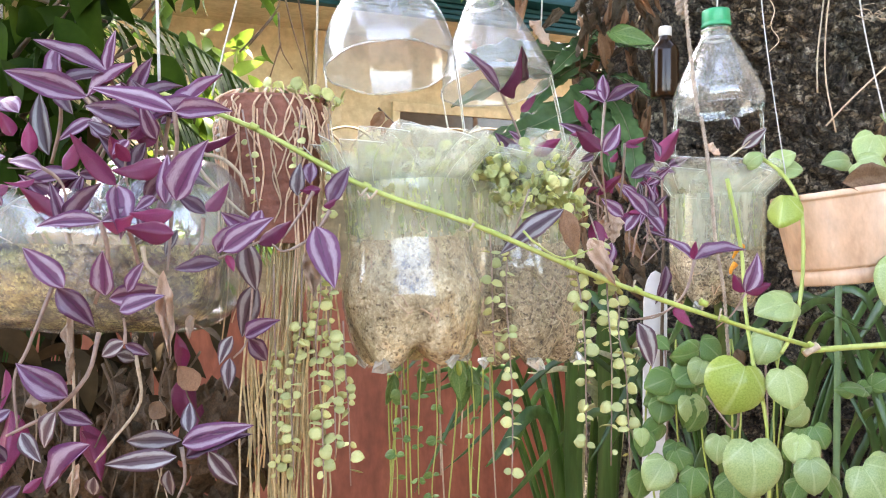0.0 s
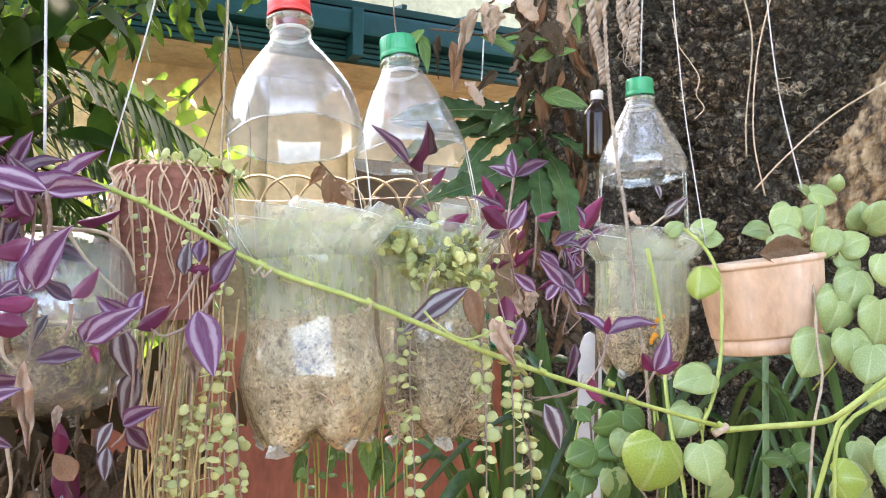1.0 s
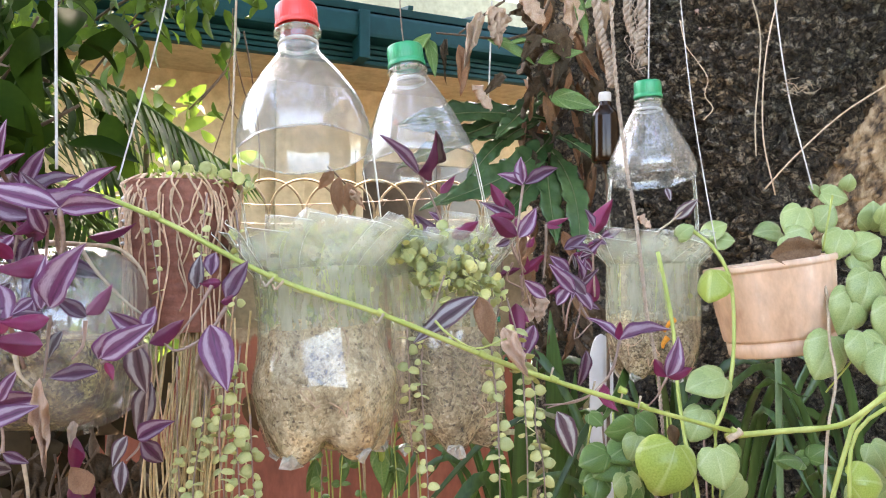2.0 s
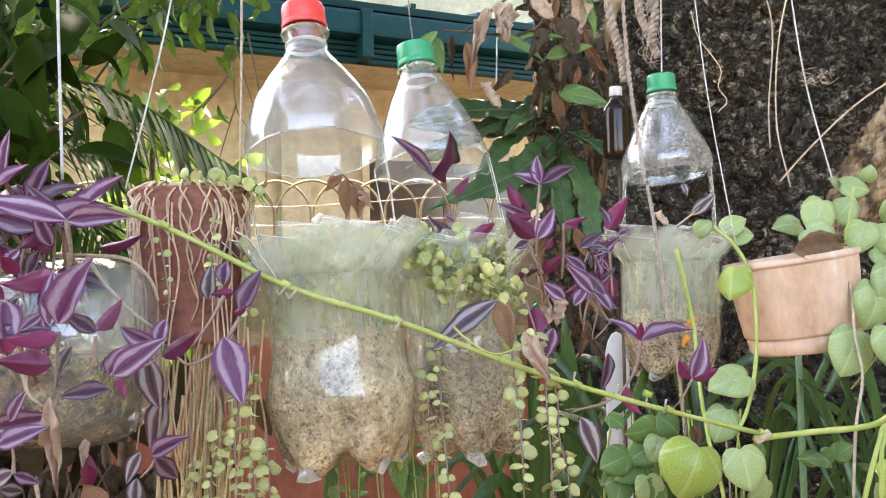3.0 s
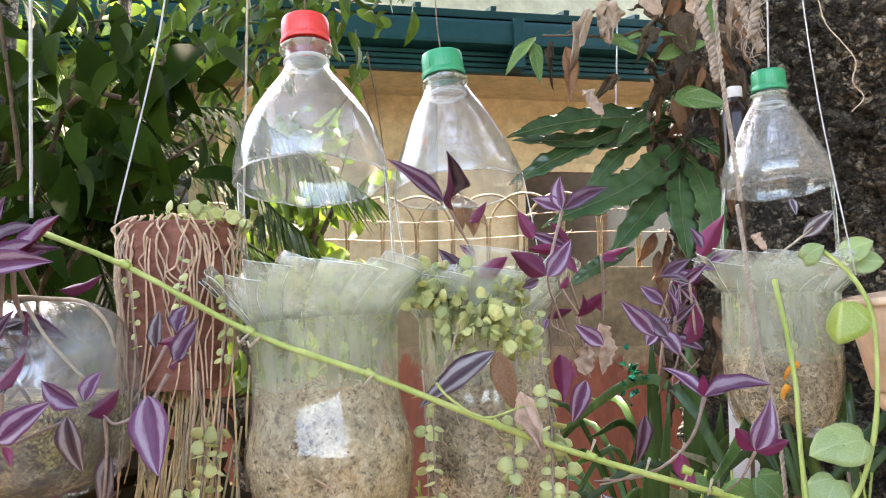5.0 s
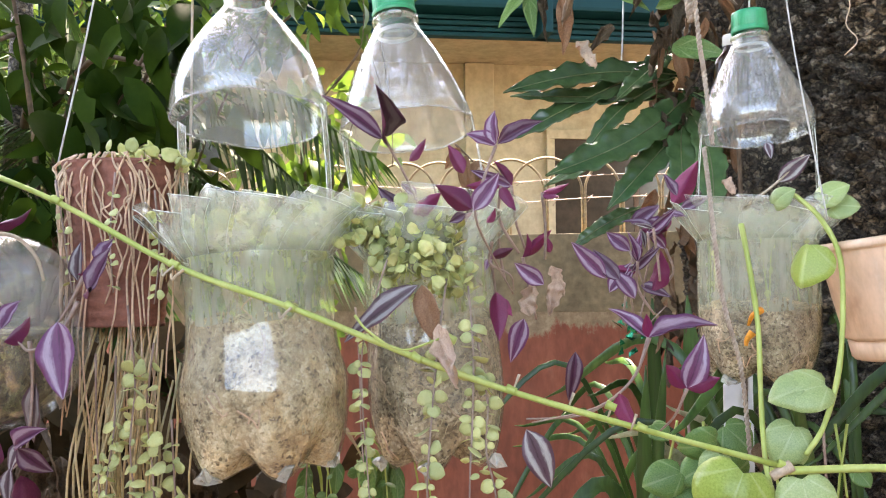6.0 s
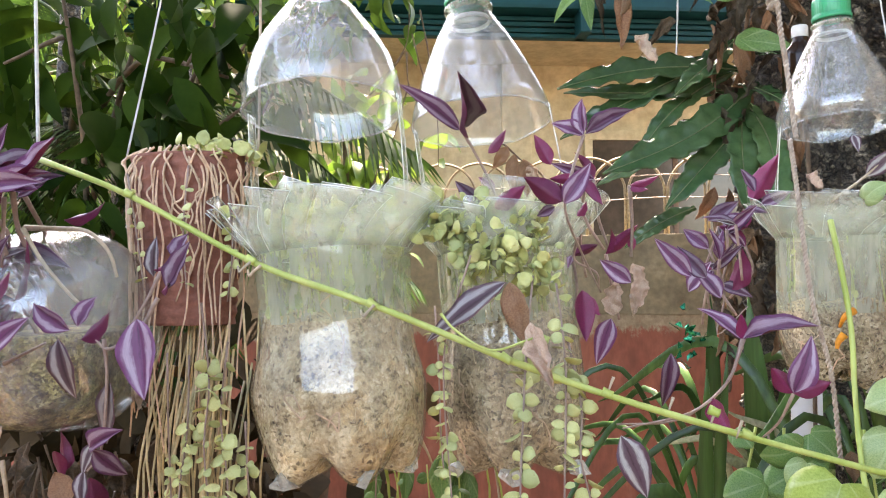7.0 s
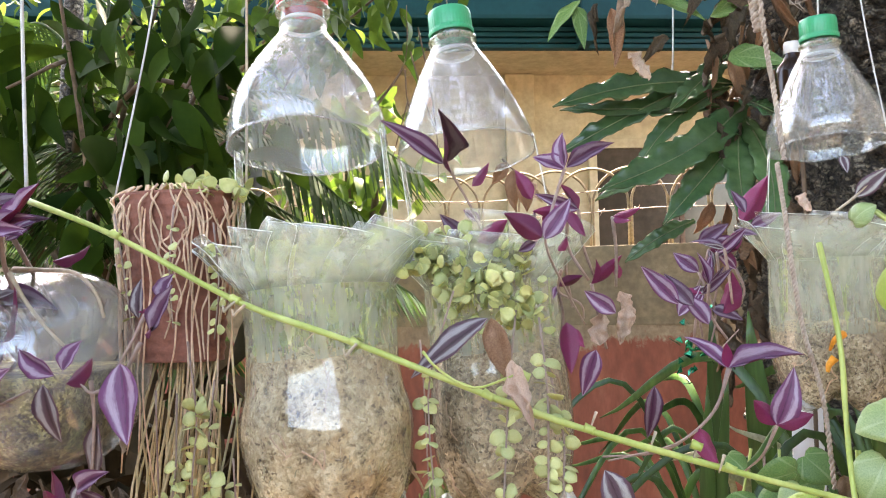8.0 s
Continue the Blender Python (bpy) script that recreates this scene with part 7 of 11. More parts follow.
leaf(wandering_dense, "P", (-0.145, 0.392, 1.601), (-0.114, 0.392, 1.604), 0.0110, 20)
leaf(wandering_dense, "P", (-0.145, 0.392, 1.601), (-0.185, 0.378, 1.614), 0.0159, 15)
stem(wandering_dense, [(-0.145, 0.392, 1.601), (-0.147, 0.402, 1.581), (-0.160, 0.412, 1.556)], 0.0014, 0.0012, PINKSTEM)
leaf(wandering_dense, "P", (-0.159, 0.427, 1.604), (-0.125, 0.419, 1.625), 0.0140, -15)
leaf(wandering_dense, "P", (-0.159, 0.427, 1.604), (-0.178, 0.416, 1.624), 0.0086, -9)
leaf(wandering_dense, "P", (-0.159, 0.427, 1.604), (-0.136, 0.419, 1.601), 0.0096, -22)
stem(wandering_dense, [(-0.159, 0.427, 1.604), (-0.164, 0.437, 1.584), (-0.158, 0.447, 1.559)], 0.0014, 0.0012, PINKSTEM)
leaf(wandering_dense, "P", (-0.170, 0.421, 1.553), (-0.147, 0.407, 1.581), 0.0135, 3)
leaf(wandering_dense, "P", (-0.170, 0.421, 1.553), (-0.169, 0.416, 1.536), 0.0088, -2)
stem(wandering_dense, [(-0.170, 0.421, 1.553), (-0.170, 0.431, 1.533), (-0.183, 0.441, 1.508)], 0.0014, 0.0012, PINKSTEM)
leaf(wandering_dense, "P", (-0.209, 0.434, 1.616), (-0.249, 0.422, 1.627), 0.0159, -11)
leaf(wandering_dense, "P", (-0.209, 0.434, 1.616), (-0.178, 0.428, 1.633), 0.0133, -19)
stem(wandering_dense, [(-0.209, 0.434, 1.616), (-0.200, 0.444, 1.596), (-0.214, 0.454, 1.571)], 0.0014, 0.0012, PINKSTEM)
leaf(wandering_dense, "P", (-0.234, 0.453, 1.626), (-0.220, 0.444, 1.607), 0.0109, 22)
leaf(wandering_dense, "P", (-0.234, 0.453, 1.626), (-0.199, 0.445, 1.640), 0.0127, -16)
leaf(wandering_dense, "P", (-0.234, 0.453, 1.626), (-0.237, 0.451, 1.655), 0.0112, -7)
stem(wandering_dense, [(-0.234, 0.453, 1.626), (-0.237, 0.463, 1.606), (-0.247, 0.473, 1.581)], 0.0014, 0.0012, PINKSTEM)
leaf(wandering_dense, "P", (-0.199, 0.449, 1.600), (-0.180, 0.440, 1.626), 0.0118, -7)
leaf(wandering_dense, "M", (-0.199, 0.449, 1.600), (-0.171, 0.434, 1.624), 0.0150, -10)
stem(wandering_dense, [(-0.199, 0.449, 1.600), (-0.190, 0.459, 1.580), (-0.215, 0.469, 1.555)], 0.0014, 0.0012, PINKSTEM)
leaf(wandering_dense, "M", (-0.184, 0.394, 1.542), (-0.158, 0.384, 1.543), 0.0101, -4)
leaf(wandering_dense, "P", (-0.184, 0.394, 1.542), (-0.216, 0.382, 1.544), 0.0102, 2)
leaf(wandering_dense, "P", (-0.184, 0.394, 1.542), (-0.154, 0.390, 1.552), 0.0098, -14)
stem(wandering_dense, [(-0.184, 0.394, 1.542), (-0.184, 0.404, 1.522), (-0.195, 0.414, 1.497)], 0.0014, 0.0012, PINKSTEM)
leaf(wandering_dense, "P", (-0.217, 0.444, 1.570), (-0.222, 0.441, 1.544), 0.0136, 20)
leaf(wandering_dense, "P", (-0.217, 0.444, 1.570), (-0.236, 0.439, 1.558), 0.0084, 21)
leaf(wandering_dense, "P", (-0.217, 0.444, 1.570), (-0.256, 0.430, 1.570), 0.0131, 15)
stem(wandering_dense, [(-0.217, 0.444, 1.570), (-0.210, 0.454, 1.550), (-0.217, 0.464, 1.525)], 0.0014, 0.0012, PINKSTEM)
leaf(wandering_dense, "P", (-0.215, 0.421, 1.539), (-0.218, 0.409, 1.565), 0.0083, 19)
leaf(wandering_dense, "M", (-0.215, 0.421, 1.539), (-0.239, 0.421, 1.563), 0.0138, -21)
leaf(wandering_dense, "P", (-0.215, 0.421, 1.539), (-0.188, 0.409, 1.563), 0.0139, -1)
stem(wandering_dense, [(-0.215, 0.421, 1.539), (-0.213, 0.431, 1.519), (-0.199, 0.441, 1.494)], 0.0014, 0.0012, PINKSTEM)
wandering_mid = thing("wandering_jew_plant", "slender striped purple shoots beside the middle bottle", "plant", (0.050, 0.550, 1.560), group="striped trailing plants")
leaf(wandering_mid, "P", (0.044, 0.546, 1.645), (0.020, 0.511, 1.668), 0.0150, 15)
leaf(wandering_mid, "M", (0.044, 0.546, 1.645), (0.063, 0.498, 1.660), 0.0165, -20)
leaf(wandering_mid, "M", (0.060, 0.550, 1.631), (0.072, 0.550, 1.644), 0.0076, -4)
leaf(wandering_mid, "P", (0.064, 0.550, 1.592), (0.041, 0.550, 1.615), 0.0115, -16)
leaf(wandering_mid, "M", (0.067, 0.530, 1.597), (0.087, 0.530, 1.609), 0.0129, 9)
leaf(wandering_mid, "P", (0.062, 0.560, 1.611), (0.052, 0.560, 1.618), 0.0078, 6)
leaf(wandering_mid, "P", (0.117, 0.525, 1.634), (0.099, 0.525, 1.644), 0.0110, 10)
leaf(wandering_mid, "P", (0.117, 0.525, 1.635), (0.114, 0.525, 1.656), 0.0091, -21)
leaf(wandering_mid, "P", (0.118, 0.525, 1.635), (0.144, 0.525, 1.650), 0.0091, 11)
leaf(wandering_mid, "P", (0.109, 0.495, 1.595), (0.124, 0.495, 1.617), 0.0112, 12)
leaf(wandering_mid, "M", (0.108, 0.495, 1.596), (0.089, 0.495, 1.610), 0.0112, -14)
leaf(wandering_mid, "M", (0.101, 0.510, 1.617), (0.092, 0.510, 1.633), 0.0080, -21)
leaf(wandering_mid, "M", (0.115, 0.500, 1.589), (0.121, 0.500, 1.596), 0.0070, -7)
leaf(wandering_mid, "P", (0.104, 0.500, 1.594), (0.094, 0.500, 1.589), 0.0078, -17)
leaf(wandering_mid, "P", (0.194, 0.720, 1.579), (0.175, 0.720, 1.595), 0.0136, -8)
leaf(wandering_mid, "D", (0.199, 0.720, 1.568), (0.183, 0.720, 1.558), 0.0149, -12)
leaf(wandering_mid, "P", (0.210, 0.740, 1.591), (0.230, 0.740, 1.607), 0.0140, -16)
leaf(wandering_mid, "P", (0.196, 0.750, 1.602), (0.219, 0.750, 1.616), 0.0116, 13)
leaf(wandering_mid, "M", (0.210, 0.720, 1.547), (0.222, 0.720, 1.579), 0.0149, -21)
leaf(wandering_mid, "P", (0.178, 0.700, 1.547), (0.195, 0.700, 1.568), 0.0157, -21)
leaf(wandering_mid, "P", (0.224, 0.750, 1.597), (0.202, 0.750, 1.608), 0.0129, 22)
leaf(wandering_mid, "P", (0.202, 0.720, 1.552), (0.226, 0.720, 1.544), 0.0124, -10)
leaf(wandering_mid, "B", (0.146, 0.600, 1.558), (0.139, 0.600, 1.536), 0.0135, -6)
leaf(wandering_mid, "B", (0.140, 0.620, 1.567), (0.145, 0.620, 1.547), 0.0118, -21)
leaf(wandering_mid, "M", (0.232, 0.780, 1.619), (0.254, 0.780, 1.657), 0.0174, 16)
leaf(wandering_mid, "P", (0.235, 0.780, 1.627), (0.224, 0.780, 1.645), 0.0134, 18)
leaf(wandering_mid, "P", (0.236, 0.760, 1.614), (0.262, 0.760, 1.626), 0.0105, 11)
leaf(wandering_mid, "M", (0.117, 0.540, 1.548), (0.123, 0.540, 1.536), 0.0141, -7)
leaf(wandering_mid, "M", (0.114, 0.540, 1.551), (0.117, 0.540, 1.522), 0.0206, 22)
leaf(wandering_mid, "P", (0.129, 0.550, 1.535), (0.120, 0.550, 1.508), 0.0143, 0)
leaf(wandering_mid, "D", (0.135, 0.500, 1.480), (0.150, 0.500, 1.448), 0.0165, -11)
leaf(wandering_mid, "P", (0.160, 0.520, 1.519), (0.157, 0.520, 1.488), 0.0099, -20)
leaf(wandering_mid, "P", (0.176, 0.620, 1.558), (0.154, 0.620, 1.582), 0.0118, -5)
leaf(wandering_mid, "P", (0.185, 0.620, 1.557), (0.167, 0.620, 1.578), 0.0118, -15)
leaf(wandering_mid, "P", (0.195, 0.640, 1.544), (0.180, 0.640, 1.569), 0.0166, 15)
leaf(wandering_mid, "M", (0.141, 0.600, 1.575), (0.139, 0.600, 1.586), 0.0114, 10)
leaf(wandering_mid, "B", (0.129, 0.580, 1.535), (0.130, 0.580, 1.560), 0.0151, -5)
leaf(wandering_mid, "M", (0.183, 0.560, 1.491), (0.191, 0.560, 1.469), 0.0117, -15)
leaf(wandering_mid, "P", (0.140, 0.560, 1.555), (0.123, 0.560, 1.568), 0.0126, -15)
leaf(wandering_mid, "P", (0.201, 0.580, 1.522), (0.180, 0.585, 1.546), 0.0105, 20)
leaf(wandering_mid, "P", (0.201, 0.580, 1.522), (0.239, 0.570, 1.537), 0.0125, -25)
leaf(wandering_mid, "M", (0.201, 0.580, 1.522), (0.200, 0.575, 1.538), 0.0070, 0)
leaf(wandering_mid, "P", (0.218, 0.522, 1.500), (0.229, 0.515, 1.528), 0.0155, 10)
leaf(wandering_mid, "M", (0.218, 0.522, 1.500), (0.206, 0.520, 1.514), 0.0140, 0)
leaf(wandering_mid, "M", (0.218, 0.522, 1.500), (0.233, 0.515, 1.507), 0.0100, 0)
leaf(wandering_mid, "D", (0.081, 0.485, 1.556), (0.036, 0.485, 1.528), 0.0205, 25)
stem(wandering_mid, [(0.045, 0.548, 1.645), (0.058, 0.555, 1.619), (0.067, 0.560, 1.596), (0.078, 0.570, 1.576)], 0.001008, 0.000504, PINKSTEM)
stem(wandering_mid, [(0.117, 0.525, 1.634), (0.112, 0.510, 1.613), (0.109, 0.500, 1.593), (0.116, 0.520, 1.570), (0.124, 0.540, 1.550)], 0.001008, 0.000504, PINKSTEM)
stem(wandering_mid, [(0.202, 0.580, 1.522), (0.191, 0.570, 1.498), (0.170, 0.550, 1.484), (0.135, 0.530, 1.478)], 0.001008, 0.000504, PINKSTEM)
stem(wandering_mid, [(0.218, 0.522, 1.500), (0.212, 0.530, 1.484), (0.204, 0.540, 1.473)], 0.0009359999999999999, 0.00046799999999999994, PINKSTEM)
stem(wandering_mid, [(0.201, 0.580, 1.522), (0.193, 0.570, 1.501), (0.178, 0.560, 1.487), (0.160, 0.550, 1.479), (0.132, 0.530, 1.480)], 0.00108, 0.00054, PINKSTEM)
stem(wandering_mid, [(0.112, 0.540, 1.580), (0.109, 0.550, 1.568), (0.121, 0.550, 1.561), (0.122, 0.560, 1.552)], 0.0009359999999999999, 0.00046799999999999994, PINKSTEM)
stem(wandering_mid, [(0.194, 0.720, 1.579), (0.205, 0.720, 1.547), (0.199, 0.720, 1.515), (0.221, 0.720, 1.536)], 0.0008639999999999999, 0.00043199999999999993, PINKSTEM)
brown_leaves = thing("dry_leaf", "curled dry brown leaf caught on the vine", "leaf", (0.090, 0.487, 1.540), group="dry leaves")
leaf(brown_leaves, "R", (0.082, 0.489, 1.556), (0.090, 0.482, 1.524), 0.0135, 10)
brown_leaf_two = thing("dry_leaf", "curled dry brown leaf caught on the vine", "leaf", (0.100, 0.470, 1.520), group="dry leaves")
leaf(brown_leaf_two, "B", (0.095, 0.470, 1.537), (0.108, 0.460, 1.507), 0.0155, 25)
dead_below = thing("dead_leaves", "dry brown leaves and stems tangled below the bottle, with added dark backing leaves", "dead leaves", (-0.200, 0.500, 1.420))
leaf(dead_below, "W", (-0.303, 0.519, 1.360), (-0.314, 0.520, 1.334), 0.0108, 35)
leaf(dead_below, "M", (-0.231, 0.472, 1.368), (-0.228, 0.474, 1.332), 0.0151, -56)
leaf(dead_below, "W", (-0.261, 0.540, 1.347), (-0.251, 0.544, 1.319), 0.0120, 47)
leaf(dead_below, "W", (-0.151, 0.552, 1.359), (-0.156, 0.545, 1.319), 0.0170, 27)
leaf(dead_below, "W", (-0.150, 0.508, 1.432), (-0.162, 0.502, 1.396), 0.0150, -19)
leaf(dead_below, "M", (-0.226, 0.472, 1.412), (-0.218, 0.481, 1.389), 0.0099, 21)
leaf(dead_below, "W", (-0.338, 0.558, 1.337), (-0.325, 0.560, 1.316), 0.0088, 20)
leaf(dead_below, "W", (-0.228, 0.526, 1.353), (-0.230, 0.535, 1.327), 0.0110, -24)
leaf(dead_below, "W", (-0.287, 0.485, 1.425), (-0.299, 0.487, 1.403), 0.0090, 59)
leaf(dead_below, "M", (-0.279, 0.482, 1.449), (-0.277, 0.477, 1.422), 0.0115, 34)
leaf(dead_below, "W", (-0.324, 0.546, 1.391), (-0.319, 0.540, 1.356), 0.0148, 30)
leaf(dead_below, "W", (-0.248, 0.497, 1.366), (-0.262, 0.494, 1.334), 0.0134, -36)
leaf(dead_below, "W", (-0.232, 0.523, 1.414), (-0.242, 0.532, 1.394), 0.0085, -19)
leaf(dead_below, "W", (-0.214, 0.496, 1.408), (-0.227, 0.486, 1.363), 0.0188, 10)
leaf(dead_below, "M", (-0.308, 0.510, 1.364), (-0.298, 0.507, 1.342), 0.0091, 37)
leaf(dead_below, "W", (-0.326, 0.556, 1.425), (-0.328, 0.559, 1.387), 0.0162, -43)
leaf(dead_below, "W", (-0.210, 0.546, 1.382), (-0.203, 0.551, 1.341), 0.0170, 37)
leaf(dead_below, "W", (-0.143, 0.527, 1.426), (-0.146, 0.519, 1.390), 0.0150, -8)
leaf(dead_below, "W", (-0.182, 0.515, 1.394), (-0.184, 0.521, 1.350), 0.0185, 51)
leaf(dead_below, "W", (-0.221, 0.547, 1.441), (-0.214, 0.543, 1.404), 0.0157, -10)
leaf(dead_below, "M", (-0.232, 0.528, 1.389), (-0.236, 0.524, 1.369), 0.0085, 8)
leaf(dead_below, "W", (-0.271, 0.522, 1.440), (-0.261, 0.519, 1.405), 0.0145, 47)
leaf(dead_below, "W", (-0.206, 0.499, 1.434), (-0.220, 0.494, 1.390), 0.0186, 54)
leaf(dead_below, "M", (-0.242, 0.540, 1.350), (-0.241, 0.540, 1.317), 0.0141, 27)
leaf(dead_below, "M", (-0.227, 0.474, 1.416), (-0.214, 0.478, 1.379), 0.0155, 7)
leaf(dead_below, "W", (-0.281, 0.515, 1.413), (-0.270, 0.524, 1.377), 0.0152, 2)
leaf(dead_below, "W", (-0.265, 0.551, 1.364), (-0.275, 0.547, 1.329), 0.0146, -51)
leaf(dead_below, "W", (-0.161, 0.480, 1.410), (-0.151, 0.490, 1.368), 0.0178, 53)
leaf(dead_below, "W", (-0.145, 0.517, 1.388), (-0.145, 0.511, 1.348), 0.0170, -37)
leaf(dead_below, "W", (-0.293, 0.480, 1.404), (-0.287, 0.470, 1.370), 0.0144, -60)
leaf(dead_below, "W", (-0.246, 0.470, 1.394), (-0.243, 0.473, 1.366), 0.0116, -35)
leaf(dead_below, "W", (-0.294, 0.521, 1.372), (-0.292, 0.519, 1.330), 0.0175, -45)
leaf(dead_below, "W", (-0.297, 0.516, 1.401), (-0.307, 0.516, 1.380), 0.0087, 45)
leaf(dead_below, "W", (-0.249, 0.542, 1.405), (-0.260, 0.537, 1.369), 0.0152, -25)
leaf(dead_below, "W", (-0.274, 0.479, 1.435), (-0.279, 0.478, 1.392), 0.0179, -11)
leaf(dead_below, "W", (-0.315, 0.506, 1.435), (-0.317, 0.508, 1.396), 0.0164, -29)
leaf(dead_below, "W", (-0.287, 0.523, 1.439), (-0.275, 0.529, 1.415), 0.0102, -22)
leaf(dead_below, "W", (-0.262, 0.550, 1.424), (-0.270, 0.548, 1.380), 0.0187, 31)
leaf(dead_below, "W", (-0.213, 0.506, 1.414), (-0.204, 0.501, 1.376), 0.0159, -38)
leaf(dead_below, "M", (-0.270, 0.471, 1.425), (-0.268, 0.463, 1.383), 0.0177, 8)
leaf(dead_below, "M", (-0.167, 0.529, 1.418), (-0.157, 0.526, 1.374), 0.0185, -29)
leaf(dead_below, "W", (-0.246, 0.501, 1.410), (-0.241, 0.498, 1.379), 0.0130, -41)
leaf(dead_below, "W", (-0.266, 0.488, 1.447), (-0.264, 0.487, 1.413), 0.0141, 41)
leaf(dead_below, "M", (-0.172, 0.502, 1.442), (-0.168, 0.504, 1.404), 0.0160, -22)
leaf(dead_below, "W", (-0.142, 0.490, 1.408), (-0.129, 0.500, 1.377), 0.0132, 16)
leaf(dead_below, "W", (-0.155, 0.503, 1.397), (-0.166, 0.508, 1.371), 0.0110, 26)
stem(dead_below, [(-0.214, 0.484, 1.437), (-0.208, 0.484, 1.415), (-0.217, 0.484, 1.382)], 0.0007920000000000001, 0.00039600000000000003, DARKTWIG)
stem(dead_below, [(-0.172, 0.461, 1.463), (-0.168, 0.461, 1.442), (-0.166, 0.461, 1.411)], 0.0007920000000000001, 0.00039600000000000003, DARKTWIG)
stem(dead_below, [(-0.239, 0.470, 1.433), (-0.238, 0.470, 1.411), (-0.243, 0.470, 1.379)], 0.0007920000000000001, 0.00039600000000000003, DARKTWIG)
stem(dead_below, [(-0.185, 0.525, 1.452), (-0.195, 0.525, 1.428), (-0.192, 0.525, 1.393)], 0.0007920000000000001, 0.00039600000000000003, DARKTWIG)
stem(dead_below, [(-0.255, 0.536, 1.440), (-0.256, 0.536, 1.415), (-0.250, 0.536, 1.379)], 0.0007920000000000001, 0.00039600000000000003, DARKTWIG)
stem(dead_below, [(-0.156, 0.485, 1.461), (-0.166, 0.485, 1.439), (-0.150, 0.485, 1.406)], 0.0007920000000000001, 0.00039600000000000003, DARKTWIG)
stem(dead_below, [(-0.177, 0.462, 1.421), (-0.172, 0.462, 1.400), (-0.177, 0.462, 1.368)], 0.0007920000000000001, 0.00039600000000000003, PALESTEM)
stem(dead_below, [(-0.237, 0.476, 1.433), (-0.245, 0.476, 1.412), (-0.225, 0.476, 1.379)], 0.0007920000000000001, 0.00039600000000000003, DARKTWIG)
stem(dead_below, [(-0.268, 0.496, 1.427), (-0.266, 0.496, 1.404), (-0.270, 0.496, 1.370)], 0.0007920000000000001, 0.00039600000000000003, PALESTEM)
stem(dead_below, [(-0.286, 0.510, 1.420), (-0.283, 0.510, 1.397), (-0.272, 0.510, 1.363)], 0.0007920000000000001, 0.00039600000000000003, DARKTWIG)
stem(dead_below, [(-0.171, 0.524, 1.428), (-0.176, 0.524, 1.404), (-0.172, 0.524, 1.369)], 0.0007920000000000001, 0.00039600000000000003, DARKTWIG)
stem(dead_below, [(-0.198, 0.470, 1.417), (-0.192, 0.470, 1.396), (-0.193, 0.470, 1.364)], 0.0007920000000000001, 0.00039600000000000003, DARKTWIG)
stem(dead_below, [(-0.164, 0.523, 1.428), (-0.152, 0.523, 1.404), (-0.157, 0.523, 1.368)], 0.0007920000000000001, 0.00039600000000000003, DARKTWIG)
stem(dead_below, [(-0.185, 0.542, 1.448), (-0.178, 0.542, 1.424), (-0.198, 0.542, 1.387)], 0.0007920000000000001, 0.00039600000000000003, DARKTWIG)
stem(dead_below, [(-0.185, 0.515, 1.403), (-0.191, 0.515, 1.380), (-0.183, 0.515, 1.345)], 0.0007920000000000001, 0.00039600000000000003, PALESTEM)
stem(dead_below, [(-0.156, 0.544, 1.434), (-0.151, 0.544, 1.410), (-0.148, 0.544, 1.373)], 0.0007920000000000001, 0.00039600000000000003, DARKTWIG)
stem(dead_below, [(-0.208, 0.521, 1.433), (-0.214, 0.521, 1.409), (-0.202, 0.521, 1.374)], 0.0007920000000000001, 0.00039600000000000003, DARKTWIG)
stem(dead_below, [(-0.242, 0.546, 1.449), (-0.234, 0.546, 1.425), (-0.240, 0.546, 1.388)], 0.0007920000000000001, 0.00039600000000000003, DARKTWIG)
stem(dead_below, [(-0.220, 0.517, 1.404), (-0.219, 0.517, 1.381), (-0.228, 0.517, 1.346)], 0.0007920000000000001, 0.00039600000000000003, DARKTWIG)
stem(dead_below, [(-0.263, 0.468, 1.451), (-0.260, 0.468, 1.429), (-0.273, 0.468, 1.398)], 0.0007920000000000001, 0.00039600000000000003, DARKTWIG)
stem(dead_below, [(-0.180, 0.481, 1.430), (-0.186, 0.481, 1.408), (-0.179, 0.481, 1.375)], 0.0007920000000000001, 0.00039600000000000003, PALESTEM)
stem(dead_below, [(-0.297, 0.523, 1.424), (-0.305, 0.523, 1.400), (-0.290, 0.523, 1.365)], 0.0007920000000000001, 0.00039600000000000003, DARKTWIG)
# Backing leaves, added so their dark brown stands in for shade behind the tangle.
leaf(dead_below, "W", (-0.318, 0.759, 1.354), (-0.307, 0.745, 1.292), 0.0279, -1)
leaf(dead_below, "W", (-0.184, 0.625, 1.373), (-0.192, 0.613, 1.305), 0.0304, -53)
leaf(dead_below, "W", (-0.163, 0.604, 1.393), (-0.183, 0.602, 1.341), 0.0236, 12)
leaf(dead_below, "W", (-0.311, 0.596, 1.414), (-0.336, 0.605, 1.374), 0.0182, 34)
leaf(dead_below, "W", (-0.290, 0.688, 1.407), (-0.273, 0.681, 1.350), 0.0258, -15)
leaf(dead_below, "W", (-0.181, 0.718, 1.310), (-0.172, 0.701, 1.233), 0.0348, 35)
leaf(dead_below, "W", (-0.510, 0.765, 1.273), (-0.482, 0.766, 1.221), 0.0233, 54)
leaf(dead_below, "W", (-0.187, 0.753, 1.386), (-0.194, 0.759, 1.313), 0.0329, -15)
leaf(dead_below, "W", (-0.375, 0.701, 1.361), (-0.391, 0.683, 1.306), 0.0246, 12)
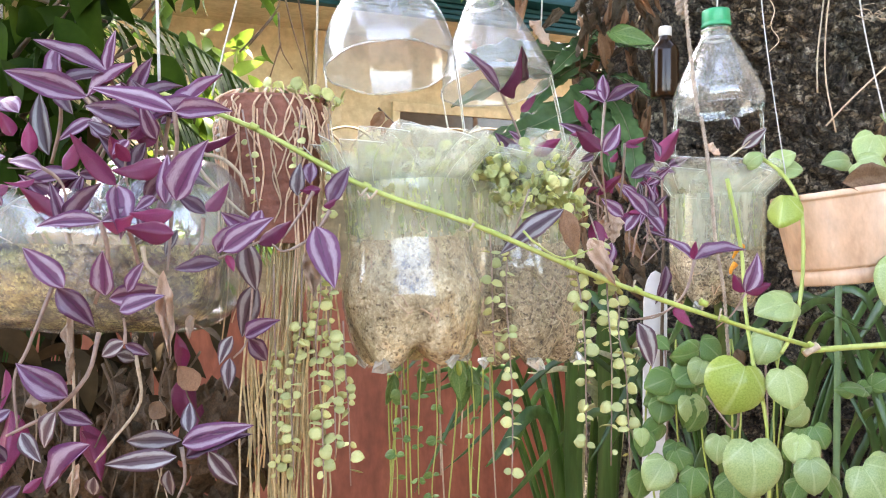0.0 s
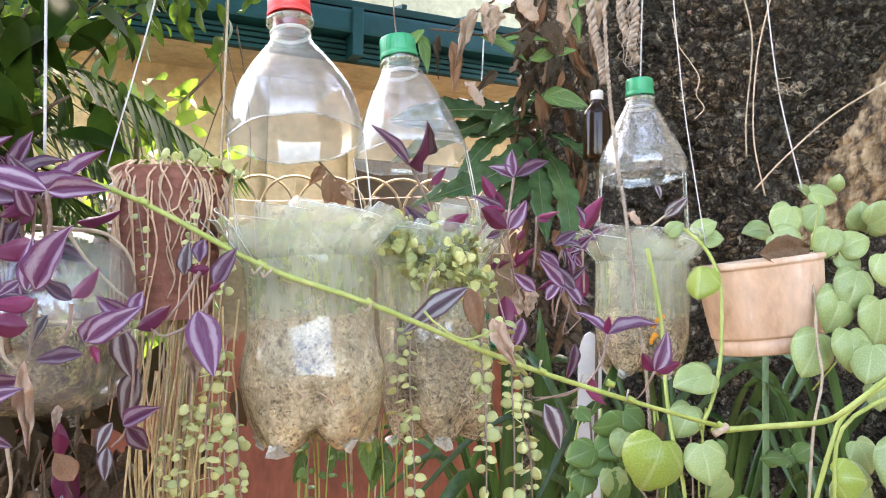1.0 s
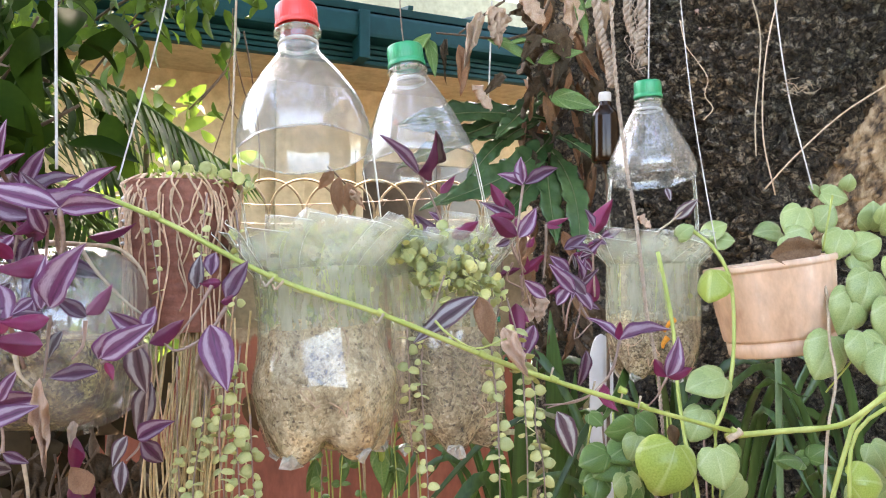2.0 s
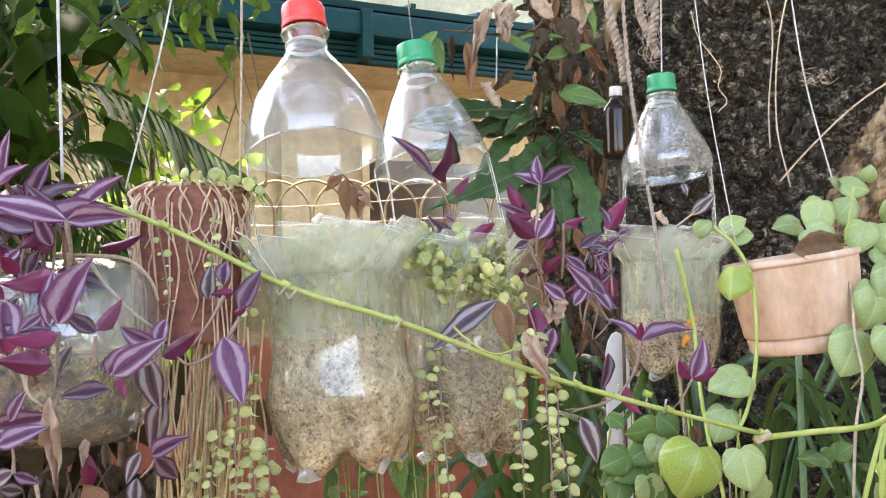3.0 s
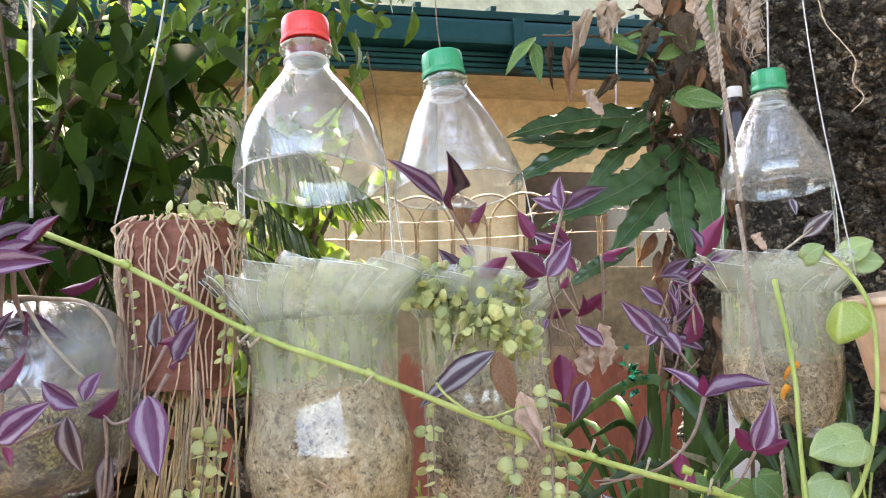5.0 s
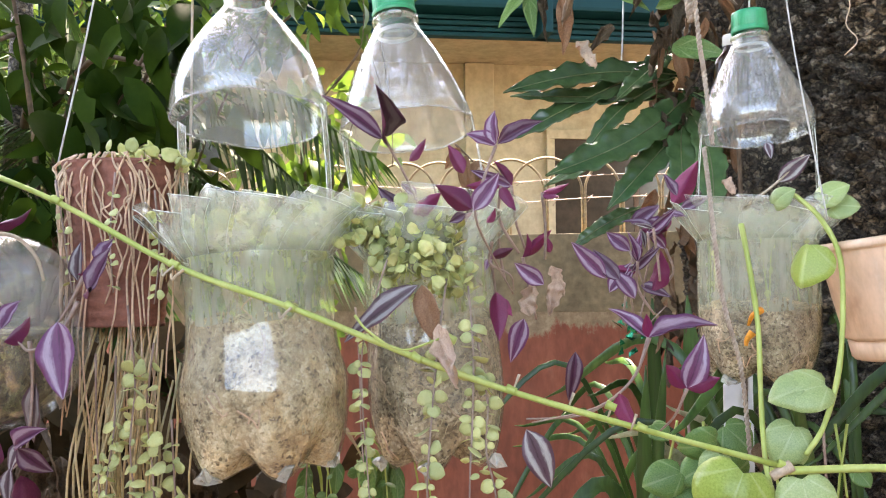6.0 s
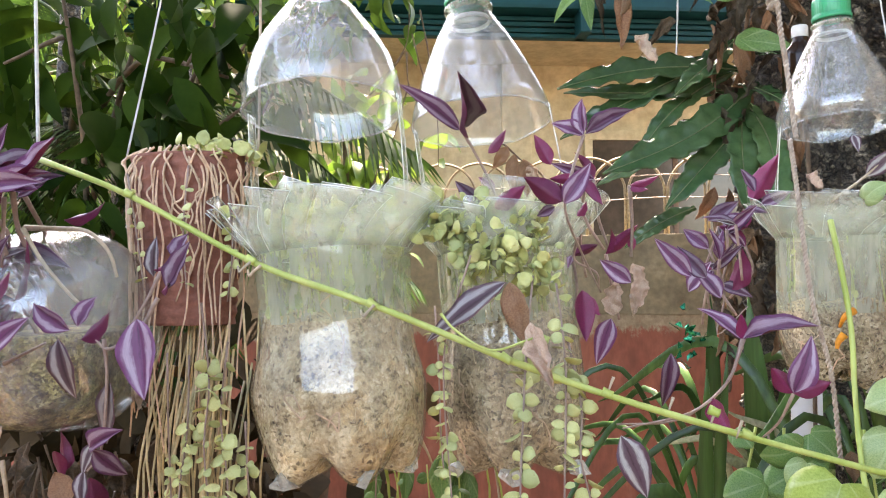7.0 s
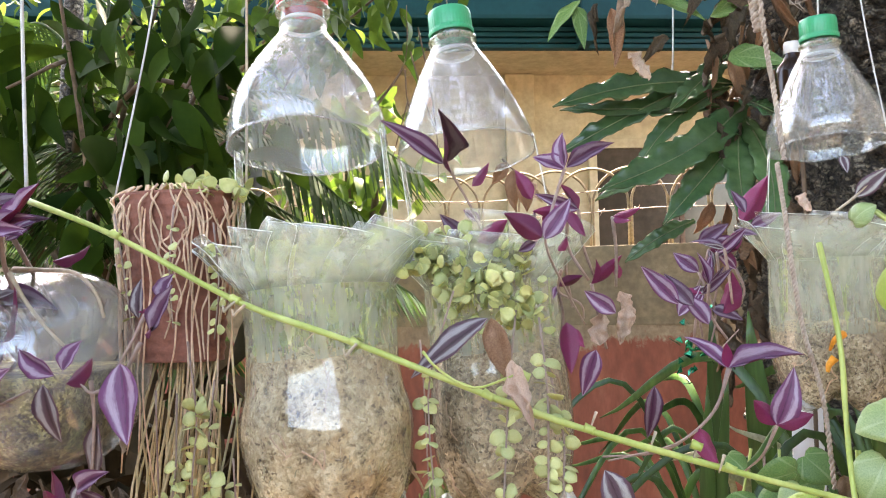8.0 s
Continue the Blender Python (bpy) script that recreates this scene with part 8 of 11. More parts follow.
leaf(dead_below, "W", (-0.243, 0.800, 1.234), (-0.216, 0.800, 1.178), 0.0253, 3)
leaf(dead_below, "W", (-0.243, 0.713, 1.252), (-0.232, 0.700, 1.187), 0.0293, -4)
leaf(dead_below, "W", (-0.304, 0.795, 1.334), (-0.323, 0.804, 1.260), 0.0333, -60)
leaf(dead_below, "W", (-0.508, 0.763, 1.303), (-0.521, 0.769, 1.243), 0.0272, 5)
leaf(dead_below, "W", (-0.212, 0.594, 1.311), (-0.188, 0.581, 1.271), 0.0182, -23)
leaf(dead_below, "W", (-0.495, 0.729, 1.280), (-0.520, 0.722, 1.217), 0.0282, -2)
leaf(dead_below, "W", (-0.347, 0.718, 1.329), (-0.319, 0.723, 1.283), 0.0208, 43)
leaf(dead_below, "W", (-0.200, 0.653, 1.317), (-0.173, 0.652, 1.251), 0.0299, 22)
leaf(dead_below, "W", (-0.432, 0.697, 1.280), (-0.449, 0.707, 1.215), 0.0294, 28)
leaf(dead_below, "W", (-0.428, 0.662, 1.324), (-0.436, 0.652, 1.261), 0.0285, -4)
leaf(dead_below, "W", (-0.313, 0.620, 1.417), (-0.330, 0.633, 1.341), 0.0340, 23)
leaf(dead_below, "W", (-0.410, 0.635, 1.352), (-0.426, 0.638, 1.292), 0.0268, -46)
leaf(dead_below, "W", (-0.239, 0.705, 1.270), (-0.221, 0.690, 1.196), 0.0333, 4)
leaf(dead_below, "W", (-0.317, 0.747, 1.290), (-0.319, 0.754, 1.245), 0.0201, 9)
leaf(dead_below, "W", (-0.425, 0.704, 1.262), (-0.433, 0.709, 1.191), 0.0319, -9)
leaf(dead_below, "W", (-0.340, 0.583, 1.388), (-0.342, 0.568, 1.324), 0.0287, -43)
leaf(dead_below, "W", (-0.347, 0.717, 1.269), (-0.322, 0.732, 1.194), 0.0337, -39)
leaf(dead_below, "W", (-0.386, 0.757, 1.264), (-0.366, 0.742, 1.195), 0.0312, -13)
leaf(dead_below, "W", (-0.294, 0.659, 1.346), (-0.318, 0.661, 1.286), 0.0268, 42)
leaf(dead_below, "W", (-0.312, 0.780, 1.405), (-0.330, 0.778, 1.355), 0.0224, 47)
leaf(dead_below, "W", (-0.165, 0.754, 1.337), (-0.147, 0.741, 1.277), 0.0268, 10)
leaf(dead_below, "W", (-0.179, 0.727, 1.268), (-0.177, 0.735, 1.195), 0.0331, 43)
leaf(dead_below, "W", (-0.332, 0.585, 1.377), (-0.332, 0.600, 1.297), 0.0359, 42)
leaf(dead_below, "W", (-0.209, 0.716, 1.408), (-0.188, 0.735, 1.342), 0.0296, 28)
leaf(dead_below, "W", (-0.220, 0.772, 1.341), (-0.228, 0.773, 1.277), 0.0290, -21)
leaf(dead_below, "W", (-0.159, 0.590, 1.356), (-0.145, 0.583, 1.309), 0.0211, -1)
leaf(dead_below, "W", (-0.298, 0.581, 1.391), (-0.314, 0.571, 1.328), 0.0284, 52)
leaf(dead_below, "W", (-0.138, 0.612, 1.429), (-0.145, 0.595, 1.362), 0.0301, -27)
leaf(dead_below, "W", (-0.367, 0.709, 1.325), (-0.342, 0.725, 1.279), 0.0205, -48)
leaf(dead_below, "W", (-0.197, 0.719, 1.288), (-0.179, 0.731, 1.223), 0.0294, -30)
leaf(dead_below, "W", (-0.199, 0.730, 1.256), (-0.185, 0.730, 1.204), 0.0235, 21)
leaf(dead_below, "W", (-0.418, 0.737, 1.265), (-0.408, 0.752, 1.212), 0.0240, 40)
leaf(dead_below, "W", (-0.294, 0.634, 1.377), (-0.315, 0.622, 1.328), 0.0222, 53)
leaf(dead_below, "W", (-0.188, 0.678, 1.353), (-0.162, 0.681, 1.290), 0.0282, -42)
leaf(dead_below, "W", (-0.401, 0.740, 1.363), (-0.427, 0.728, 1.301), 0.0279, 58)
leaf(dead_below, "W", (-0.458, 0.708, 1.391), (-0.430, 0.716, 1.312), 0.0358, 32)
leaf(dead_below, "W", (-0.191, 0.687, 1.414), (-0.167, 0.689, 1.338), 0.0342, 37)
leaf(dead_below, "W", (-0.445, 0.735, 1.371), (-0.448, 0.751, 1.322), 0.0219, -24)
leaf(dead_below, "W", (-0.176, 0.623, 1.337), (-0.170, 0.606, 1.268), 0.0312, 43)
leaf(dead_below, "W", (-0.221, 0.738, 1.317), (-0.219, 0.753, 1.277), 0.0181, 21)
leaf(dead_below, "W", (-0.350, 0.651, 1.425), (-0.341, 0.647, 1.350), 0.0336, 26)
leaf(dead_below, "W", (-0.236, 0.770, 1.381), (-0.228, 0.763, 1.309), 0.0323, 3)
leaf(dead_below, "W", (-0.171, 0.787, 1.336), (-0.145, 0.790, 1.261), 0.0337, -20)
leaf(dead_below, "W", (-0.484, 0.739, 1.309), (-0.513, 0.727, 1.256), 0.0239, 7)
leaf(dead_below, "W", (-0.245, 0.759, 1.398), (-0.236, 0.763, 1.341), 0.0256, -18)
leaf(dead_below, "W", (-0.435, 0.759, 1.303), (-0.418, 0.751, 1.244), 0.0266, 38)
leaf(dead_below, "W", (-0.300, 0.703, 1.304), (-0.322, 0.683, 1.250), 0.0245, 0)
leaf(dead_below, "W", (-0.502, 0.795, 1.257), (-0.508, 0.814, 1.211), 0.0207, 59)
leaf(dead_below, "W", (-0.404, 0.593, 1.419), (-0.418, 0.597, 1.359), 0.0270, 34)
leaf(dead_below, "W", (-0.455, 0.742, 1.385), (-0.453, 0.736, 1.308), 0.0346, 30)
leaf(dead_below, "W", (-0.394, 0.690, 1.263), (-0.370, 0.686, 1.198), 0.0295, -33)
leaf(dead_below, "W", (-0.325, 0.604, 1.306), (-0.307, 0.621, 1.237), 0.0312, 26)
leaf(dead_below, "W", (-0.197, 0.704, 1.413), (-0.170, 0.709, 1.357), 0.0254, -32)
leaf(dead_below, "W", (-0.492, 0.736, 1.413), (-0.510, 0.746, 1.363), 0.0224, 22)
leaf(dead_below, "W", (-0.382, 0.690, 1.280), (-0.383, 0.707, 1.201), 0.0357, 38)
leaf(dead_below, "W", (-0.423, 0.761, 1.279), (-0.453, 0.776, 1.228), 0.0231, -29)
leaf(dead_below, "W", (-0.433, 0.711, 1.306), (-0.410, 0.699, 1.248), 0.0262, 53)
leaf(dead_below, "W", (-0.254, 0.750, 1.408), (-0.232, 0.770, 1.350), 0.0259, -22)
leaf(dead_below, "W", (-0.226, 0.613, 1.317), (-0.201, 0.599, 1.240), 0.0344, 34)
leaf(dead_below, "W", (-0.355, 0.682, 1.304), (-0.365, 0.699, 1.248), 0.0251, 31)
leaf(dead_below, "W", (-0.385, 0.777, 1.350), (-0.367, 0.785, 1.287), 0.0285, -56)
leaf(dead_below, "W", (-0.439, 0.706, 1.322), (-0.466, 0.722, 1.254), 0.0306, -52)
leaf(dead_below, "W", (-0.188, 0.687, 1.405), (-0.218, 0.676, 1.360), 0.0204, 9)
leaf(dead_below, "W", (-0.425, 0.690, 1.303), (-0.405, 0.708, 1.259), 0.0200, -51)
leaf(dead_below, "W", (-0.410, 0.793, 1.369), (-0.424, 0.780, 1.294), 0.0339, -27)
leaf(dead_below, "W", (-0.351, 0.623, 1.290), (-0.365, 0.616, 1.248), 0.0189, -55)
leaf(dead_below, "W", (-0.265, 0.701, 1.332), (-0.271, 0.694, 1.264), 0.0304, -7)
leaf(dead_below, "W", (-0.377, 0.747, 1.389), (-0.353, 0.752, 1.314), 0.0339, -30)
leaf(dead_below, "W", (-0.256, 0.636, 1.291), (-0.227, 0.649, 1.227), 0.0290, 24)
leaf(dead_below, "W", (-0.471, 0.752, 1.265), (-0.477, 0.754, 1.189), 0.0344, 27)
leaf(dead_below, "W", (-0.250, 0.649, 1.345), (-0.252, 0.655, 1.266), 0.0355, 0)
leaf(dead_below, "W", (-0.353, 0.799, 1.297), (-0.362, 0.782, 1.248), 0.0222, 7)
leaf(dead_below, "W", (-0.424, 0.762, 1.295), (-0.399, 0.773, 1.252), 0.0193, -27)
leaf(dead_below, "W", (-0.190, 0.739, 1.334), (-0.186, 0.759, 1.273), 0.0274, -52)
leaf(dead_below, "W", (-0.173, 0.695, 1.336), (-0.189, 0.682, 1.275), 0.0275, 45)
leaf(dead_below, "W", (-0.293, 0.788, 1.377), (-0.304, 0.782, 1.303), 0.0334, 50)
leaf(dead_below, "W", (-0.188, 0.614, 1.418), (-0.196, 0.621, 1.368), 0.0225, 6)
leaf(dead_below, "W", (-0.268, 0.599, 1.372), (-0.256, 0.597, 1.316), 0.0251, 1)
leaf(dead_below, "W", (-0.238, 0.694, 1.395), (-0.246, 0.695, 1.355), 0.0181, -30)
leaf(dead_below, "W", (-0.295, 0.756, 1.321), (-0.325, 0.746, 1.271), 0.0226, 15)
leaf(dead_below, "W", (-0.387, 0.640, 1.322), (-0.401, 0.638, 1.269), 0.0238, 7)
inner_plant = thing("button_leaf_plant", "pale leaves pressed inside the clear bottle top", "plant", (-0.025, 0.535, 1.570), group="button-leaf plants")
button_heap(inner_plant, [(-0.024, 0.518, 1.588, 0.032, 0.028, 0.012), (-0.022, 0.515, 1.570, 0.03, 0.028, 0.014)], 130, 0.011, 8)
hanging_dry = thing("dead_leaves", "pale dry leaves hanging from a thin branch", "dead leaves", (0.200, 1.100, 2.000))
leaf(hanging_dry, "B", (0.154, 1.100, 1.969), (0.127, 1.080, 1.871), 0.0274, 10)
leaf(hanging_dry, "B", (0.171, 1.100, 1.978), (0.172, 1.080, 1.905), 0.0354, 1)
leaf(hanging_dry, "W", (0.104, 1.100, 1.927), (0.095, 1.080, 1.867), 0.0129, 24)
leaf(hanging_dry, "R", (0.121, 1.100, 1.919), (0.133, 1.080, 1.843), 0.0242, -25)
leaf(hanging_dry, "B", (0.141, 1.100, 1.860), (0.159, 1.080, 1.814), 0.0209, -18)
leaf(hanging_dry, "B", (0.188, 1.100, 1.970), (0.160, 1.080, 1.921), 0.0322, -22)
leaf(hanging_dry, "B", (0.213, 1.100, 1.995), (0.234, 1.080, 1.938), 0.0370, -3)
leaf(hanging_dry, "W", (0.279, 1.100, 1.903), (0.253, 1.080, 1.848), 0.0242, 20)
leaf(hanging_dry, "B", (0.272, 1.100, 2.005), (0.299, 1.080, 1.931), 0.0403, -12)
leaf(hanging_dry, "W", (0.237, 1.100, 1.937), (0.208, 1.080, 1.888), 0.0290, 9)
leaf(hanging_dry, "W", (0.263, 1.100, 1.954), (0.274, 1.080, 1.889), 0.0322, 19)
leaf(hanging_dry, "W", (0.187, 1.100, 1.877), (0.151, 1.080, 1.835), 0.0193, -7)
leaf(hanging_dry, "B", (0.348, 1.100, 2.014), (0.315, 1.080, 1.914), 0.0322, 28)
stem(hanging_dry, [(0.277, 1.120, 2.047), (0.191, 1.120, 1.994), (0.121, 1.100, 1.935)], 0.003, 0.0015, DARKTWIG)
fence_dry = thing("dead_leaves", "withered brown leaves caught in front of the hoop fence", "dead leaves", (-0.068, 1.500, 1.732))
stem(fence_dry, [(-0.098, 1.500, 1.802), (-0.073, 1.495, 1.777), (-0.048, 1.490, 1.752)], 0.0022, 0.0012, DARKTWIG)
leaf(fence_dry, "R", (-0.076, 1.490, 1.780), (-0.082, 1.480, 1.704), 0.030, 20)
leaf(fence_dry, "R", (-0.060, 1.490, 1.770), (-0.048, 1.480, 1.702), 0.034, -15)
leaf(fence_dry, "B", (-0.052, 1.490, 1.758), (-0.026, 1.480, 1.717), 0.026, 30)
leaf(fence_dry, "R", (-0.088, 1.490, 1.794), (-0.113, 1.480, 1.752), 0.024, -30)
big_green = thing("green_leaves", "large soft green leaves on a thin branch", "leaves", (0.250, 1.150, 2.000))
leaf(big_green, "G", (0.285, 1.120, 2.021), (0.316, 1.080, 1.923), 0.0290, -28)
leaf(big_green, "G", (0.081, 1.120, 1.941), (0.038, 1.080, 1.887), 0.0225, 15)
leaf(big_green, "G", (0.077, 1.120, 1.933), (0.087, 1.080, 1.875), 0.0177, -2)
leaf(big_green, "G", (0.165, 1.120, 1.934), (0.233, 1.080, 1.901), 0.0193, -6)
leaf(big_green, "G", (0.310, 1.120, 1.987), (0.342, 1.080, 1.998), 0.0242, -7)
leaf(big_green, "G", (0.190, 1.120, 1.926), (0.266, 1.080, 1.930), 0.0193, -28)
leaf(big_green, "G", (0.240, 1.120, 1.901), (0.299, 1.080, 1.914), 0.0209, 15)
leaf(big_green, "G", (0.257, 1.120, 1.850), (0.318, 1.080, 1.832), 0.0274, 18)
stem(big_green, [(0.281, 1.140, 2.056), (0.228, 1.140, 1.950), (0.089, 1.120, 1.942)], 0.003, 0.0015, DARKTWIG)
bare_twigs = thing("bare_twig", "thin bare brown twigs hanging before the house wall", "twig", (-0.303, 1.600, 1.815))
stem(bare_twigs, [(-0.390, 1.600, 1.931), (-0.327, 1.600, 2.002), (-0.307, 1.600, 2.050), (-0.305, 1.600, 2.145)], 0.0018719999999999997, 0.0009359999999999999, DARKTWIG)
stem(bare_twigs, [(-0.311, 1.600, 2.014), (-0.306, 1.600, 1.943), (-0.281, 1.600, 1.897)], 0.0018719999999999997, 0.0009359999999999999, DARKTWIG)
stem(bare_twigs, [(-0.306, 1.600, 1.949), (-0.326, 1.600, 1.885), (-0.343, 1.600, 1.826)], 0.0018719999999999997, 0.0009359999999999999, DARKTWIG)
stem(bare_twigs, [(-0.282, 1.600, 2.097), (-0.264, 1.600, 2.003), (-0.248, 1.600, 1.885), (-0.246, 1.600, 1.780)], 0.0018719999999999997, 0.0009359999999999999, DARKTWIG)
stem(bare_twigs, [(-0.299, 1.600, 2.050), (-0.281, 1.600, 1.979), (-0.246, 1.600, 1.873)], 0.0018719999999999997, 0.0009359999999999999, DARKTWIG)
stem(bare_twigs, [(-0.373, 1.600, 1.943), (-0.333, 1.600, 1.990), (-0.314, 1.600, 2.016)], 0.0018719999999999997, 0.0009359999999999999, DARKTWIG)
wandering_back = thing("wandering_jew_plant", "crowded small purple striped shoots behind the vine", "plant", (0.130, 0.580, 1.560), group="striped trailing plants")
leaf(wandering_back, "D", (0.112, 0.575, 1.598), (0.100, 0.573, 1.615), 0.0066, 34)
leaf(wandering_back, "M", (0.112, 0.575, 1.598), (0.095, 0.565, 1.616), 0.0071, 17)
stem(wandering_back, [(0.112, 0.575, 1.598), (0.110, 0.583, 1.578), (0.113, 0.587, 1.558)], 0.0011, 0.0009, PINKSTEM)
leaf(wandering_back, "M", (0.125, 0.583, 1.572), (0.143, 0.575, 1.588), 0.0072, 20)
leaf(wandering_back, "M", (0.125, 0.583, 1.572), (0.132, 0.577, 1.587), 0.0048, -39)
stem(wandering_back, [(0.125, 0.583, 1.572), (0.128, 0.591, 1.552), (0.132, 0.595, 1.532)], 0.0011, 0.0009, PINKSTEM)
leaf(wandering_back, "M", (0.119, 0.578, 1.617), (0.109, 0.577, 1.635), 0.0060, -31)
leaf(wandering_back, "M", (0.119, 0.578, 1.617), (0.106, 0.577, 1.616), 0.0048, 32)
leaf(wandering_back, "P", (0.119, 0.578, 1.617), (0.093, 0.569, 1.627), 0.0087, -33)
stem(wandering_back, [(0.119, 0.578, 1.617), (0.120, 0.586, 1.597), (0.126, 0.590, 1.577)], 0.0011, 0.0009, PINKSTEM)
leaf(wandering_back, "M", (0.140, 0.558, 1.610), (0.151, 0.556, 1.605), 0.0059, -17)
leaf(wandering_back, "M", (0.140, 0.558, 1.610), (0.158, 0.557, 1.613), 0.0057, -2)
stem(wandering_back, [(0.140, 0.558, 1.610), (0.141, 0.566, 1.590), (0.140, 0.570, 1.570)], 0.0011, 0.0009, PINKSTEM)
leaf(wandering_back, "M", (0.116, 0.551, 1.614), (0.125, 0.547, 1.597), 0.0080, -14)
leaf(wandering_back, "M", (0.116, 0.551, 1.614), (0.097, 0.543, 1.614), 0.0067, -22)
stem(wandering_back, [(0.116, 0.551, 1.614), (0.114, 0.559, 1.594), (0.125, 0.563, 1.574)], 0.0011, 0.0009, PINKSTEM)
leaf(wandering_back, "P", (0.106, 0.569, 1.571), (0.104, 0.564, 1.564), 0.0046, 1)
leaf(wandering_back, "M", (0.106, 0.569, 1.571), (0.123, 0.566, 1.578), 0.0059, 35)
stem(wandering_back, [(0.106, 0.569, 1.571), (0.108, 0.577, 1.551), (0.103, 0.581, 1.531)], 0.0011, 0.0009, PINKSTEM)
leaf(wandering_back, "P", (0.211, 0.696, 1.595), (0.189, 0.694, 1.607), 0.0085, 36)
leaf(wandering_back, "D", (0.211, 0.696, 1.595), (0.197, 0.687, 1.599), 0.0042, -12)
stem(wandering_back, [(0.211, 0.696, 1.595), (0.214, 0.704, 1.575), (0.216, 0.708, 1.555)], 0.0011, 0.0009, PINKSTEM)
leaf(wandering_back, "D", (0.204, 0.747, 1.597), (0.208, 0.746, 1.581), 0.0073, -29)
leaf(wandering_back, "M", (0.204, 0.747, 1.597), (0.224, 0.739, 1.596), 0.0065, 14)
stem(wandering_back, [(0.204, 0.747, 1.597), (0.198, 0.755, 1.577), (0.191, 0.759, 1.557)], 0.0011, 0.0009, PINKSTEM)
leaf(wandering_back, "M", (0.223, 0.747, 1.610), (0.224, 0.739, 1.592), 0.0094, -1)
leaf(wandering_back, "P", (0.223, 0.747, 1.610), (0.239, 0.745, 1.606), 0.0066, -11)
stem(wandering_back, [(0.223, 0.747, 1.610), (0.221, 0.755, 1.590), (0.209, 0.759, 1.570)], 0.0011, 0.0009, PINKSTEM)
leaf(wandering_back, "P", (0.195, 0.698, 1.563), (0.189, 0.689, 1.554), 0.0054, 11)
leaf(wandering_back, "P", (0.195, 0.698, 1.563), (0.216, 0.690, 1.581), 0.0081, 27)
leaf(wandering_back, "M", (0.195, 0.698, 1.563), (0.177, 0.698, 1.565), 0.0064, -29)
stem(wandering_back, [(0.195, 0.698, 1.563), (0.190, 0.706, 1.543), (0.188, 0.710, 1.523)], 0.0011, 0.0009, PINKSTEM)
leaf(wandering_back, "P", (0.202, 0.740, 1.568), (0.214, 0.733, 1.583), 0.0056, 34)
leaf(wandering_back, "M", (0.202, 0.740, 1.568), (0.178, 0.738, 1.558), 0.0086, -2)
stem(wandering_back, [(0.202, 0.740, 1.568), (0.195, 0.748, 1.548), (0.197, 0.752, 1.528)], 0.0011, 0.0009, PINKSTEM)
leaf(wandering_back, "P", (0.209, 0.739, 1.594), (0.230, 0.730, 1.612), 0.0086, 30)
leaf(wandering_back, "M", (0.209, 0.739, 1.594), (0.222, 0.733, 1.607), 0.0047, 25)
stem(wandering_back, [(0.209, 0.739, 1.594), (0.210, 0.747, 1.574), (0.206, 0.751, 1.554)], 0.0011, 0.0009, PINKSTEM)
leaf(wandering_back, "P", (0.223, 0.747, 1.581), (0.206, 0.743, 1.599), 0.0082, -29)
leaf(wandering_back, "M", (0.223, 0.747, 1.581), (0.210, 0.743, 1.604), 0.0083, -27)
stem(wandering_back, [(0.223, 0.747, 1.581), (0.229, 0.755, 1.561), (0.212, 0.759, 1.541)], 0.0011, 0.0009, PINKSTEM)
leaf(wandering_back, "P", (0.199, 0.689, 1.570), (0.200, 0.683, 1.592), 0.0071, -15)
leaf(wandering_back, "P", (0.199, 0.689, 1.570), (0.194, 0.678, 1.592), 0.0077, 28)
stem(wandering_back, [(0.199, 0.689, 1.570), (0.199, 0.697, 1.550), (0.211, 0.701, 1.530)], 0.0011, 0.0009, PINKSTEM)
leaf(wandering_back, "P", (0.075, 0.580, 1.582), (0.052, 0.579, 1.577), 0.0073, -7)
leaf(wandering_back, "D", (0.075, 0.580, 1.582), (0.096, 0.574, 1.586), 0.0063, -25)
leaf(wandering_back, "P", (0.075, 0.580, 1.582), (0.095, 0.577, 1.595), 0.0080, 25)
stem(wandering_back, [(0.075, 0.580, 1.582), (0.078, 0.588, 1.562), (0.062, 0.592, 1.542)], 0.0011, 0.0009, PINKSTEM)
leaf(wandering_back, "P", (0.085, 0.599, 1.594), (0.091, 0.589, 1.619), 0.0081, 19)
leaf(wandering_back, "M", (0.085, 0.599, 1.594), (0.071, 0.588, 1.591), 0.0053, 12)
stem(wandering_back, [(0.085, 0.599, 1.594), (0.078, 0.607, 1.574), (0.094, 0.611, 1.554)], 0.0011, 0.0009, PINKSTEM)
leaf(wandering_back, "P", (0.078, 0.567, 1.594), (0.080, 0.559, 1.584), 0.0058, -32)
leaf(wandering_back, "M", (0.078, 0.567, 1.594), (0.105, 0.567, 1.598), 0.0086, 2)
stem(wandering_back, [(0.078, 0.567, 1.594), (0.085, 0.575, 1.574), (0.086, 0.579, 1.554)], 0.0011, 0.0009, PINKSTEM)
main_vine = thing("vine_stem", "long yellow-green knotted vine stem crossing the planters", "vine", (-0.050, 0.467, 1.567))
stem(main_vine, [(-0.185, 0.470, 1.628), (-0.117, 0.463, 1.603), (-0.047, 0.466, 1.567), (0.019, 0.465, 1.545), (0.083, 0.475, 1.519), (0.130, 0.483, 1.502), (0.194, 0.500, 1.482), (0.264, 0.518, 1.462)], 0.0017, 0.0016, VINE)
stem(main_vine, [(0.258, 0.519, 1.459), (0.298, 0.520, 1.462), (0.333, 0.510, 1.467), (0.346, 0.500, 1.478), (0.385, 0.500, 1.506)], 0.0022, 0.002, VINE)
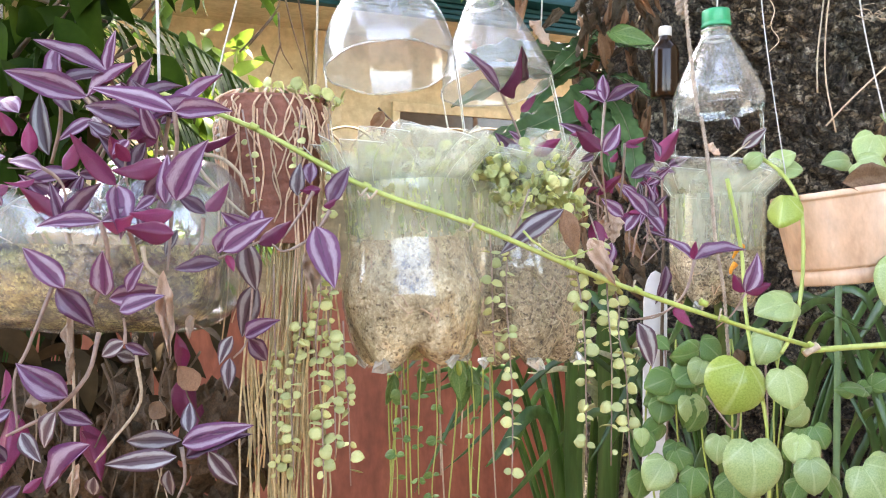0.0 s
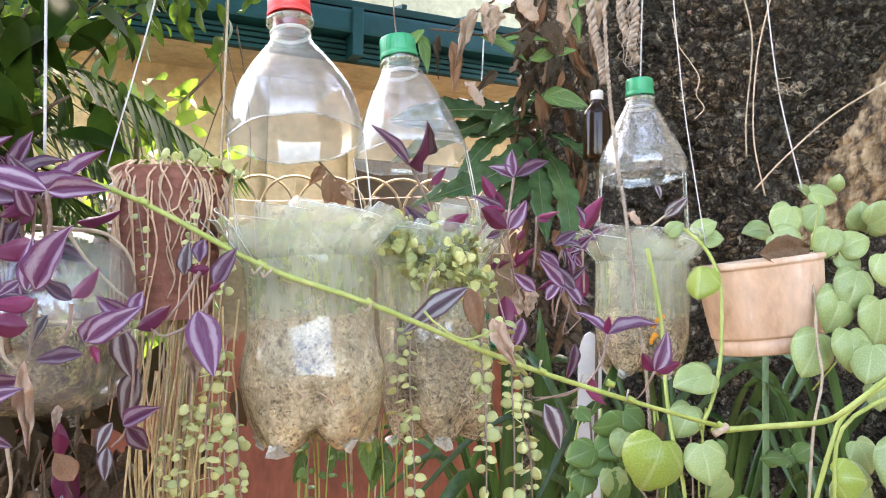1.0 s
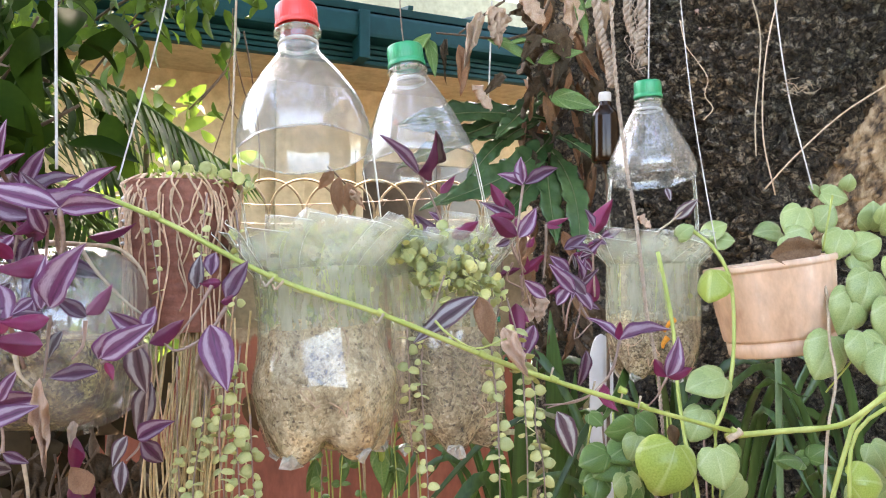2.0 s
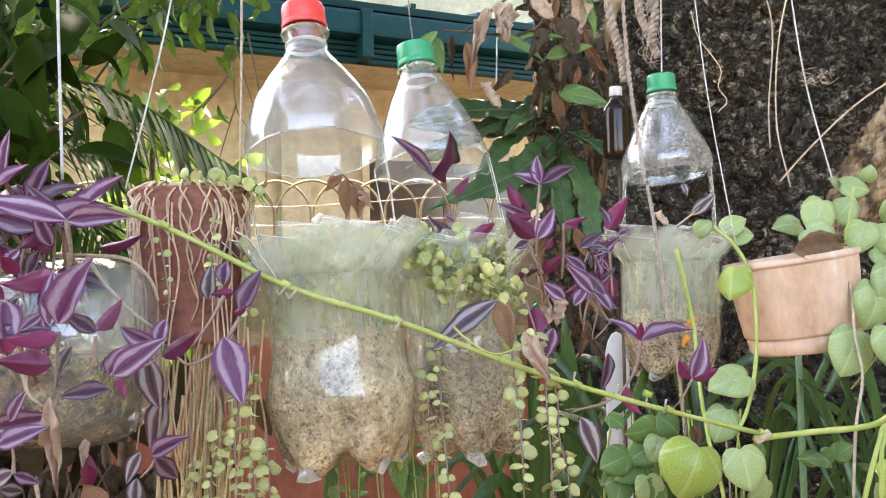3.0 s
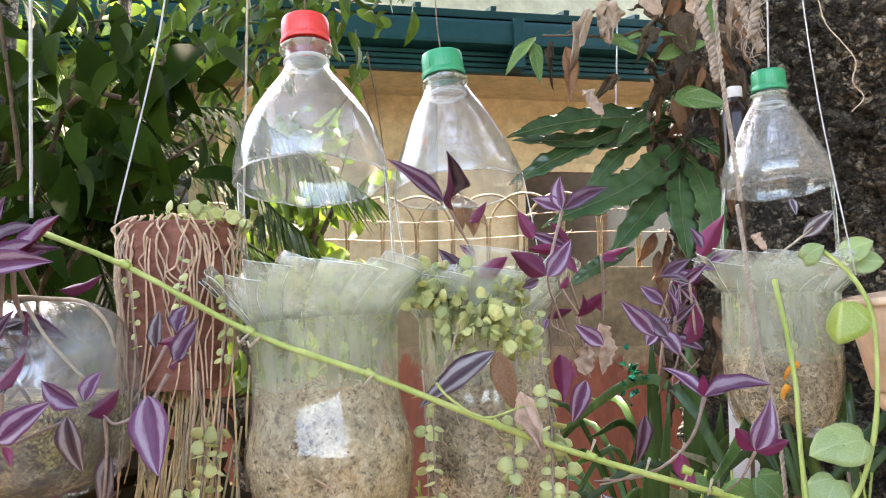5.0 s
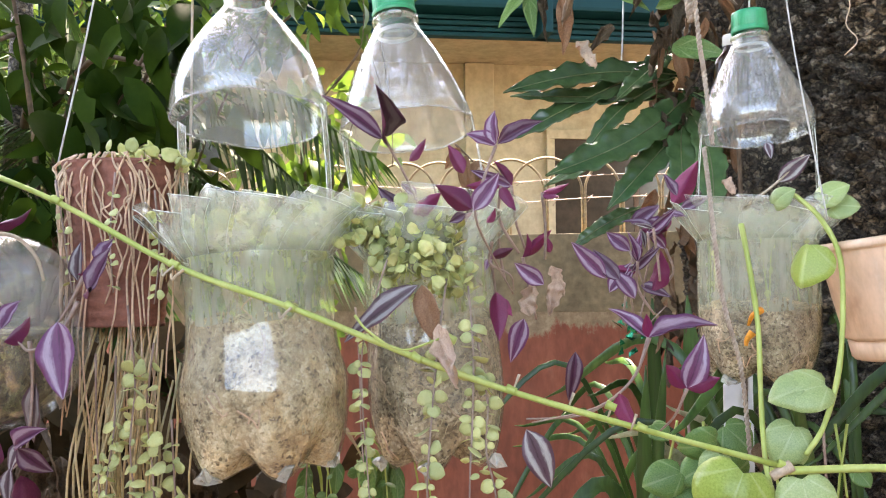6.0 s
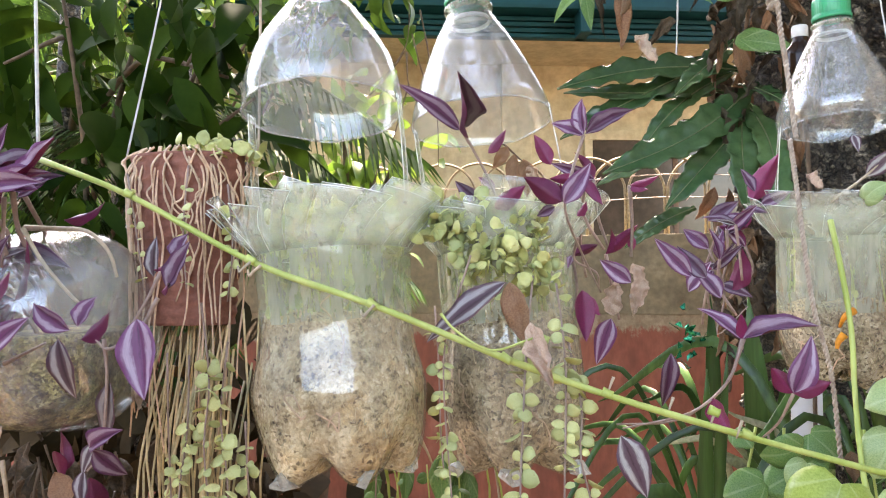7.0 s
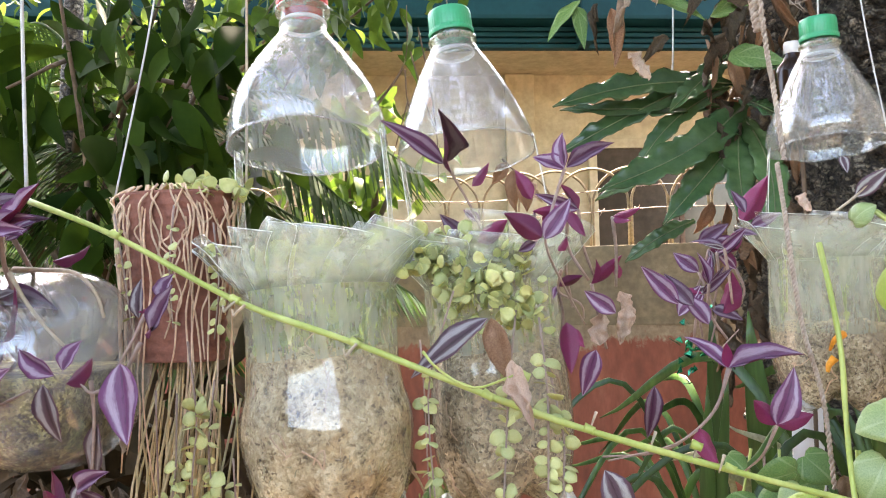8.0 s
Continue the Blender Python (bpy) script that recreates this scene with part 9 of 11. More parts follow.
stem(main_vine, [(0.268, 0.517, 1.463), (0.258, 0.516, 1.457)], 0.0029, 0.0026, PALESTEM)
stem(main_vine, [(-0.120, 0.462, 1.605), (-0.115, 0.462, 1.603)], 0.0023, 0.0022, VINE)
stem(main_vine, [(-0.050, 0.465, 1.569), (-0.045, 0.465, 1.567)], 0.0023, 0.0022, VINE)
stem(main_vine, [(0.016, 0.464, 1.547), (0.021, 0.464, 1.544)], 0.0023, 0.0022, VINE)
stem(main_vine, [(0.080, 0.474, 1.521), (0.085, 0.474, 1.518)], 0.0023, 0.0022, VINE)
stem(main_vine, [(0.127, 0.482, 1.504), (0.132, 0.482, 1.502)], 0.0023, 0.0022, VINE)
stem(main_vine, [(0.191, 0.499, 1.484), (0.196, 0.499, 1.482)], 0.0023, 0.0022, VINE)
stem(main_vine, [(0.261, 0.517, 1.464), (0.266, 0.517, 1.462)], 0.0023, 0.0022, VINE)
stem(main_vine, [(0.176, 0.496, 1.495), (0.181, 0.496, 1.493)], 0.0023, 0.0022, VINE)
stem(main_vine, [(0.098, 0.474, 1.530), (0.103, 0.474, 1.528)], 0.0023, 0.0022, VINE)
stem(main_vine, [(-0.047, 0.464, 1.567), (-0.049, 0.460, 1.564), (-0.051, 0.460, 1.562), (-0.053, 0.462, 1.565)], 0.0009, 0.0006, PALESTEM)
stem(main_vine, [(0.020, 0.462, 1.545), (0.018, 0.458, 1.542), (0.016, 0.458, 1.540), (0.014, 0.460, 1.543)], 0.0009, 0.0006, PALESTEM)
stem(main_vine, [(-0.041, 0.463, 1.565), (-0.043, 0.459, 1.562), (-0.045, 0.459, 1.560), (-0.047, 0.461, 1.563)], 0.0009, 0.0006, PALESTEM)
stem(main_vine, [(0.052, 0.468, 1.541), (0.060, 0.466, 1.533), (0.077, 0.466, 1.524), (0.097, 0.468, 1.530)], 0.0008, 0.0005, VINE)
stem(main_vine, [(0.132, 0.497, 1.509), (0.129, 0.494, 1.501)], 0.0008, 0.0004, PALESTEM)
stem(main_vine, [(0.160, 0.497, 1.500), (0.157, 0.494, 1.492)], 0.0008, 0.0004, PALESTEM)
stem(main_vine, [(0.179, 0.497, 1.494), (0.176, 0.494, 1.486)], 0.0008, 0.0004, PALESTEM)
stem(main_vine, [(0.191, 0.497, 1.490), (0.188, 0.494, 1.482)], 0.0008, 0.0004, PALESTEM)
heart_plant = thing("heart_leaf_plant", "trailing plant with fleshy grey-green heart leaves", "plant", (0.430, 0.700, 1.590), group="heart-leaved plants")
leaf(heart_plant, "H", (0.415, 0.700, 1.641), (0.398, 0.692, 1.608), 0.0326, 18, (0.14, -0.90, 0.10))
leaf(heart_plant, "H", (0.392, 0.690, 1.613), (0.418, 0.682, 1.595), 0.0331, 4, (-0.45, -0.90, 0.27))
leaf(heart_plant, "H", (0.455, 0.700, 1.621), (0.438, 0.692, 1.591), 0.0307, 0, (-0.41, -0.90, 0.62))
leaf(heart_plant, "H", (0.457, 0.740, 1.661), (0.483, 0.732, 1.654), 0.0295, 9, (0.08, -0.90, 0.70))
leaf(heart_plant, "H", (0.488, 0.750, 1.664), (0.491, 0.742, 1.680), 0.0179, -14, (0.17, -0.90, 0.65))
leaf(heart_plant, "H", (0.466, 0.750, 1.660), (0.445, 0.742, 1.668), 0.0179, -3, (-0.24, -0.90, 0.59))
leaf(heart_plant, "H", (0.440, 0.660, 1.562), (0.426, 0.652, 1.521), 0.0405, 0, (0.12, -0.90, 0.32))
leaf(heart_plant, "H", (0.419, 0.660, 1.521), (0.398, 0.652, 1.481), 0.0422, 0, (0.10, -0.90, 0.34))
leaf(heart_plant, "H", (0.436, 0.640, 1.526), (0.437, 0.632, 1.488), 0.0393, 0, (0.03, -0.90, 0.23))
leaf(heart_plant, "H", (0.456, 0.660, 1.579), (0.442, 0.652, 1.540), 0.0387, 10, (0.33, -0.90, 0.68))
leaf(heart_plant, "H", (0.463, 0.700, 1.600), (0.489, 0.692, 1.616), 0.0326, 12, (-0.20, -0.90, 0.86))
leaf(heart_plant, "H", (0.495, 0.720, 1.621), (0.496, 0.712, 1.650), 0.0287, -18, (0.16, -0.90, 0.53))
leaf(heart_plant, "H", (0.426, 0.760, 1.624), (0.394, 0.752, 1.623), 0.0262, -6, (0.47, -0.90, 0.69))
leaf(heart_plant, "H", (0.339, 0.750, 1.618), (0.360, 0.742, 1.631), 0.0259, -7, (0.25, -0.90, 0.75))
leaf(heart_plant, "H", (0.347, 0.750, 1.613), (0.369, 0.742, 1.612), 0.0239, -7, (-0.30, -0.90, 0.36))
leaf(heart_plant, "H", (0.462, 0.700, 1.596), (0.482, 0.692, 1.581), 0.0280, 21, (0.38, -0.90, 0.48))
leaf(heart_plant, "H", (0.471, 0.650, 1.553), (0.463, 0.642, 1.509), 0.0434, 0, (0.12, -0.90, 0.12))
leaf(heart_plant, "H", (0.481, 0.660, 1.595), (0.496, 0.652, 1.559), 0.0396, 18, (0.16, -0.90, 0.29))
leaf(heart_plant, "H", (0.444, 0.730, 1.625), (0.460, 0.722, 1.647), 0.0291, 2, (0.18, -0.90, 0.84))
leaf(heart_plant, "H", (0.493, 0.700, 1.623), (0.523, 0.692, 1.642), 0.0373, 19, (-0.09, -0.90, -0.01))
leaf(heart_plant, "H", (0.474, 0.660, 1.549), (0.476, 0.652, 1.509), 0.0396, 20, (0.17, -0.90, 0.69))
leaf(heart_plant, "H", (0.410, 0.620, 1.408), (0.440, 0.612, 1.404), 0.0331, -3, (0.09, -0.90, 0.74))
leaf(heart_plant, "H", (0.456, 0.600, 1.435), (0.435, 0.592, 1.398), 0.0401, 0, (-0.15, -0.90, 0.25))
leaf(heart_plant, "H", (0.449, 0.630, 1.514), (0.437, 0.622, 1.479), 0.0353, 8, (-0.48, -0.90, 0.01))
leaf(heart_plant, "L", (0.396, 0.600, 1.409), (0.423, 0.592, 1.408), 0.0356, 7, (-0.08, -0.90, 0.50))
leaf(heart_plant, "H", (0.470, 0.660, 1.477), (0.474, 0.652, 1.453), 0.0264, -17, (-0.35, -0.90, 0.45))
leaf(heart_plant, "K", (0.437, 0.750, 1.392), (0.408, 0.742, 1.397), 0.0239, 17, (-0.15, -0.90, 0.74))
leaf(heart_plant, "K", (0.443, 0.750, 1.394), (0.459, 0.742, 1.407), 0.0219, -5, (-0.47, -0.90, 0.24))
leaf(heart_plant, "H", (0.418, 0.620, 1.401), (0.428, 0.612, 1.365), 0.0389, 0, (-0.09, -0.90, 0.37))
leaf(heart_plant, "H", (0.406, 0.620, 1.363), (0.396, 0.612, 1.334), 0.0315, -7, (-0.09, -0.90, 0.44))
leaf(heart_plant, "H", (0.440, 0.640, 1.430), (0.452, 0.632, 1.402), 0.0325, -20, (-0.38, -0.90, 0.58))
leaf(heart_plant, "H", (0.395, 0.640, 1.353), (0.380, 0.632, 1.328), 0.0290, 2, (-0.12, -0.90, 0.80))
leaf(heart_plant, "H", (0.423, 0.600, 1.368), (0.425, 0.592, 1.334), 0.0353, 1, (-0.23, -0.90, 0.86))
stem(heart_plant, [(0.414, 0.690, 1.592), (0.419, 0.670, 1.563), (0.410, 0.650, 1.517), (0.409, 0.640, 1.484), (0.395, 0.630, 1.442), (0.384, 0.620, 1.378)], 0.0015, 0.0013, PALESTEM)
stem(heart_plant, [(0.428, 0.560, 1.497), (0.376, 0.550, 1.468), (0.357, 0.540, 1.445), (0.343, 0.540, 1.400)], 0.0022, 0.0018, VINE)
stem(heart_plant, [(0.435, 0.570, 1.483), (0.378, 0.560, 1.454), (0.364, 0.550, 1.397)], 0.0019, 0.0016, VINE)
stem(heart_plant, [(0.412, 0.705, 1.621), (0.417, 0.700, 1.588)], 0.0012, 0.001, VINE)
stem(heart_plant, [(0.453, 0.705, 1.604), (0.416, 0.700, 1.567)], 0.0012, 0.001, VINE)
stem(heart_plant, [(0.448, 0.705, 1.653), (0.434, 0.700, 1.599)], 0.0012, 0.001, VINE)
stem(heart_plant, [(0.462, 0.705, 1.534), (0.420, 0.700, 1.524)], 0.0012, 0.001, VINE)
stem(heart_plant, [(0.439, 0.705, 1.513), (0.419, 0.700, 1.492)], 0.0012, 0.001, VINE)
stem(heart_plant, [(0.479, 0.705, 1.513), (0.434, 0.700, 1.466)], 0.0012, 0.001, VINE)
heart_plant_low = thing("heart_leaf_plant", "heart-leaved plant trailing from the bottle beside the trunk", "plant", (0.310, 0.720, 1.600), group="heart-leaved plants")
leaf(heart_plant_low, "F", (0.312, 0.665, 1.580), (0.303, 0.657, 1.551), 0.0293, 17, (-0.33, -0.90, 0.25))
leaf(heart_plant_low, "H", (0.320, 0.660, 1.486), (0.284, 0.652, 1.476), 0.0334, -3, (0.38, -0.90, 0.86))
leaf(heart_plant_low, "H", (0.297, 0.630, 1.429), (0.303, 0.622, 1.394), 0.0387, 0, (-0.00, -0.90, 0.39))
leaf(heart_plant_low, "H", (0.300, 0.660, 1.457), (0.285, 0.652, 1.429), 0.0317, -10, (0.01, -0.90, 0.89))
leaf(heart_plant_low, "H", (0.300, 0.720, 1.613), (0.313, 0.712, 1.625), 0.0192, 3, (0.36, -0.90, 0.87))
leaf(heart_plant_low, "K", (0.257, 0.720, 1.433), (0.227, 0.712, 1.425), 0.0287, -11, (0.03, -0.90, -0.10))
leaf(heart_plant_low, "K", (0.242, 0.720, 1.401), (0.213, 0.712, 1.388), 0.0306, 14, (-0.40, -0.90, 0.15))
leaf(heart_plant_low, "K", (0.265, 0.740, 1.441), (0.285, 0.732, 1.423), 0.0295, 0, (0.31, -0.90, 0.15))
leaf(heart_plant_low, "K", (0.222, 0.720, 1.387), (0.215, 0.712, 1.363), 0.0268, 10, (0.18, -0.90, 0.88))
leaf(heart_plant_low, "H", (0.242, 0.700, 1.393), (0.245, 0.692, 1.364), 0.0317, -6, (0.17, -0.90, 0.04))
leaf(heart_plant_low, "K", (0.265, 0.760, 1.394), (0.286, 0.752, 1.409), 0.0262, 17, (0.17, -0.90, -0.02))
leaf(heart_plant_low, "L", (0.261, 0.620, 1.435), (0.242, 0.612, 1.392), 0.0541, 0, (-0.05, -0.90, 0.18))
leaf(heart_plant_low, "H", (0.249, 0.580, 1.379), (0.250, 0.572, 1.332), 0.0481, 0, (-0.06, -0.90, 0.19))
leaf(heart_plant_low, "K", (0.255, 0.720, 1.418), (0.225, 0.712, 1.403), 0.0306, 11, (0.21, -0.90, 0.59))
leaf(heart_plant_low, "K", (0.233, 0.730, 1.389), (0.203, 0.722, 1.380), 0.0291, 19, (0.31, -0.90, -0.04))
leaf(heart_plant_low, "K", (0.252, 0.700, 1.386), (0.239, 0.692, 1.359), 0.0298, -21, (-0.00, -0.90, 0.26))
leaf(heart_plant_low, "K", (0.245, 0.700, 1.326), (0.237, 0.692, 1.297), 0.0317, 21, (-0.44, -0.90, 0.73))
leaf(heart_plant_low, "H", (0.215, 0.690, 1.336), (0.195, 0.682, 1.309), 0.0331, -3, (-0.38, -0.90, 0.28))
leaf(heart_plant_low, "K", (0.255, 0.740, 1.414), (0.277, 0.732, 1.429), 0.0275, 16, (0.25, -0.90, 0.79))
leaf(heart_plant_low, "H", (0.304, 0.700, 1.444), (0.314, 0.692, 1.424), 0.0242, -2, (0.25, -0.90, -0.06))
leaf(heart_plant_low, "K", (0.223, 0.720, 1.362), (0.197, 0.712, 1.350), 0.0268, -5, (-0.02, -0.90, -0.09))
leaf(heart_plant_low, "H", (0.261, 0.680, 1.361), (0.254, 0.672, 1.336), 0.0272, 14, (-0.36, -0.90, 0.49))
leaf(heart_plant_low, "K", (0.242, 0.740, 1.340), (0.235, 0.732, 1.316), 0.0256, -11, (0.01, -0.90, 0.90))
leaf(heart_plant_low, "H", (0.347, 0.680, 1.357), (0.333, 0.672, 1.329), 0.0308, -5, (0.25, -0.90, 0.54))
leaf(heart_plant_low, "H", (0.336, 0.660, 1.344), (0.338, 0.652, 1.312), 0.0334, 12, (0.13, -0.90, 0.14))
leaf(heart_plant_low, "H", (0.335, 0.680, 1.361), (0.326, 0.672, 1.336), 0.0272, 4, (-0.47, -0.90, 0.45))
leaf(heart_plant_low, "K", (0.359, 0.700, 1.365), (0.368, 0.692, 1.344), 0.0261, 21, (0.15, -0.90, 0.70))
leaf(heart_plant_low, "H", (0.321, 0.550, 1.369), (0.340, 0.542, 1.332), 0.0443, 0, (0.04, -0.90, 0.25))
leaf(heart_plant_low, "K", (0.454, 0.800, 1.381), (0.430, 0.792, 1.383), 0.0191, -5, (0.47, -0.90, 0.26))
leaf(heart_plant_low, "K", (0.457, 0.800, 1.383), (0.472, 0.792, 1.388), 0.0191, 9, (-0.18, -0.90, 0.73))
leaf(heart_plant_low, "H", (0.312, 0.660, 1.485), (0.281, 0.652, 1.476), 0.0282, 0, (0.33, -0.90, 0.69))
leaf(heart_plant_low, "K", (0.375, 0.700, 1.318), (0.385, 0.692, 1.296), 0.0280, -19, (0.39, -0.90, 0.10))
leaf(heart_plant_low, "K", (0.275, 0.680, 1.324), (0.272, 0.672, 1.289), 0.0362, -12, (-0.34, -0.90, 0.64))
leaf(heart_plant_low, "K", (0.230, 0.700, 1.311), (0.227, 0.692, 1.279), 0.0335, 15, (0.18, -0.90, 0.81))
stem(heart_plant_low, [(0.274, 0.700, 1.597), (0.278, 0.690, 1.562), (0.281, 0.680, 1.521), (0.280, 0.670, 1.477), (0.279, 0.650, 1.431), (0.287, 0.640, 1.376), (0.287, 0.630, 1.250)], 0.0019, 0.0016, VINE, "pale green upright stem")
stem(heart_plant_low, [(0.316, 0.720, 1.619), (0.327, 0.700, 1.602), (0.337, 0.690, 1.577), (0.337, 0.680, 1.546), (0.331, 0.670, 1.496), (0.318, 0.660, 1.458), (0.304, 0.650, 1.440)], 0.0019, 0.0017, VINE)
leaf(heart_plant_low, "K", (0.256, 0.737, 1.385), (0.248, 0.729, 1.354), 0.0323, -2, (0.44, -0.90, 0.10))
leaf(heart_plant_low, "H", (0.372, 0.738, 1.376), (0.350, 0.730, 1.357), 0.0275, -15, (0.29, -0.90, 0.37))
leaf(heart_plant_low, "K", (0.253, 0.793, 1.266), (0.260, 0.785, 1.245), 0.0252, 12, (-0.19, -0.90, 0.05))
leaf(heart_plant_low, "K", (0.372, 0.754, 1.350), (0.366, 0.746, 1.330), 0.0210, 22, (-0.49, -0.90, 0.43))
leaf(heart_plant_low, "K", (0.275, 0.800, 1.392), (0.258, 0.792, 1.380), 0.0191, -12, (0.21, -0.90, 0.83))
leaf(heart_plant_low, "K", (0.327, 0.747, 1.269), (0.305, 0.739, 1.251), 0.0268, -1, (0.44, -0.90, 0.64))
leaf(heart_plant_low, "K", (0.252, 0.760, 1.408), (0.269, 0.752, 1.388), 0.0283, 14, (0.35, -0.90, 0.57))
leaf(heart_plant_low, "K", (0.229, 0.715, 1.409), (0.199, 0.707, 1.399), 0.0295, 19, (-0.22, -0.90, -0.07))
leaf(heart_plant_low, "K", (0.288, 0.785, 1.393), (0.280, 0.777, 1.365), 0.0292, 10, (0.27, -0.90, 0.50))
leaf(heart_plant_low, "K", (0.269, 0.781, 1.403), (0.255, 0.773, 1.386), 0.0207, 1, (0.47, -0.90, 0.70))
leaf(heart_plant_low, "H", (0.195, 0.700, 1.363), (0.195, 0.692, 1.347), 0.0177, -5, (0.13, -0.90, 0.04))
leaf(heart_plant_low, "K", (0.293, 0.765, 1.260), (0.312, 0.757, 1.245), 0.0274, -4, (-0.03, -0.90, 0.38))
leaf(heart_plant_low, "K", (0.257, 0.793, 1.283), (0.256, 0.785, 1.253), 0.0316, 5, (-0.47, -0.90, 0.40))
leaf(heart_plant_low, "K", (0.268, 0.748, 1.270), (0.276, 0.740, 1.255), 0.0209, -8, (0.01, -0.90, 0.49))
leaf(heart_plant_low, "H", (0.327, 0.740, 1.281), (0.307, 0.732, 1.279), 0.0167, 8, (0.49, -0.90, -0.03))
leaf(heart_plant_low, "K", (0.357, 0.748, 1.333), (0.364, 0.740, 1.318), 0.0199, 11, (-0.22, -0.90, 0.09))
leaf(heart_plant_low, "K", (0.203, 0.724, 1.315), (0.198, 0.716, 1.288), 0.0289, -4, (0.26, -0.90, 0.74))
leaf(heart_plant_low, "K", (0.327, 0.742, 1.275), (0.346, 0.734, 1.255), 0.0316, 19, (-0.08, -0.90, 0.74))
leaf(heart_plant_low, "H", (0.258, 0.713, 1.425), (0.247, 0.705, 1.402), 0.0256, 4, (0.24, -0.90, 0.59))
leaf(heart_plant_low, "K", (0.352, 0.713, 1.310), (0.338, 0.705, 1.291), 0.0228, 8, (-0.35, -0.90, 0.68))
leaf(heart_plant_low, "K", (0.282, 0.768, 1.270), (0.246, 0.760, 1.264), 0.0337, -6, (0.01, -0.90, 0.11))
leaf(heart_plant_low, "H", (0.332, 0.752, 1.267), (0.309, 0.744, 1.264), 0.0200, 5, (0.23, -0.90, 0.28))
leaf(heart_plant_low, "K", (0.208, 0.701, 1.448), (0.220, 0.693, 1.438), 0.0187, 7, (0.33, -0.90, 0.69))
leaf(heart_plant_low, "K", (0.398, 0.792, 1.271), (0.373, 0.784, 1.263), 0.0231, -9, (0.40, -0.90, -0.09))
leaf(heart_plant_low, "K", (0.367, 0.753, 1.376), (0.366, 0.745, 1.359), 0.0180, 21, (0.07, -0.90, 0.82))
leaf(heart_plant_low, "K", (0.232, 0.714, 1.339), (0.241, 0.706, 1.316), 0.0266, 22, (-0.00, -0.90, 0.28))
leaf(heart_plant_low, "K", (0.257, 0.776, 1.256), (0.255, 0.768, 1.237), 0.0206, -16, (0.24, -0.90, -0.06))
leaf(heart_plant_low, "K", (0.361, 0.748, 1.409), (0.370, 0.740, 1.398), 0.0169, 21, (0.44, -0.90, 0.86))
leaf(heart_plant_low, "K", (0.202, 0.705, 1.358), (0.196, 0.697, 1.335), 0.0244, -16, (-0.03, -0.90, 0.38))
stem(heart_plant_low, [(0.355, 0.780, 1.438), (0.360, 0.770, 1.357), (0.338, 0.770, 1.229)], 0.0011, 0.001, VINE)
stem(heart_plant_low, [(0.364, 0.780, 1.438), (0.352, 0.770, 1.357), (0.361, 0.770, 1.229)], 0.0011, 0.001, VINE)
stem(heart_plant_low, [(0.311, 0.780, 1.438), (0.318, 0.770, 1.357), (0.304, 0.770, 1.229)], 0.0011, 0.001, VINE)
stem(heart_plant_low, [(0.232, 0.780, 1.437), (0.219, 0.770, 1.357), (0.236, 0.770, 1.229)], 0.0011, 0.001, VINE)
stem(heart_plant_low, [(0.309, 0.780, 1.438), (0.309, 0.770, 1.357), (0.310, 0.770, 1.229)], 0.0011, 0.001, VINE)
stem(heart_plant_low, [(0.346, 0.780, 1.438), (0.346, 0.770, 1.357), (0.347, 0.770, 1.229)], 0.0011, 0.001, PINKSTEM)
stem(heart_plant_low, [(0.290, 0.780, 1.437), (0.276, 0.770, 1.357), (0.297, 0.770, 1.229)], 0.0011, 0.001, VINE)
stem(heart_plant_low, [(0.253, 0.780, 1.437), (0.251, 0.770, 1.357), (0.263, 0.770, 1.229)], 0.0011, 0.001, VINE)
stem(heart_plant_low, [(0.241, 0.780, 1.437), (0.242, 0.770, 1.357), (0.230, 0.770, 1.229)], 0.0011, 0.001, PINKSTEM)
stem(heart_plant_low, [(0.259, 0.630, 1.411), (0.263, 0.650, 1.373), (0.249, 0.680, 1.397)], 0.0012, 0.001, PINKSTEM)
leaf(heart_plant_low, "R", (0.281, 0.690, 1.439), (0.282, 0.680, 1.420), 0.0120, 0)
leaf(heart_plant_low, "D", (0.312, 0.760, 1.634), (0.335, 0.750, 1.654), 0.0160, 20)
leaf(heart_plant_low, "B", (0.268, 0.740, 1.635), (0.272, 0.720, 1.618), 0.0100, 0)
leaf(heart_plant_low, "D", (0.304, 0.760, 1.666), (0.306, 0.750, 1.653), 0.0080, 0)
stem(heart_plant_low, [(0.331, 0.755, 1.654), (0.312, 0.760, 1.634), (0.288, 0.770, 1.615)], 0.0012, 0.001, PALESTEM)
petal = thing("flower", "small wilted orange flower beside the stem", "flower", (0.281, 0.690, 1.528))
tube("petal", [(0.285, 0.690, 1.534), (0.278, 0.685, 1.530), (0.276, 0.690, 1.523)], 0.0028, 0.001, ORANGE, petal)
tube("petal", [(0.279, 0.690, 1.518), (0.275, 0.690, 1.513), (0.274, 0.690, 1.508)], 0.003, 0.0012, ORANGE, petal)
button_mid = thing("button_leaf_plant", "pale green button-leaf plant spilling from the middle bottle", "plant", (0.080, 0.540, 1.570), group="button-leaf plants")
button_heap(button_mid, [(0.047, 0.540, 1.591, 0.014, 0.017, 0.013), (0.063, 0.540, 1.579, 0.022, 0.017, 0.015), (0.078, 0.530, 1.571, 0.022, 0.017, 0.015), (0.089, 0.520, 1.563, 0.016, 0.017, 0.015), (0.055, 0.540, 1.567, 0.017, 0.017, 0.013), (0.076, 0.550, 1.592, 0.017, 0.017, 0.013), (0.036, 0.535, 1.588, 0.012, 0.014, 0.008)], 400, 0.0082, 4)
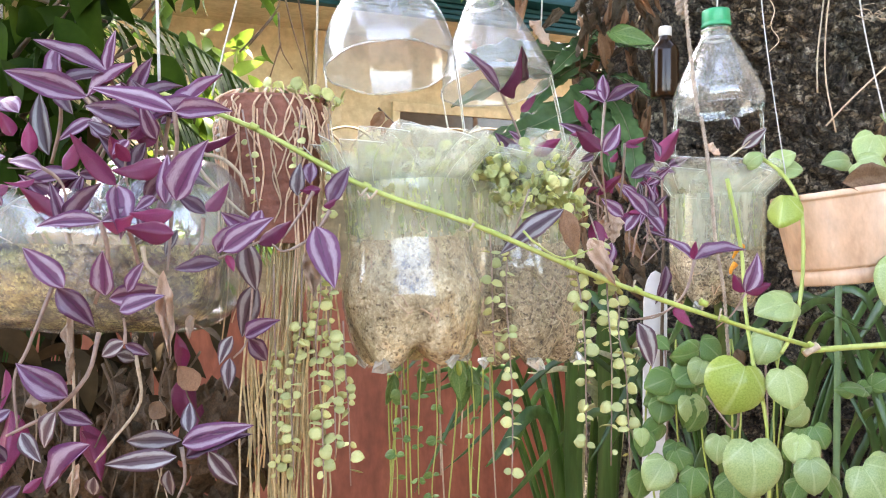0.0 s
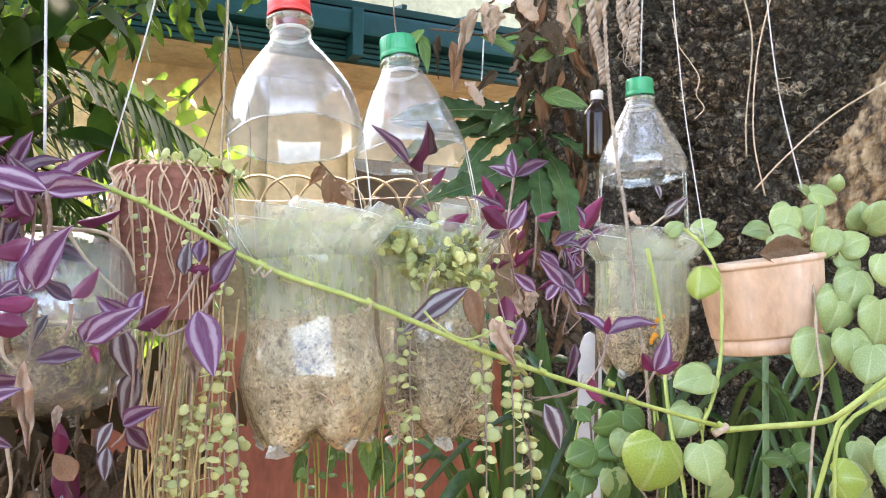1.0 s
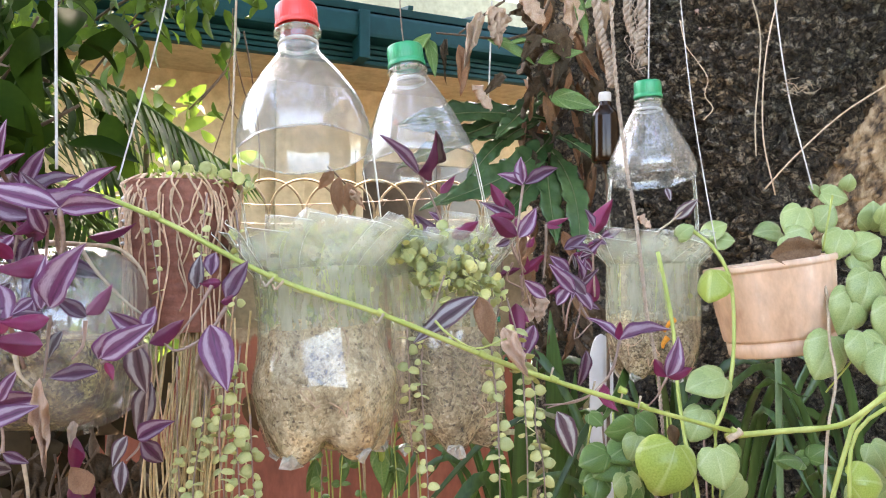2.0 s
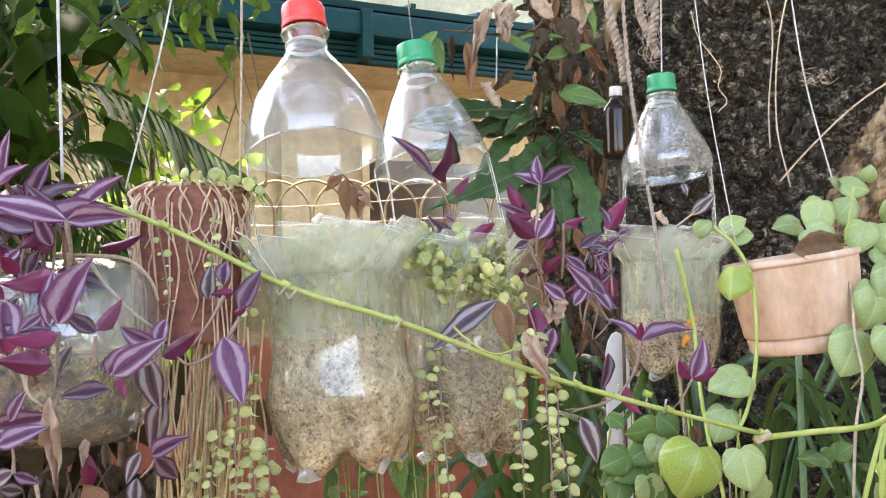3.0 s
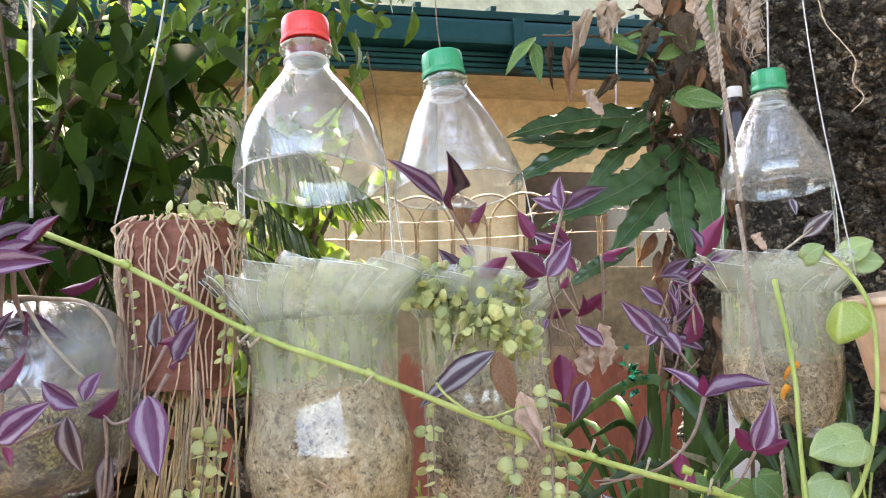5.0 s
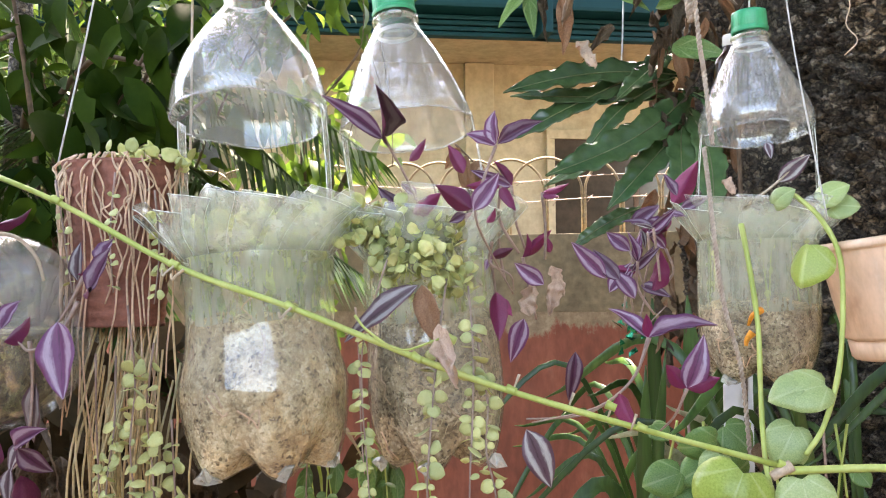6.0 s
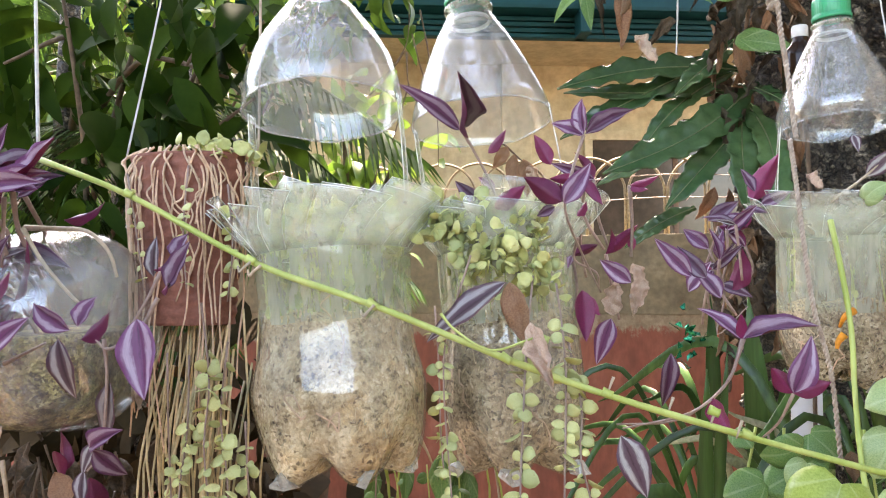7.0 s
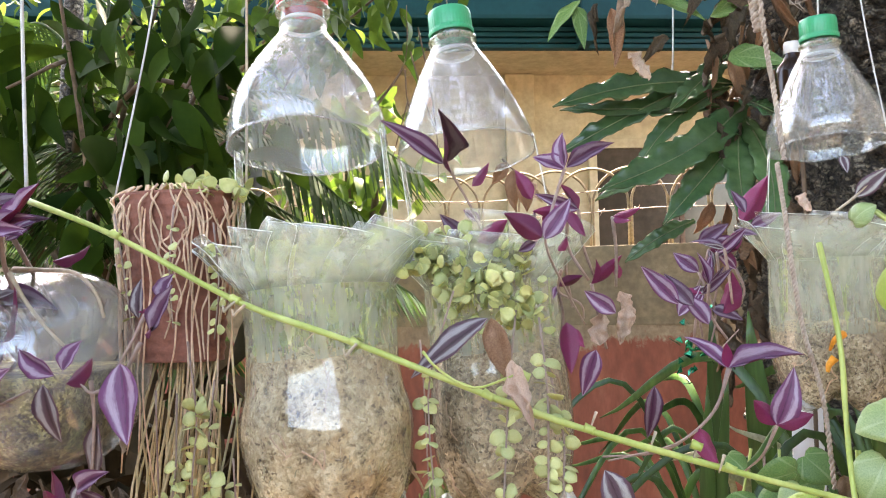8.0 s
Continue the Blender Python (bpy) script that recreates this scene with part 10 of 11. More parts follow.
button_string(button_mid, [(0.060, 0.500, 1.570), (0.047, 0.500, 1.529), (0.045, 0.500, 1.500), (0.048, 0.500, 1.456), (0.050, 0.500, 1.419), (0.050, 0.500, 1.365)], 17, 0.0078, 1, 0.2, PINKSTEM)
button_string(button_mid, [(0.091, 0.510, 1.559), (0.090, 0.490, 1.522), (0.091, 0.470, 1.488), (0.091, 0.460, 1.456), (0.092, 0.460, 1.395)], 21, 0.0081, 2, 0.15, PINKSTEM)
button_string(button_mid, [(0.103, 0.510, 1.555), (0.109, 0.490, 1.522), (0.110, 0.480, 1.487), (0.110, 0.470, 1.453), (0.110, 0.470, 1.391)], 21, 0.0081, 3, 0.15, PINKSTEM)
button_string(button_mid, [(0.109, 0.500, 1.529), (0.117, 0.485, 1.497), (0.117, 0.480, 1.472), (0.122, 0.480, 1.447), (0.125, 0.480, 1.388)], 18, 0.0074, 4, 0.15, PINKSTEM)
button_string(button_mid, [(0.035, 0.520, 1.543), (0.037, 0.520, 1.512), (0.038, 0.520, 1.473), (0.040, 0.520, 1.448)], 13, 0.0074, 5, 0.15, PINKSTEM)
button_string(button_mid, [(-0.011, 0.600, 1.442), (-0.013, 0.600, 1.415), (-0.014, 0.600, 1.377), (-0.013, 0.600, 1.332)], 6, 0.0085, 6, 0.0, VINE, "K")
button_string(button_mid, [(-0.027, 0.600, 1.437), (-0.028, 0.600, 1.407), (-0.026, 0.600, 1.368)], 6, 0.0085, 7, 0.0, PINKSTEM, "K")
button_left = thing("button_leaf_plant", "pale green button-leaf plant trailing from the ribbed pot", "plant", (-0.100, 0.500, 1.550), group="button-leaf plants")
button_heap(button_left, [(-0.092, 0.515, 1.634, 0.012, 0.015, 0.004), (-0.108, 0.520, 1.636, 0.012, 0.015, 0.004), (-0.080, 0.515, 1.631, 0.012, 0.015, 0.004), (-0.123, 0.520, 1.635, 0.012, 0.015, 0.004)], 60, 0.009, 6)
button_string(button_left, [(-0.082, 0.475, 1.546), (-0.077, 0.475, 1.504), (-0.080, 0.475, 1.470), (-0.076, 0.475, 1.429), (-0.074, 0.475, 1.378)], 22, 0.0092, 8, 0.15, PINKSTEM)
button_string(button_left, [(-0.069, 0.480, 1.525), (-0.073, 0.480, 1.486), (-0.069, 0.480, 1.451), (-0.067, 0.480, 1.393)], 20, 0.0085, 9, 0.1, PINKSTEM)
button_string(button_left, [(-0.089, 0.475, 1.518), (-0.090, 0.475, 1.477), (-0.095, 0.475, 1.439), (-0.093, 0.475, 1.378)], 18, 0.0078, 10, 0.3, PINKSTEM)
button_string(button_left, [(-0.064, 0.490, 1.481), (-0.062, 0.490, 1.445), (-0.060, 0.490, 1.424), (-0.058, 0.490, 1.372)], 14, 0.0081, 11, 0.1, PINKSTEM)
button_string(button_left, [(-0.109, 0.485, 1.518), (-0.108, 0.485, 1.475), (-0.106, 0.485, 1.434), (-0.106, 0.485, 1.375)], 14, 0.0067, 12, 0.45, PINKSTEM)
button_string(button_left, [(-0.090, 0.475, 1.620), (-0.093, 0.475, 1.585), (-0.091, 0.475, 1.553)], 9, 0.0059, 13, 0.15, PINKSTEM)
button_string(button_left, [(-0.128, 0.475, 1.617), (-0.122, 0.475, 1.585), (-0.117, 0.475, 1.553)], 7, 0.0052, 14, 0.15, PINKSTEM)
button_string(button_left, [(-0.075, 0.490, 1.611), (-0.072, 0.490, 1.578), (-0.075, 0.490, 1.546)], 9, 0.0059, 15, 0.15, PINKSTEM)
button_string(button_mid, [(-0.034, 0.620, 1.431), (-0.036, 0.620, 1.389), (-0.031, 0.620, 1.347), (-0.032, 0.620, 1.286)], 6, 0.0085, 16, 0.0, VINE, "K")
button_string(button_mid, [(-0.001, 0.630, 1.429), (0.002, 0.630, 1.377), (-0.002, 0.630, 1.329), (0.001, 0.630, 1.272)], 6, 0.0085, 17, 0.0, VINE, "K")
button_string(button_mid, [(0.028, 0.600, 1.439), (0.031, 0.600, 1.393), (0.029, 0.600, 1.343), (0.032, 0.600, 1.284)], 6, 0.0085, 18, 0.1, VINE, "K")
green_shoots = thing("trailing_stems", "thin yellow-green stems hanging below the bottles", "hanging plant", (-0.000, 0.640, 1.428))
stem(green_shoots, [(0.047, 0.600, 1.457), (0.047, 0.640, 1.414), (0.054, 0.650, 1.312)], 0.0009, 0.0006, PALESTEM)
stem(green_shoots, [(-0.030, 0.600, 1.456), (-0.026, 0.640, 1.413), (-0.023, 0.650, 1.301)], 0.0009, 0.0006, VINE)
stem(green_shoots, [(-0.030, 0.600, 1.456), (-0.033, 0.640, 1.413), (-0.034, 0.650, 1.346)], 0.0009, 0.0006, VINE)
stem(green_shoots, [(0.015, 0.600, 1.457), (0.020, 0.640, 1.413), (0.010, 0.650, 1.277)], 0.0009, 0.0006, VINE)
stem(green_shoots, [(-0.034, 0.600, 1.456), (-0.032, 0.640, 1.413), (-0.039, 0.650, 1.306)], 0.0009, 0.0006, VINE)
stem(green_shoots, [(0.002, 0.600, 1.457), (0.004, 0.640, 1.413), (0.006, 0.650, 1.333)], 0.0009, 0.0006, PALESTEM)
stem(green_shoots, [(0.027, 0.600, 1.457), (0.025, 0.640, 1.413), (0.023, 0.650, 1.365)], 0.0009, 0.0006, PALESTEM)
stem(green_shoots, [(-0.035, 0.600, 1.456), (-0.032, 0.640, 1.413), (-0.037, 0.650, 1.306)], 0.0009, 0.0006, VINE)
stem(green_shoots, [(-0.022, 0.600, 1.456), (-0.023, 0.640, 1.413), (-0.018, 0.650, 1.280)], 0.0009, 0.0006, VINE)
stem(green_shoots, [(0.030, 0.600, 1.457), (0.028, 0.640, 1.413), (0.033, 0.650, 1.289)], 0.0009, 0.0006, VINE)
stem(green_shoots, [(0.000, 0.600, 1.457), (0.003, 0.640, 1.413), (0.011, 0.650, 1.276)], 0.0009, 0.0006, PALESTEM)
stem(green_shoots, [(0.035, 0.600, 1.457), (0.041, 0.640, 1.414), (0.036, 0.650, 1.275)], 0.0009, 0.0006, VINE)
stem(green_shoots, [(-0.037, 0.600, 1.456), (-0.040, 0.640, 1.413), (-0.037, 0.650, 1.320)], 0.0009, 0.0006, VINE)
stem(green_shoots, [(0.042, 0.600, 1.457), (0.049, 0.640, 1.414), (0.052, 0.650, 1.340)], 0.0009, 0.0006, VINE)
leaf(green_shoots, "G", (0.020, 0.620, 1.436), (0.027, 0.610, 1.393), 0.0160, -30)
leaf(green_shoots, "G", (0.025, 0.620, 1.436), (0.016, 0.610, 1.402), 0.0140, 28)
leaf(green_shoots, "G", (0.030, 0.620, 1.431), (0.036, 0.610, 1.396), 0.0120, -20)
leaf(green_shoots, "G", (-0.034, 0.620, 1.426), (-0.038, 0.610, 1.400), 0.0100, -27)
leaf(green_shoots, "G", (-0.013, 0.620, 1.431), (-0.009, 0.610, 1.407), 0.0100, -36)
curled_leaf = thing("hanging_leaves", "soft green leaves hanging from a thin stalk below the bottle", "leaf", (0.016, 0.600, 1.417))
stem(curled_leaf, [(0.017, 0.600, 1.462), (0.017, 0.600, 1.440)], 0.0008, 0.0008, VINE)
leaf(curled_leaf, "G", (0.017, 0.600, 1.444), (0.018, 0.590, 1.408), 0.0170, 20)
leaf(curled_leaf, "G", (0.017, 0.600, 1.444), (0.022, 0.600, 1.414), 0.0140, -40)
leaf(curled_leaf, "L", (0.017, 0.600, 1.444), (0.021, 0.590, 1.429), 0.0130, 0)


# ---- terracotta planter ----
tp = thing("plant_pot", "weathered terracotta coloured round plastic pot on strings", "planter", (0.401, 0.722, 1.506))
tp.matrix_basis = pose(0.404, 0.722, 1.503, 0, -8.5, 0)
vs, fs = revolve([(0.0004, 0.0), (0.048, 0.0), (0.0495, 0.002), (0.0505, 0.0135), (0.0492, 0.0142), (0.0492, 0.0152), (0.0520, 0.0160), (0.0526, 0.018), (0.0592, 0.080), (0.0594, 0.0815), (0.0612, 0.082), (0.0616, 0.0835), (0.0614, 0.0865), (0.0600, 0.088), (0.0580, 0.087), (0.0565, 0.074), (0.0004, 0.072)], 64)
mesh_part("pot", vs, fs, TERRA, tp, "stained terracotta wall with a rim")
leaf(tp, "R", (0.365, 0.665, 1.592), (0.432, 0.672, 1.603), 0.028, 20)

# ---- small amber bottle on a wire ----
amber = thing("amber_bottle", "small dark amber glass bottle with a white cap", "bottle", (0.318, 1.035, 1.738))
vs, fs = revolve([(0.0004, 0.001), (0.0165, 0.0), (0.0186, 0.002), (0.019, 0.007), (0.019, 0.062), (0.0175, 0.068), (0.0105, 0.076), (0.0085, 0.080), (0.0085, 0.088)], 36)
mesh_part("glass", vs, fs, AMBER, amber, "dark amber glass")
vs, fs = revolve([(0.0086, 0.084), (0.0088, 0.085), (0.0088, 0.095), (0.0080, 0.097), (0.0003, 0.097)], 30)
mesh_part("cap", vs, fs, WHITECAP, amber, "white screw cap")
tube("wire", [(0.318, 1.045, 1.742), (0.33, 1.07, 1.70), (0.335, 1.09, 1.5), (0.335, 1.095, 1.3)], 0.0025, 0.0025, DARKTWIG, amber)

# ---- stakes ----
stake = thing("plant_stake", "flat white plastic stake with a rounded top", "stake", (0.328, 1.1, 0))
bm = bmesh.new()
outline = [(-0.017, 0.0), (0.017, 0.0), (0.017, 1.455)] + [(0.017 * math.cos(a), 1.455 + 0.045 * math.sin(a)) for a in [math.pi * i / 8 for i in range(1, 8)]] + [(-0.017, 1.455)]
f = bm.faces.new([bm.verts.new((x, 0, z)) for x, z in outline])
ext = bmesh.ops.extrude_face_region(bm, geom=[f])
bmesh.ops.translate(bm, vec=(0, 0.004, 0), verts=[v for v in ext["geom"] if isinstance(v, bmesh.types.BMVert)])
bmesh.ops.recalc_face_normals(bm, faces=bm.faces)
part("blade", bm, PLATE, stake)
rod = thing("plant_stake", "thin green plastic stake below the pot", "stake", (0.487, 0.9, 0))
tube("rod", [(0.486, 0.9, 0), (0.487, 0.9, 0.8), (0.489, 0.9, 1.56)], 0.0042, 0.004, GREENSTAKE, rod, sides=9)


# ---- ropes and strings ----
def rope(name, label, points, r, turns, parent=None):
    """Two-strand twisted rope along a line."""
    t = thing(name, label, "rope", points[0])
    line = spline(points, 120)
    o = Vector(points[0])
    for s in (0, 1):
        pts = []
        for i, p in enumerate(line):
            d = (line[min(i + 1, 119)] - line[max(i - 1, 0)]).normalized()
            a = d.cross(Vector((0.1, 1, 0))).normalized()
            b = d.cross(a)
            w = 2 * math.pi * (turns * i / 119 + s / 2)
            pts.append(p + (a * math.cos(w) + b * math.sin(w)) * r * 0.55)
        vs, fs = tube_data([p - o for p in pts], r * 0.62, r * 0.62, 6, 240, 0, 0.12, s)
        mesh_part("strand", vs, fs, ROPE, t)
    return t


def string(label, points, r=0.0009, material=WIRE):
    t = thing("string", label, "string", points[-1])
    tube("cord", points, r, r, material, t, sides=6, n=24, knots=0.08)
    return t


string("thin white hanging string", [(-0.182, 0.464, 1.797), (-0.180, 0.464, 1.719), (-0.177, 0.464, 1.632)], 0.001)
string("thin white hanging string", [(-0.123, 0.515, 1.795), (-0.134, 0.515, 1.732), (-0.158, 0.515, 1.633)], 0.0006)
string("thin white hanging string", [(-0.091, 0.560, 1.821), (-0.092, 0.560, 1.714), (-0.093, 0.560, 1.639)], 0.0009, PALESTEM)
string("thin white hanging string", [(0.302, 0.715, 1.876), (0.315, 0.715, 1.742), (0.337, 0.715, 1.600)], 0.0006)
string("thin white hanging string", [(0.409, 0.740, 1.889), (0.424, 0.740, 1.766), (0.448, 0.740, 1.663)], 0.0008)
string("thin grey wire holding a bottle cap", [(0.029, 0.606, 1.822), (0.031, 0.606, 1.782), (0.034, 0.606, 1.756)], 0.0005, STEEL)
string("thin grey wire holding a bottle cap", [(0.302, 0.795, 1.910), (0.300, 0.795, 1.836), (0.299, 0.795, 1.785)], 0.0008)
string("thin grey wire holding a bottle cap", [(-0.0465, 0.547, 1.806), (-0.0461, 0.547, 1.765)], 0.0005, STEEL)
string("thin white wire above the wall", [(0.208, 1.400, 2.099), (0.204, 1.400, 1.970), (0.201, 1.400, 1.906)], 0.0014)
string("thin curled brown thread", [(0.374, 0.900, 1.892), (0.381, 0.900, 1.861), (0.396, 0.900, 1.840), (0.408, 0.900, 1.820), (0.404, 0.900, 1.799), (0.414, 0.900, 1.783), (0.402, 0.900, 1.769)], 0.0006, PALESTEM)
string("dry hanging aerial root", [(0.554, 1.100, 2.026), (0.573, 1.100, 1.941), (0.563, 1.100, 1.821), (0.563, 1.100, 1.762)], 0.0013, PALESTEM)
string("dry hanging aerial root", [(0.608, 1.100, 2.027), (0.581, 1.100, 1.915), (0.574, 1.100, 1.796), (0.591, 1.100, 1.704)], 0.0012, PALESTEM)
string("long bent dry tan twig", [(0.716, 1.000, 1.854), (0.647, 1.020, 1.807), (0.591, 1.040, 1.752), (0.555, 1.060, 1.707)], 0.0013, PALESTEM)
rope("rope", "frayed twisted jute rope", [(0.228, 0.760, 1.906), (0.236, 0.760, 1.835), (0.245, 0.760, 1.800), (0.249, 0.760, 1.770)], 0.0042, 9)
rope("rope", "frayed twisted jute rope", [(0.244, 0.750, 1.902), (0.248, 0.750, 1.808), (0.253, 0.750, 1.745), (0.256, 0.750, 1.722), (0.260, 0.740, 1.663)], 0.0019, 22)
rope("rope", "frayed twisted jute rope", [(0.277, 0.780, 1.903), (0.272, 0.780, 1.854), (0.281, 0.780, 1.824), (0.290, 0.780, 1.800)], 0.004, 8)
rope("rope", "frayed twisted jute rope", [(0.280, 0.770, 1.899), (0.285, 0.770, 1.845), (0.280, 0.770, 1.809)], 0.004, 6)
rope("rope", "frayed twisted jute rope", [(0.249, 0.700, 1.655), (0.251, 0.690, 1.620), (0.254, 0.685, 1.578), (0.260, 0.690, 1.536), (0.272, 0.700, 1.489), (0.277, 0.700, 1.427)], 0.0017, 34)
frays = thing("rope_fray", "tuft of loose frayed rope fibres", "rope", (0.283, 0.775, 1.811))
tube("fibre", [(0.287, 0.778, 1.855), (0.284, 0.774, 1.843), (0.298, 0.774, 1.842)], 0.0005, 0.0003, ROPE, frays, sides=4, n=7)
tube("fibre", [(0.280, 0.776, 1.830), (0.286, 0.772, 1.820), (0.290, 0.772, 1.809)], 0.0005, 0.0003, ROPE, frays, sides=4, n=7)
tube("fibre", [(0.287, 0.769, 1.868), (0.283, 0.765, 1.853), (0.276, 0.765, 1.853)], 0.0005, 0.0003, ROPE, frays, sides=4, n=7)
tube("fibre", [(0.281, 0.769, 1.803), (0.279, 0.765, 1.791), (0.285, 0.765, 1.782)], 0.0005, 0.0003, ROPE, frays, sides=4, n=7)
tube("fibre", [(0.283, 0.770, 1.857), (0.275, 0.766, 1.844), (0.277, 0.766, 1.842)], 0.0005, 0.0003, ROPE, frays, sides=4, n=7)
tube("fibre", [(0.289, 0.777, 1.831), (0.290, 0.773, 1.819), (0.293, 0.773, 1.816)], 0.0005, 0.0003, ROPE, frays, sides=4, n=7)
tube("fibre", [(0.269, 0.765, 1.868), (0.266, 0.761, 1.860), (0.260, 0.761, 1.850)], 0.0005, 0.0003, ROPE, frays, sides=4, n=7)
tube("fibre", [(0.287, 0.770, 1.826), (0.290, 0.766, 1.818), (0.278, 0.766, 1.810)], 0.0005, 0.0003, ROPE, frays, sides=4, n=7)
tube("fibre", [(0.277, 0.774, 1.827), (0.280, 0.770, 1.820), (0.287, 0.770, 1.811)], 0.0005, 0.0003, ROPE, frays, sides=4, n=7)
tube("fibre", [(0.289, 0.782, 1.877), (0.284, 0.778, 1.862), (0.296, 0.778, 1.856)], 0.0005, 0.0003, ROPE, frays, sides=4, n=7)
tube("fibre", [(0.274, 0.769, 1.874), (0.280, 0.765, 1.866), (0.278, 0.765, 1.854)], 0.0005, 0.0003, ROPE, frays, sides=4, n=7)
tube("fibre", [(0.281, 0.768, 1.861), (0.274, 0.764, 1.845), (0.278, 0.764, 1.841)], 0.0005, 0.0003, ROPE, frays, sides=4, n=7)
tube("fibre", [(0.279, 0.766, 1.857), (0.270, 0.762, 1.842), (0.270, 0.762, 1.833)], 0.0005, 0.0003, ROPE, frays, sides=4, n=7)
tube("fibre", [(0.274, 0.768, 1.822), (0.278, 0.764, 1.814), (0.271, 0.764, 1.804)], 0.0005, 0.0003, ROPE, frays, sides=4, n=7)
tube("fibre", [(0.274, 0.781, 1.861), (0.270, 0.777, 1.851), (0.281, 0.777, 1.847)], 0.0005, 0.0003, ROPE, frays, sides=4, n=7)
tube("fibre", [(0.273, 0.773, 1.860), (0.270, 0.769, 1.847), (0.273, 0.769, 1.837)], 0.0005, 0.0003, ROPE, frays, sides=4, n=7)
tube("fibre", [(0.273, 0.782, 1.831), (0.268, 0.778, 1.825), (0.272, 0.778, 1.818)], 0.0005, 0.0003, ROPE, frays, sides=4, n=7)
tube("fibre", [(0.276, 0.767, 1.823), (0.269, 0.763, 1.812), (0.269, 0.763, 1.809)], 0.0005, 0.0003, ROPE, frays, sides=4, n=7)
tube("fibre", [(0.276, 0.766, 1.865), (0.273, 0.762, 1.854), (0.286, 0.762, 1.846)], 0.0005, 0.0003, ROPE, frays, sides=4, n=7)
tube("fibre", [(0.273, 0.780, 1.863), (0.273, 0.776, 1.847), (0.284, 0.776, 1.839)], 0.0005, 0.0003, ROPE, frays, sides=4, n=7)
tube("fibre", [(0.272, 0.775, 1.809), (0.267, 0.771, 1.801), (0.280, 0.771, 1.795)], 0.0005, 0.0003, ROPE, frays, sides=4, n=7)
tube("fibre", [(0.275, 0.783, 1.861), (0.273, 0.779, 1.847), (0.265, 0.779, 1.843)], 0.0005, 0.0003, ROPE, frays, sides=4, n=7)
tube("fibre", [(0.278, 0.778, 1.863), (0.275, 0.774, 1.856), (0.289, 0.774, 1.845)], 0.0005, 0.0003, ROPE, frays, sides=4, n=7)
tube("fibre", [(0.275, 0.778, 1.877), (0.275, 0.774, 1.871), (0.275, 0.774, 1.855)], 0.0005, 0.0003, ROPE, frays, sides=4, n=7)
tube("fibre", [(0.281, 0.775, 1.860), (0.281, 0.771, 1.847), (0.273, 0.771, 1.837)], 0.0005, 0.0003, ROPE, frays, sides=4, n=7)
tube("fibre", [(0.290, 0.782, 1.826), (0.287, 0.778, 1.810), (0.283, 0.778, 1.811)], 0.0005, 0.0003, ROPE, frays, sides=4, n=7)
tube("fibre", [(0.278, 0.767, 1.809), (0.273, 0.763, 1.803), (0.277, 0.763, 1.796)], 0.0005, 0.0003, ROPE, frays, sides=4, n=7)
tube("fibre", [(0.274, 0.777, 1.823), (0.280, 0.773, 1.813), (0.278, 0.773, 1.812)], 0.0005, 0.0003, ROPE, frays, sides=4, n=7)
tube("fibre", [(0.288, 0.775, 1.860), (0.288, 0.771, 1.844), (0.288, 0.771, 1.835)], 0.0005, 0.0003, ROPE, frays, sides=4, n=7)
tube("fibre", [(0.285, 0.782, 1.864), (0.279, 0.778, 1.847), (0.284, 0.778, 1.849)], 0.0005, 0.0003, ROPE, frays, sides=4, n=7)
tube("fibre", [(0.288, 0.773, 1.853), (0.285, 0.769, 1.840), (0.277, 0.769, 1.836)], 0.0005, 0.0003, ROPE, frays, sides=4, n=7)
tube("fibre", [(0.269, 0.765, 1.814), (0.270, 0.761, 1.805), (0.269, 0.761, 1.795)], 0.0005, 0.0003, ROPE, frays, sides=4, n=7)
tube("fibre", [(0.283, 0.770, 1.865), (0.276, 0.766, 1.849), (0.275, 0.766, 1.852)], 0.0005, 0.0003, ROPE, frays, sides=4, n=7)
tube("fibre", [(0.282, 0.783, 1.837), (0.275, 0.779, 1.829), (0.275, 0.779, 1.818)], 0.0005, 0.0003, ROPE, frays, sides=4, n=7)
tube("fibre", [(0.281, 0.783, 1.850), (0.283, 0.779, 1.835), (0.292, 0.779, 1.835)], 0.0005, 0.0003, ROPE, frays, sides=4, n=7)
tube("fibre", [(0.285, 0.766, 1.844), (0.291, 0.762, 1.837), (0.275, 0.762, 1.829)], 0.0005, 0.0003, ROPE, frays, sides=4, n=7)
tube("fibre", [(0.277, 0.782, 1.809), (0.275, 0.778, 1.798), (0.285, 0.778, 1.787)], 0.0005, 0.0003, ROPE, frays, sides=4, n=7)
tube("fibre", [(0.280, 0.767, 1.837), (0.275, 0.763, 1.824), (0.282, 0.763, 1.815)], 0.0005, 0.0003, ROPE, frays, sides=4, n=7)
tube("fibre", [(0.284, 0.769, 1.805), (0.277, 0.765, 1.790), (0.286, 0.765, 1.792)], 0.0005, 0.0003, ROPE, frays, sides=4, n=7)
tube("fibre", [(0.282, 0.770, 1.856), (0.279, 0.766, 1.845), (0.286, 0.766, 1.844)], 0.0005, 0.0003, ROPE, frays, sides=4, n=7)
tube("fibre", [(0.284, 0.774, 1.832), (0.286, 0.770, 1.817), (0.273, 0.770, 1.814)], 0.0005, 0.0003, ROPE, frays, sides=4, n=7)
tube("fibre", [(0.284, 0.778, 1.827), (0.278, 0.774, 1.811), (0.290, 0.774, 1.812)], 0.0005, 0.0003, ROPE, frays, sides=4, n=7)
tube("fibre", [(0.276, 0.769, 1.806), (0.273, 0.765, 1.790), (0.285, 0.765, 1.792)], 0.0005, 0.0003, ROPE, frays, sides=4, n=7)
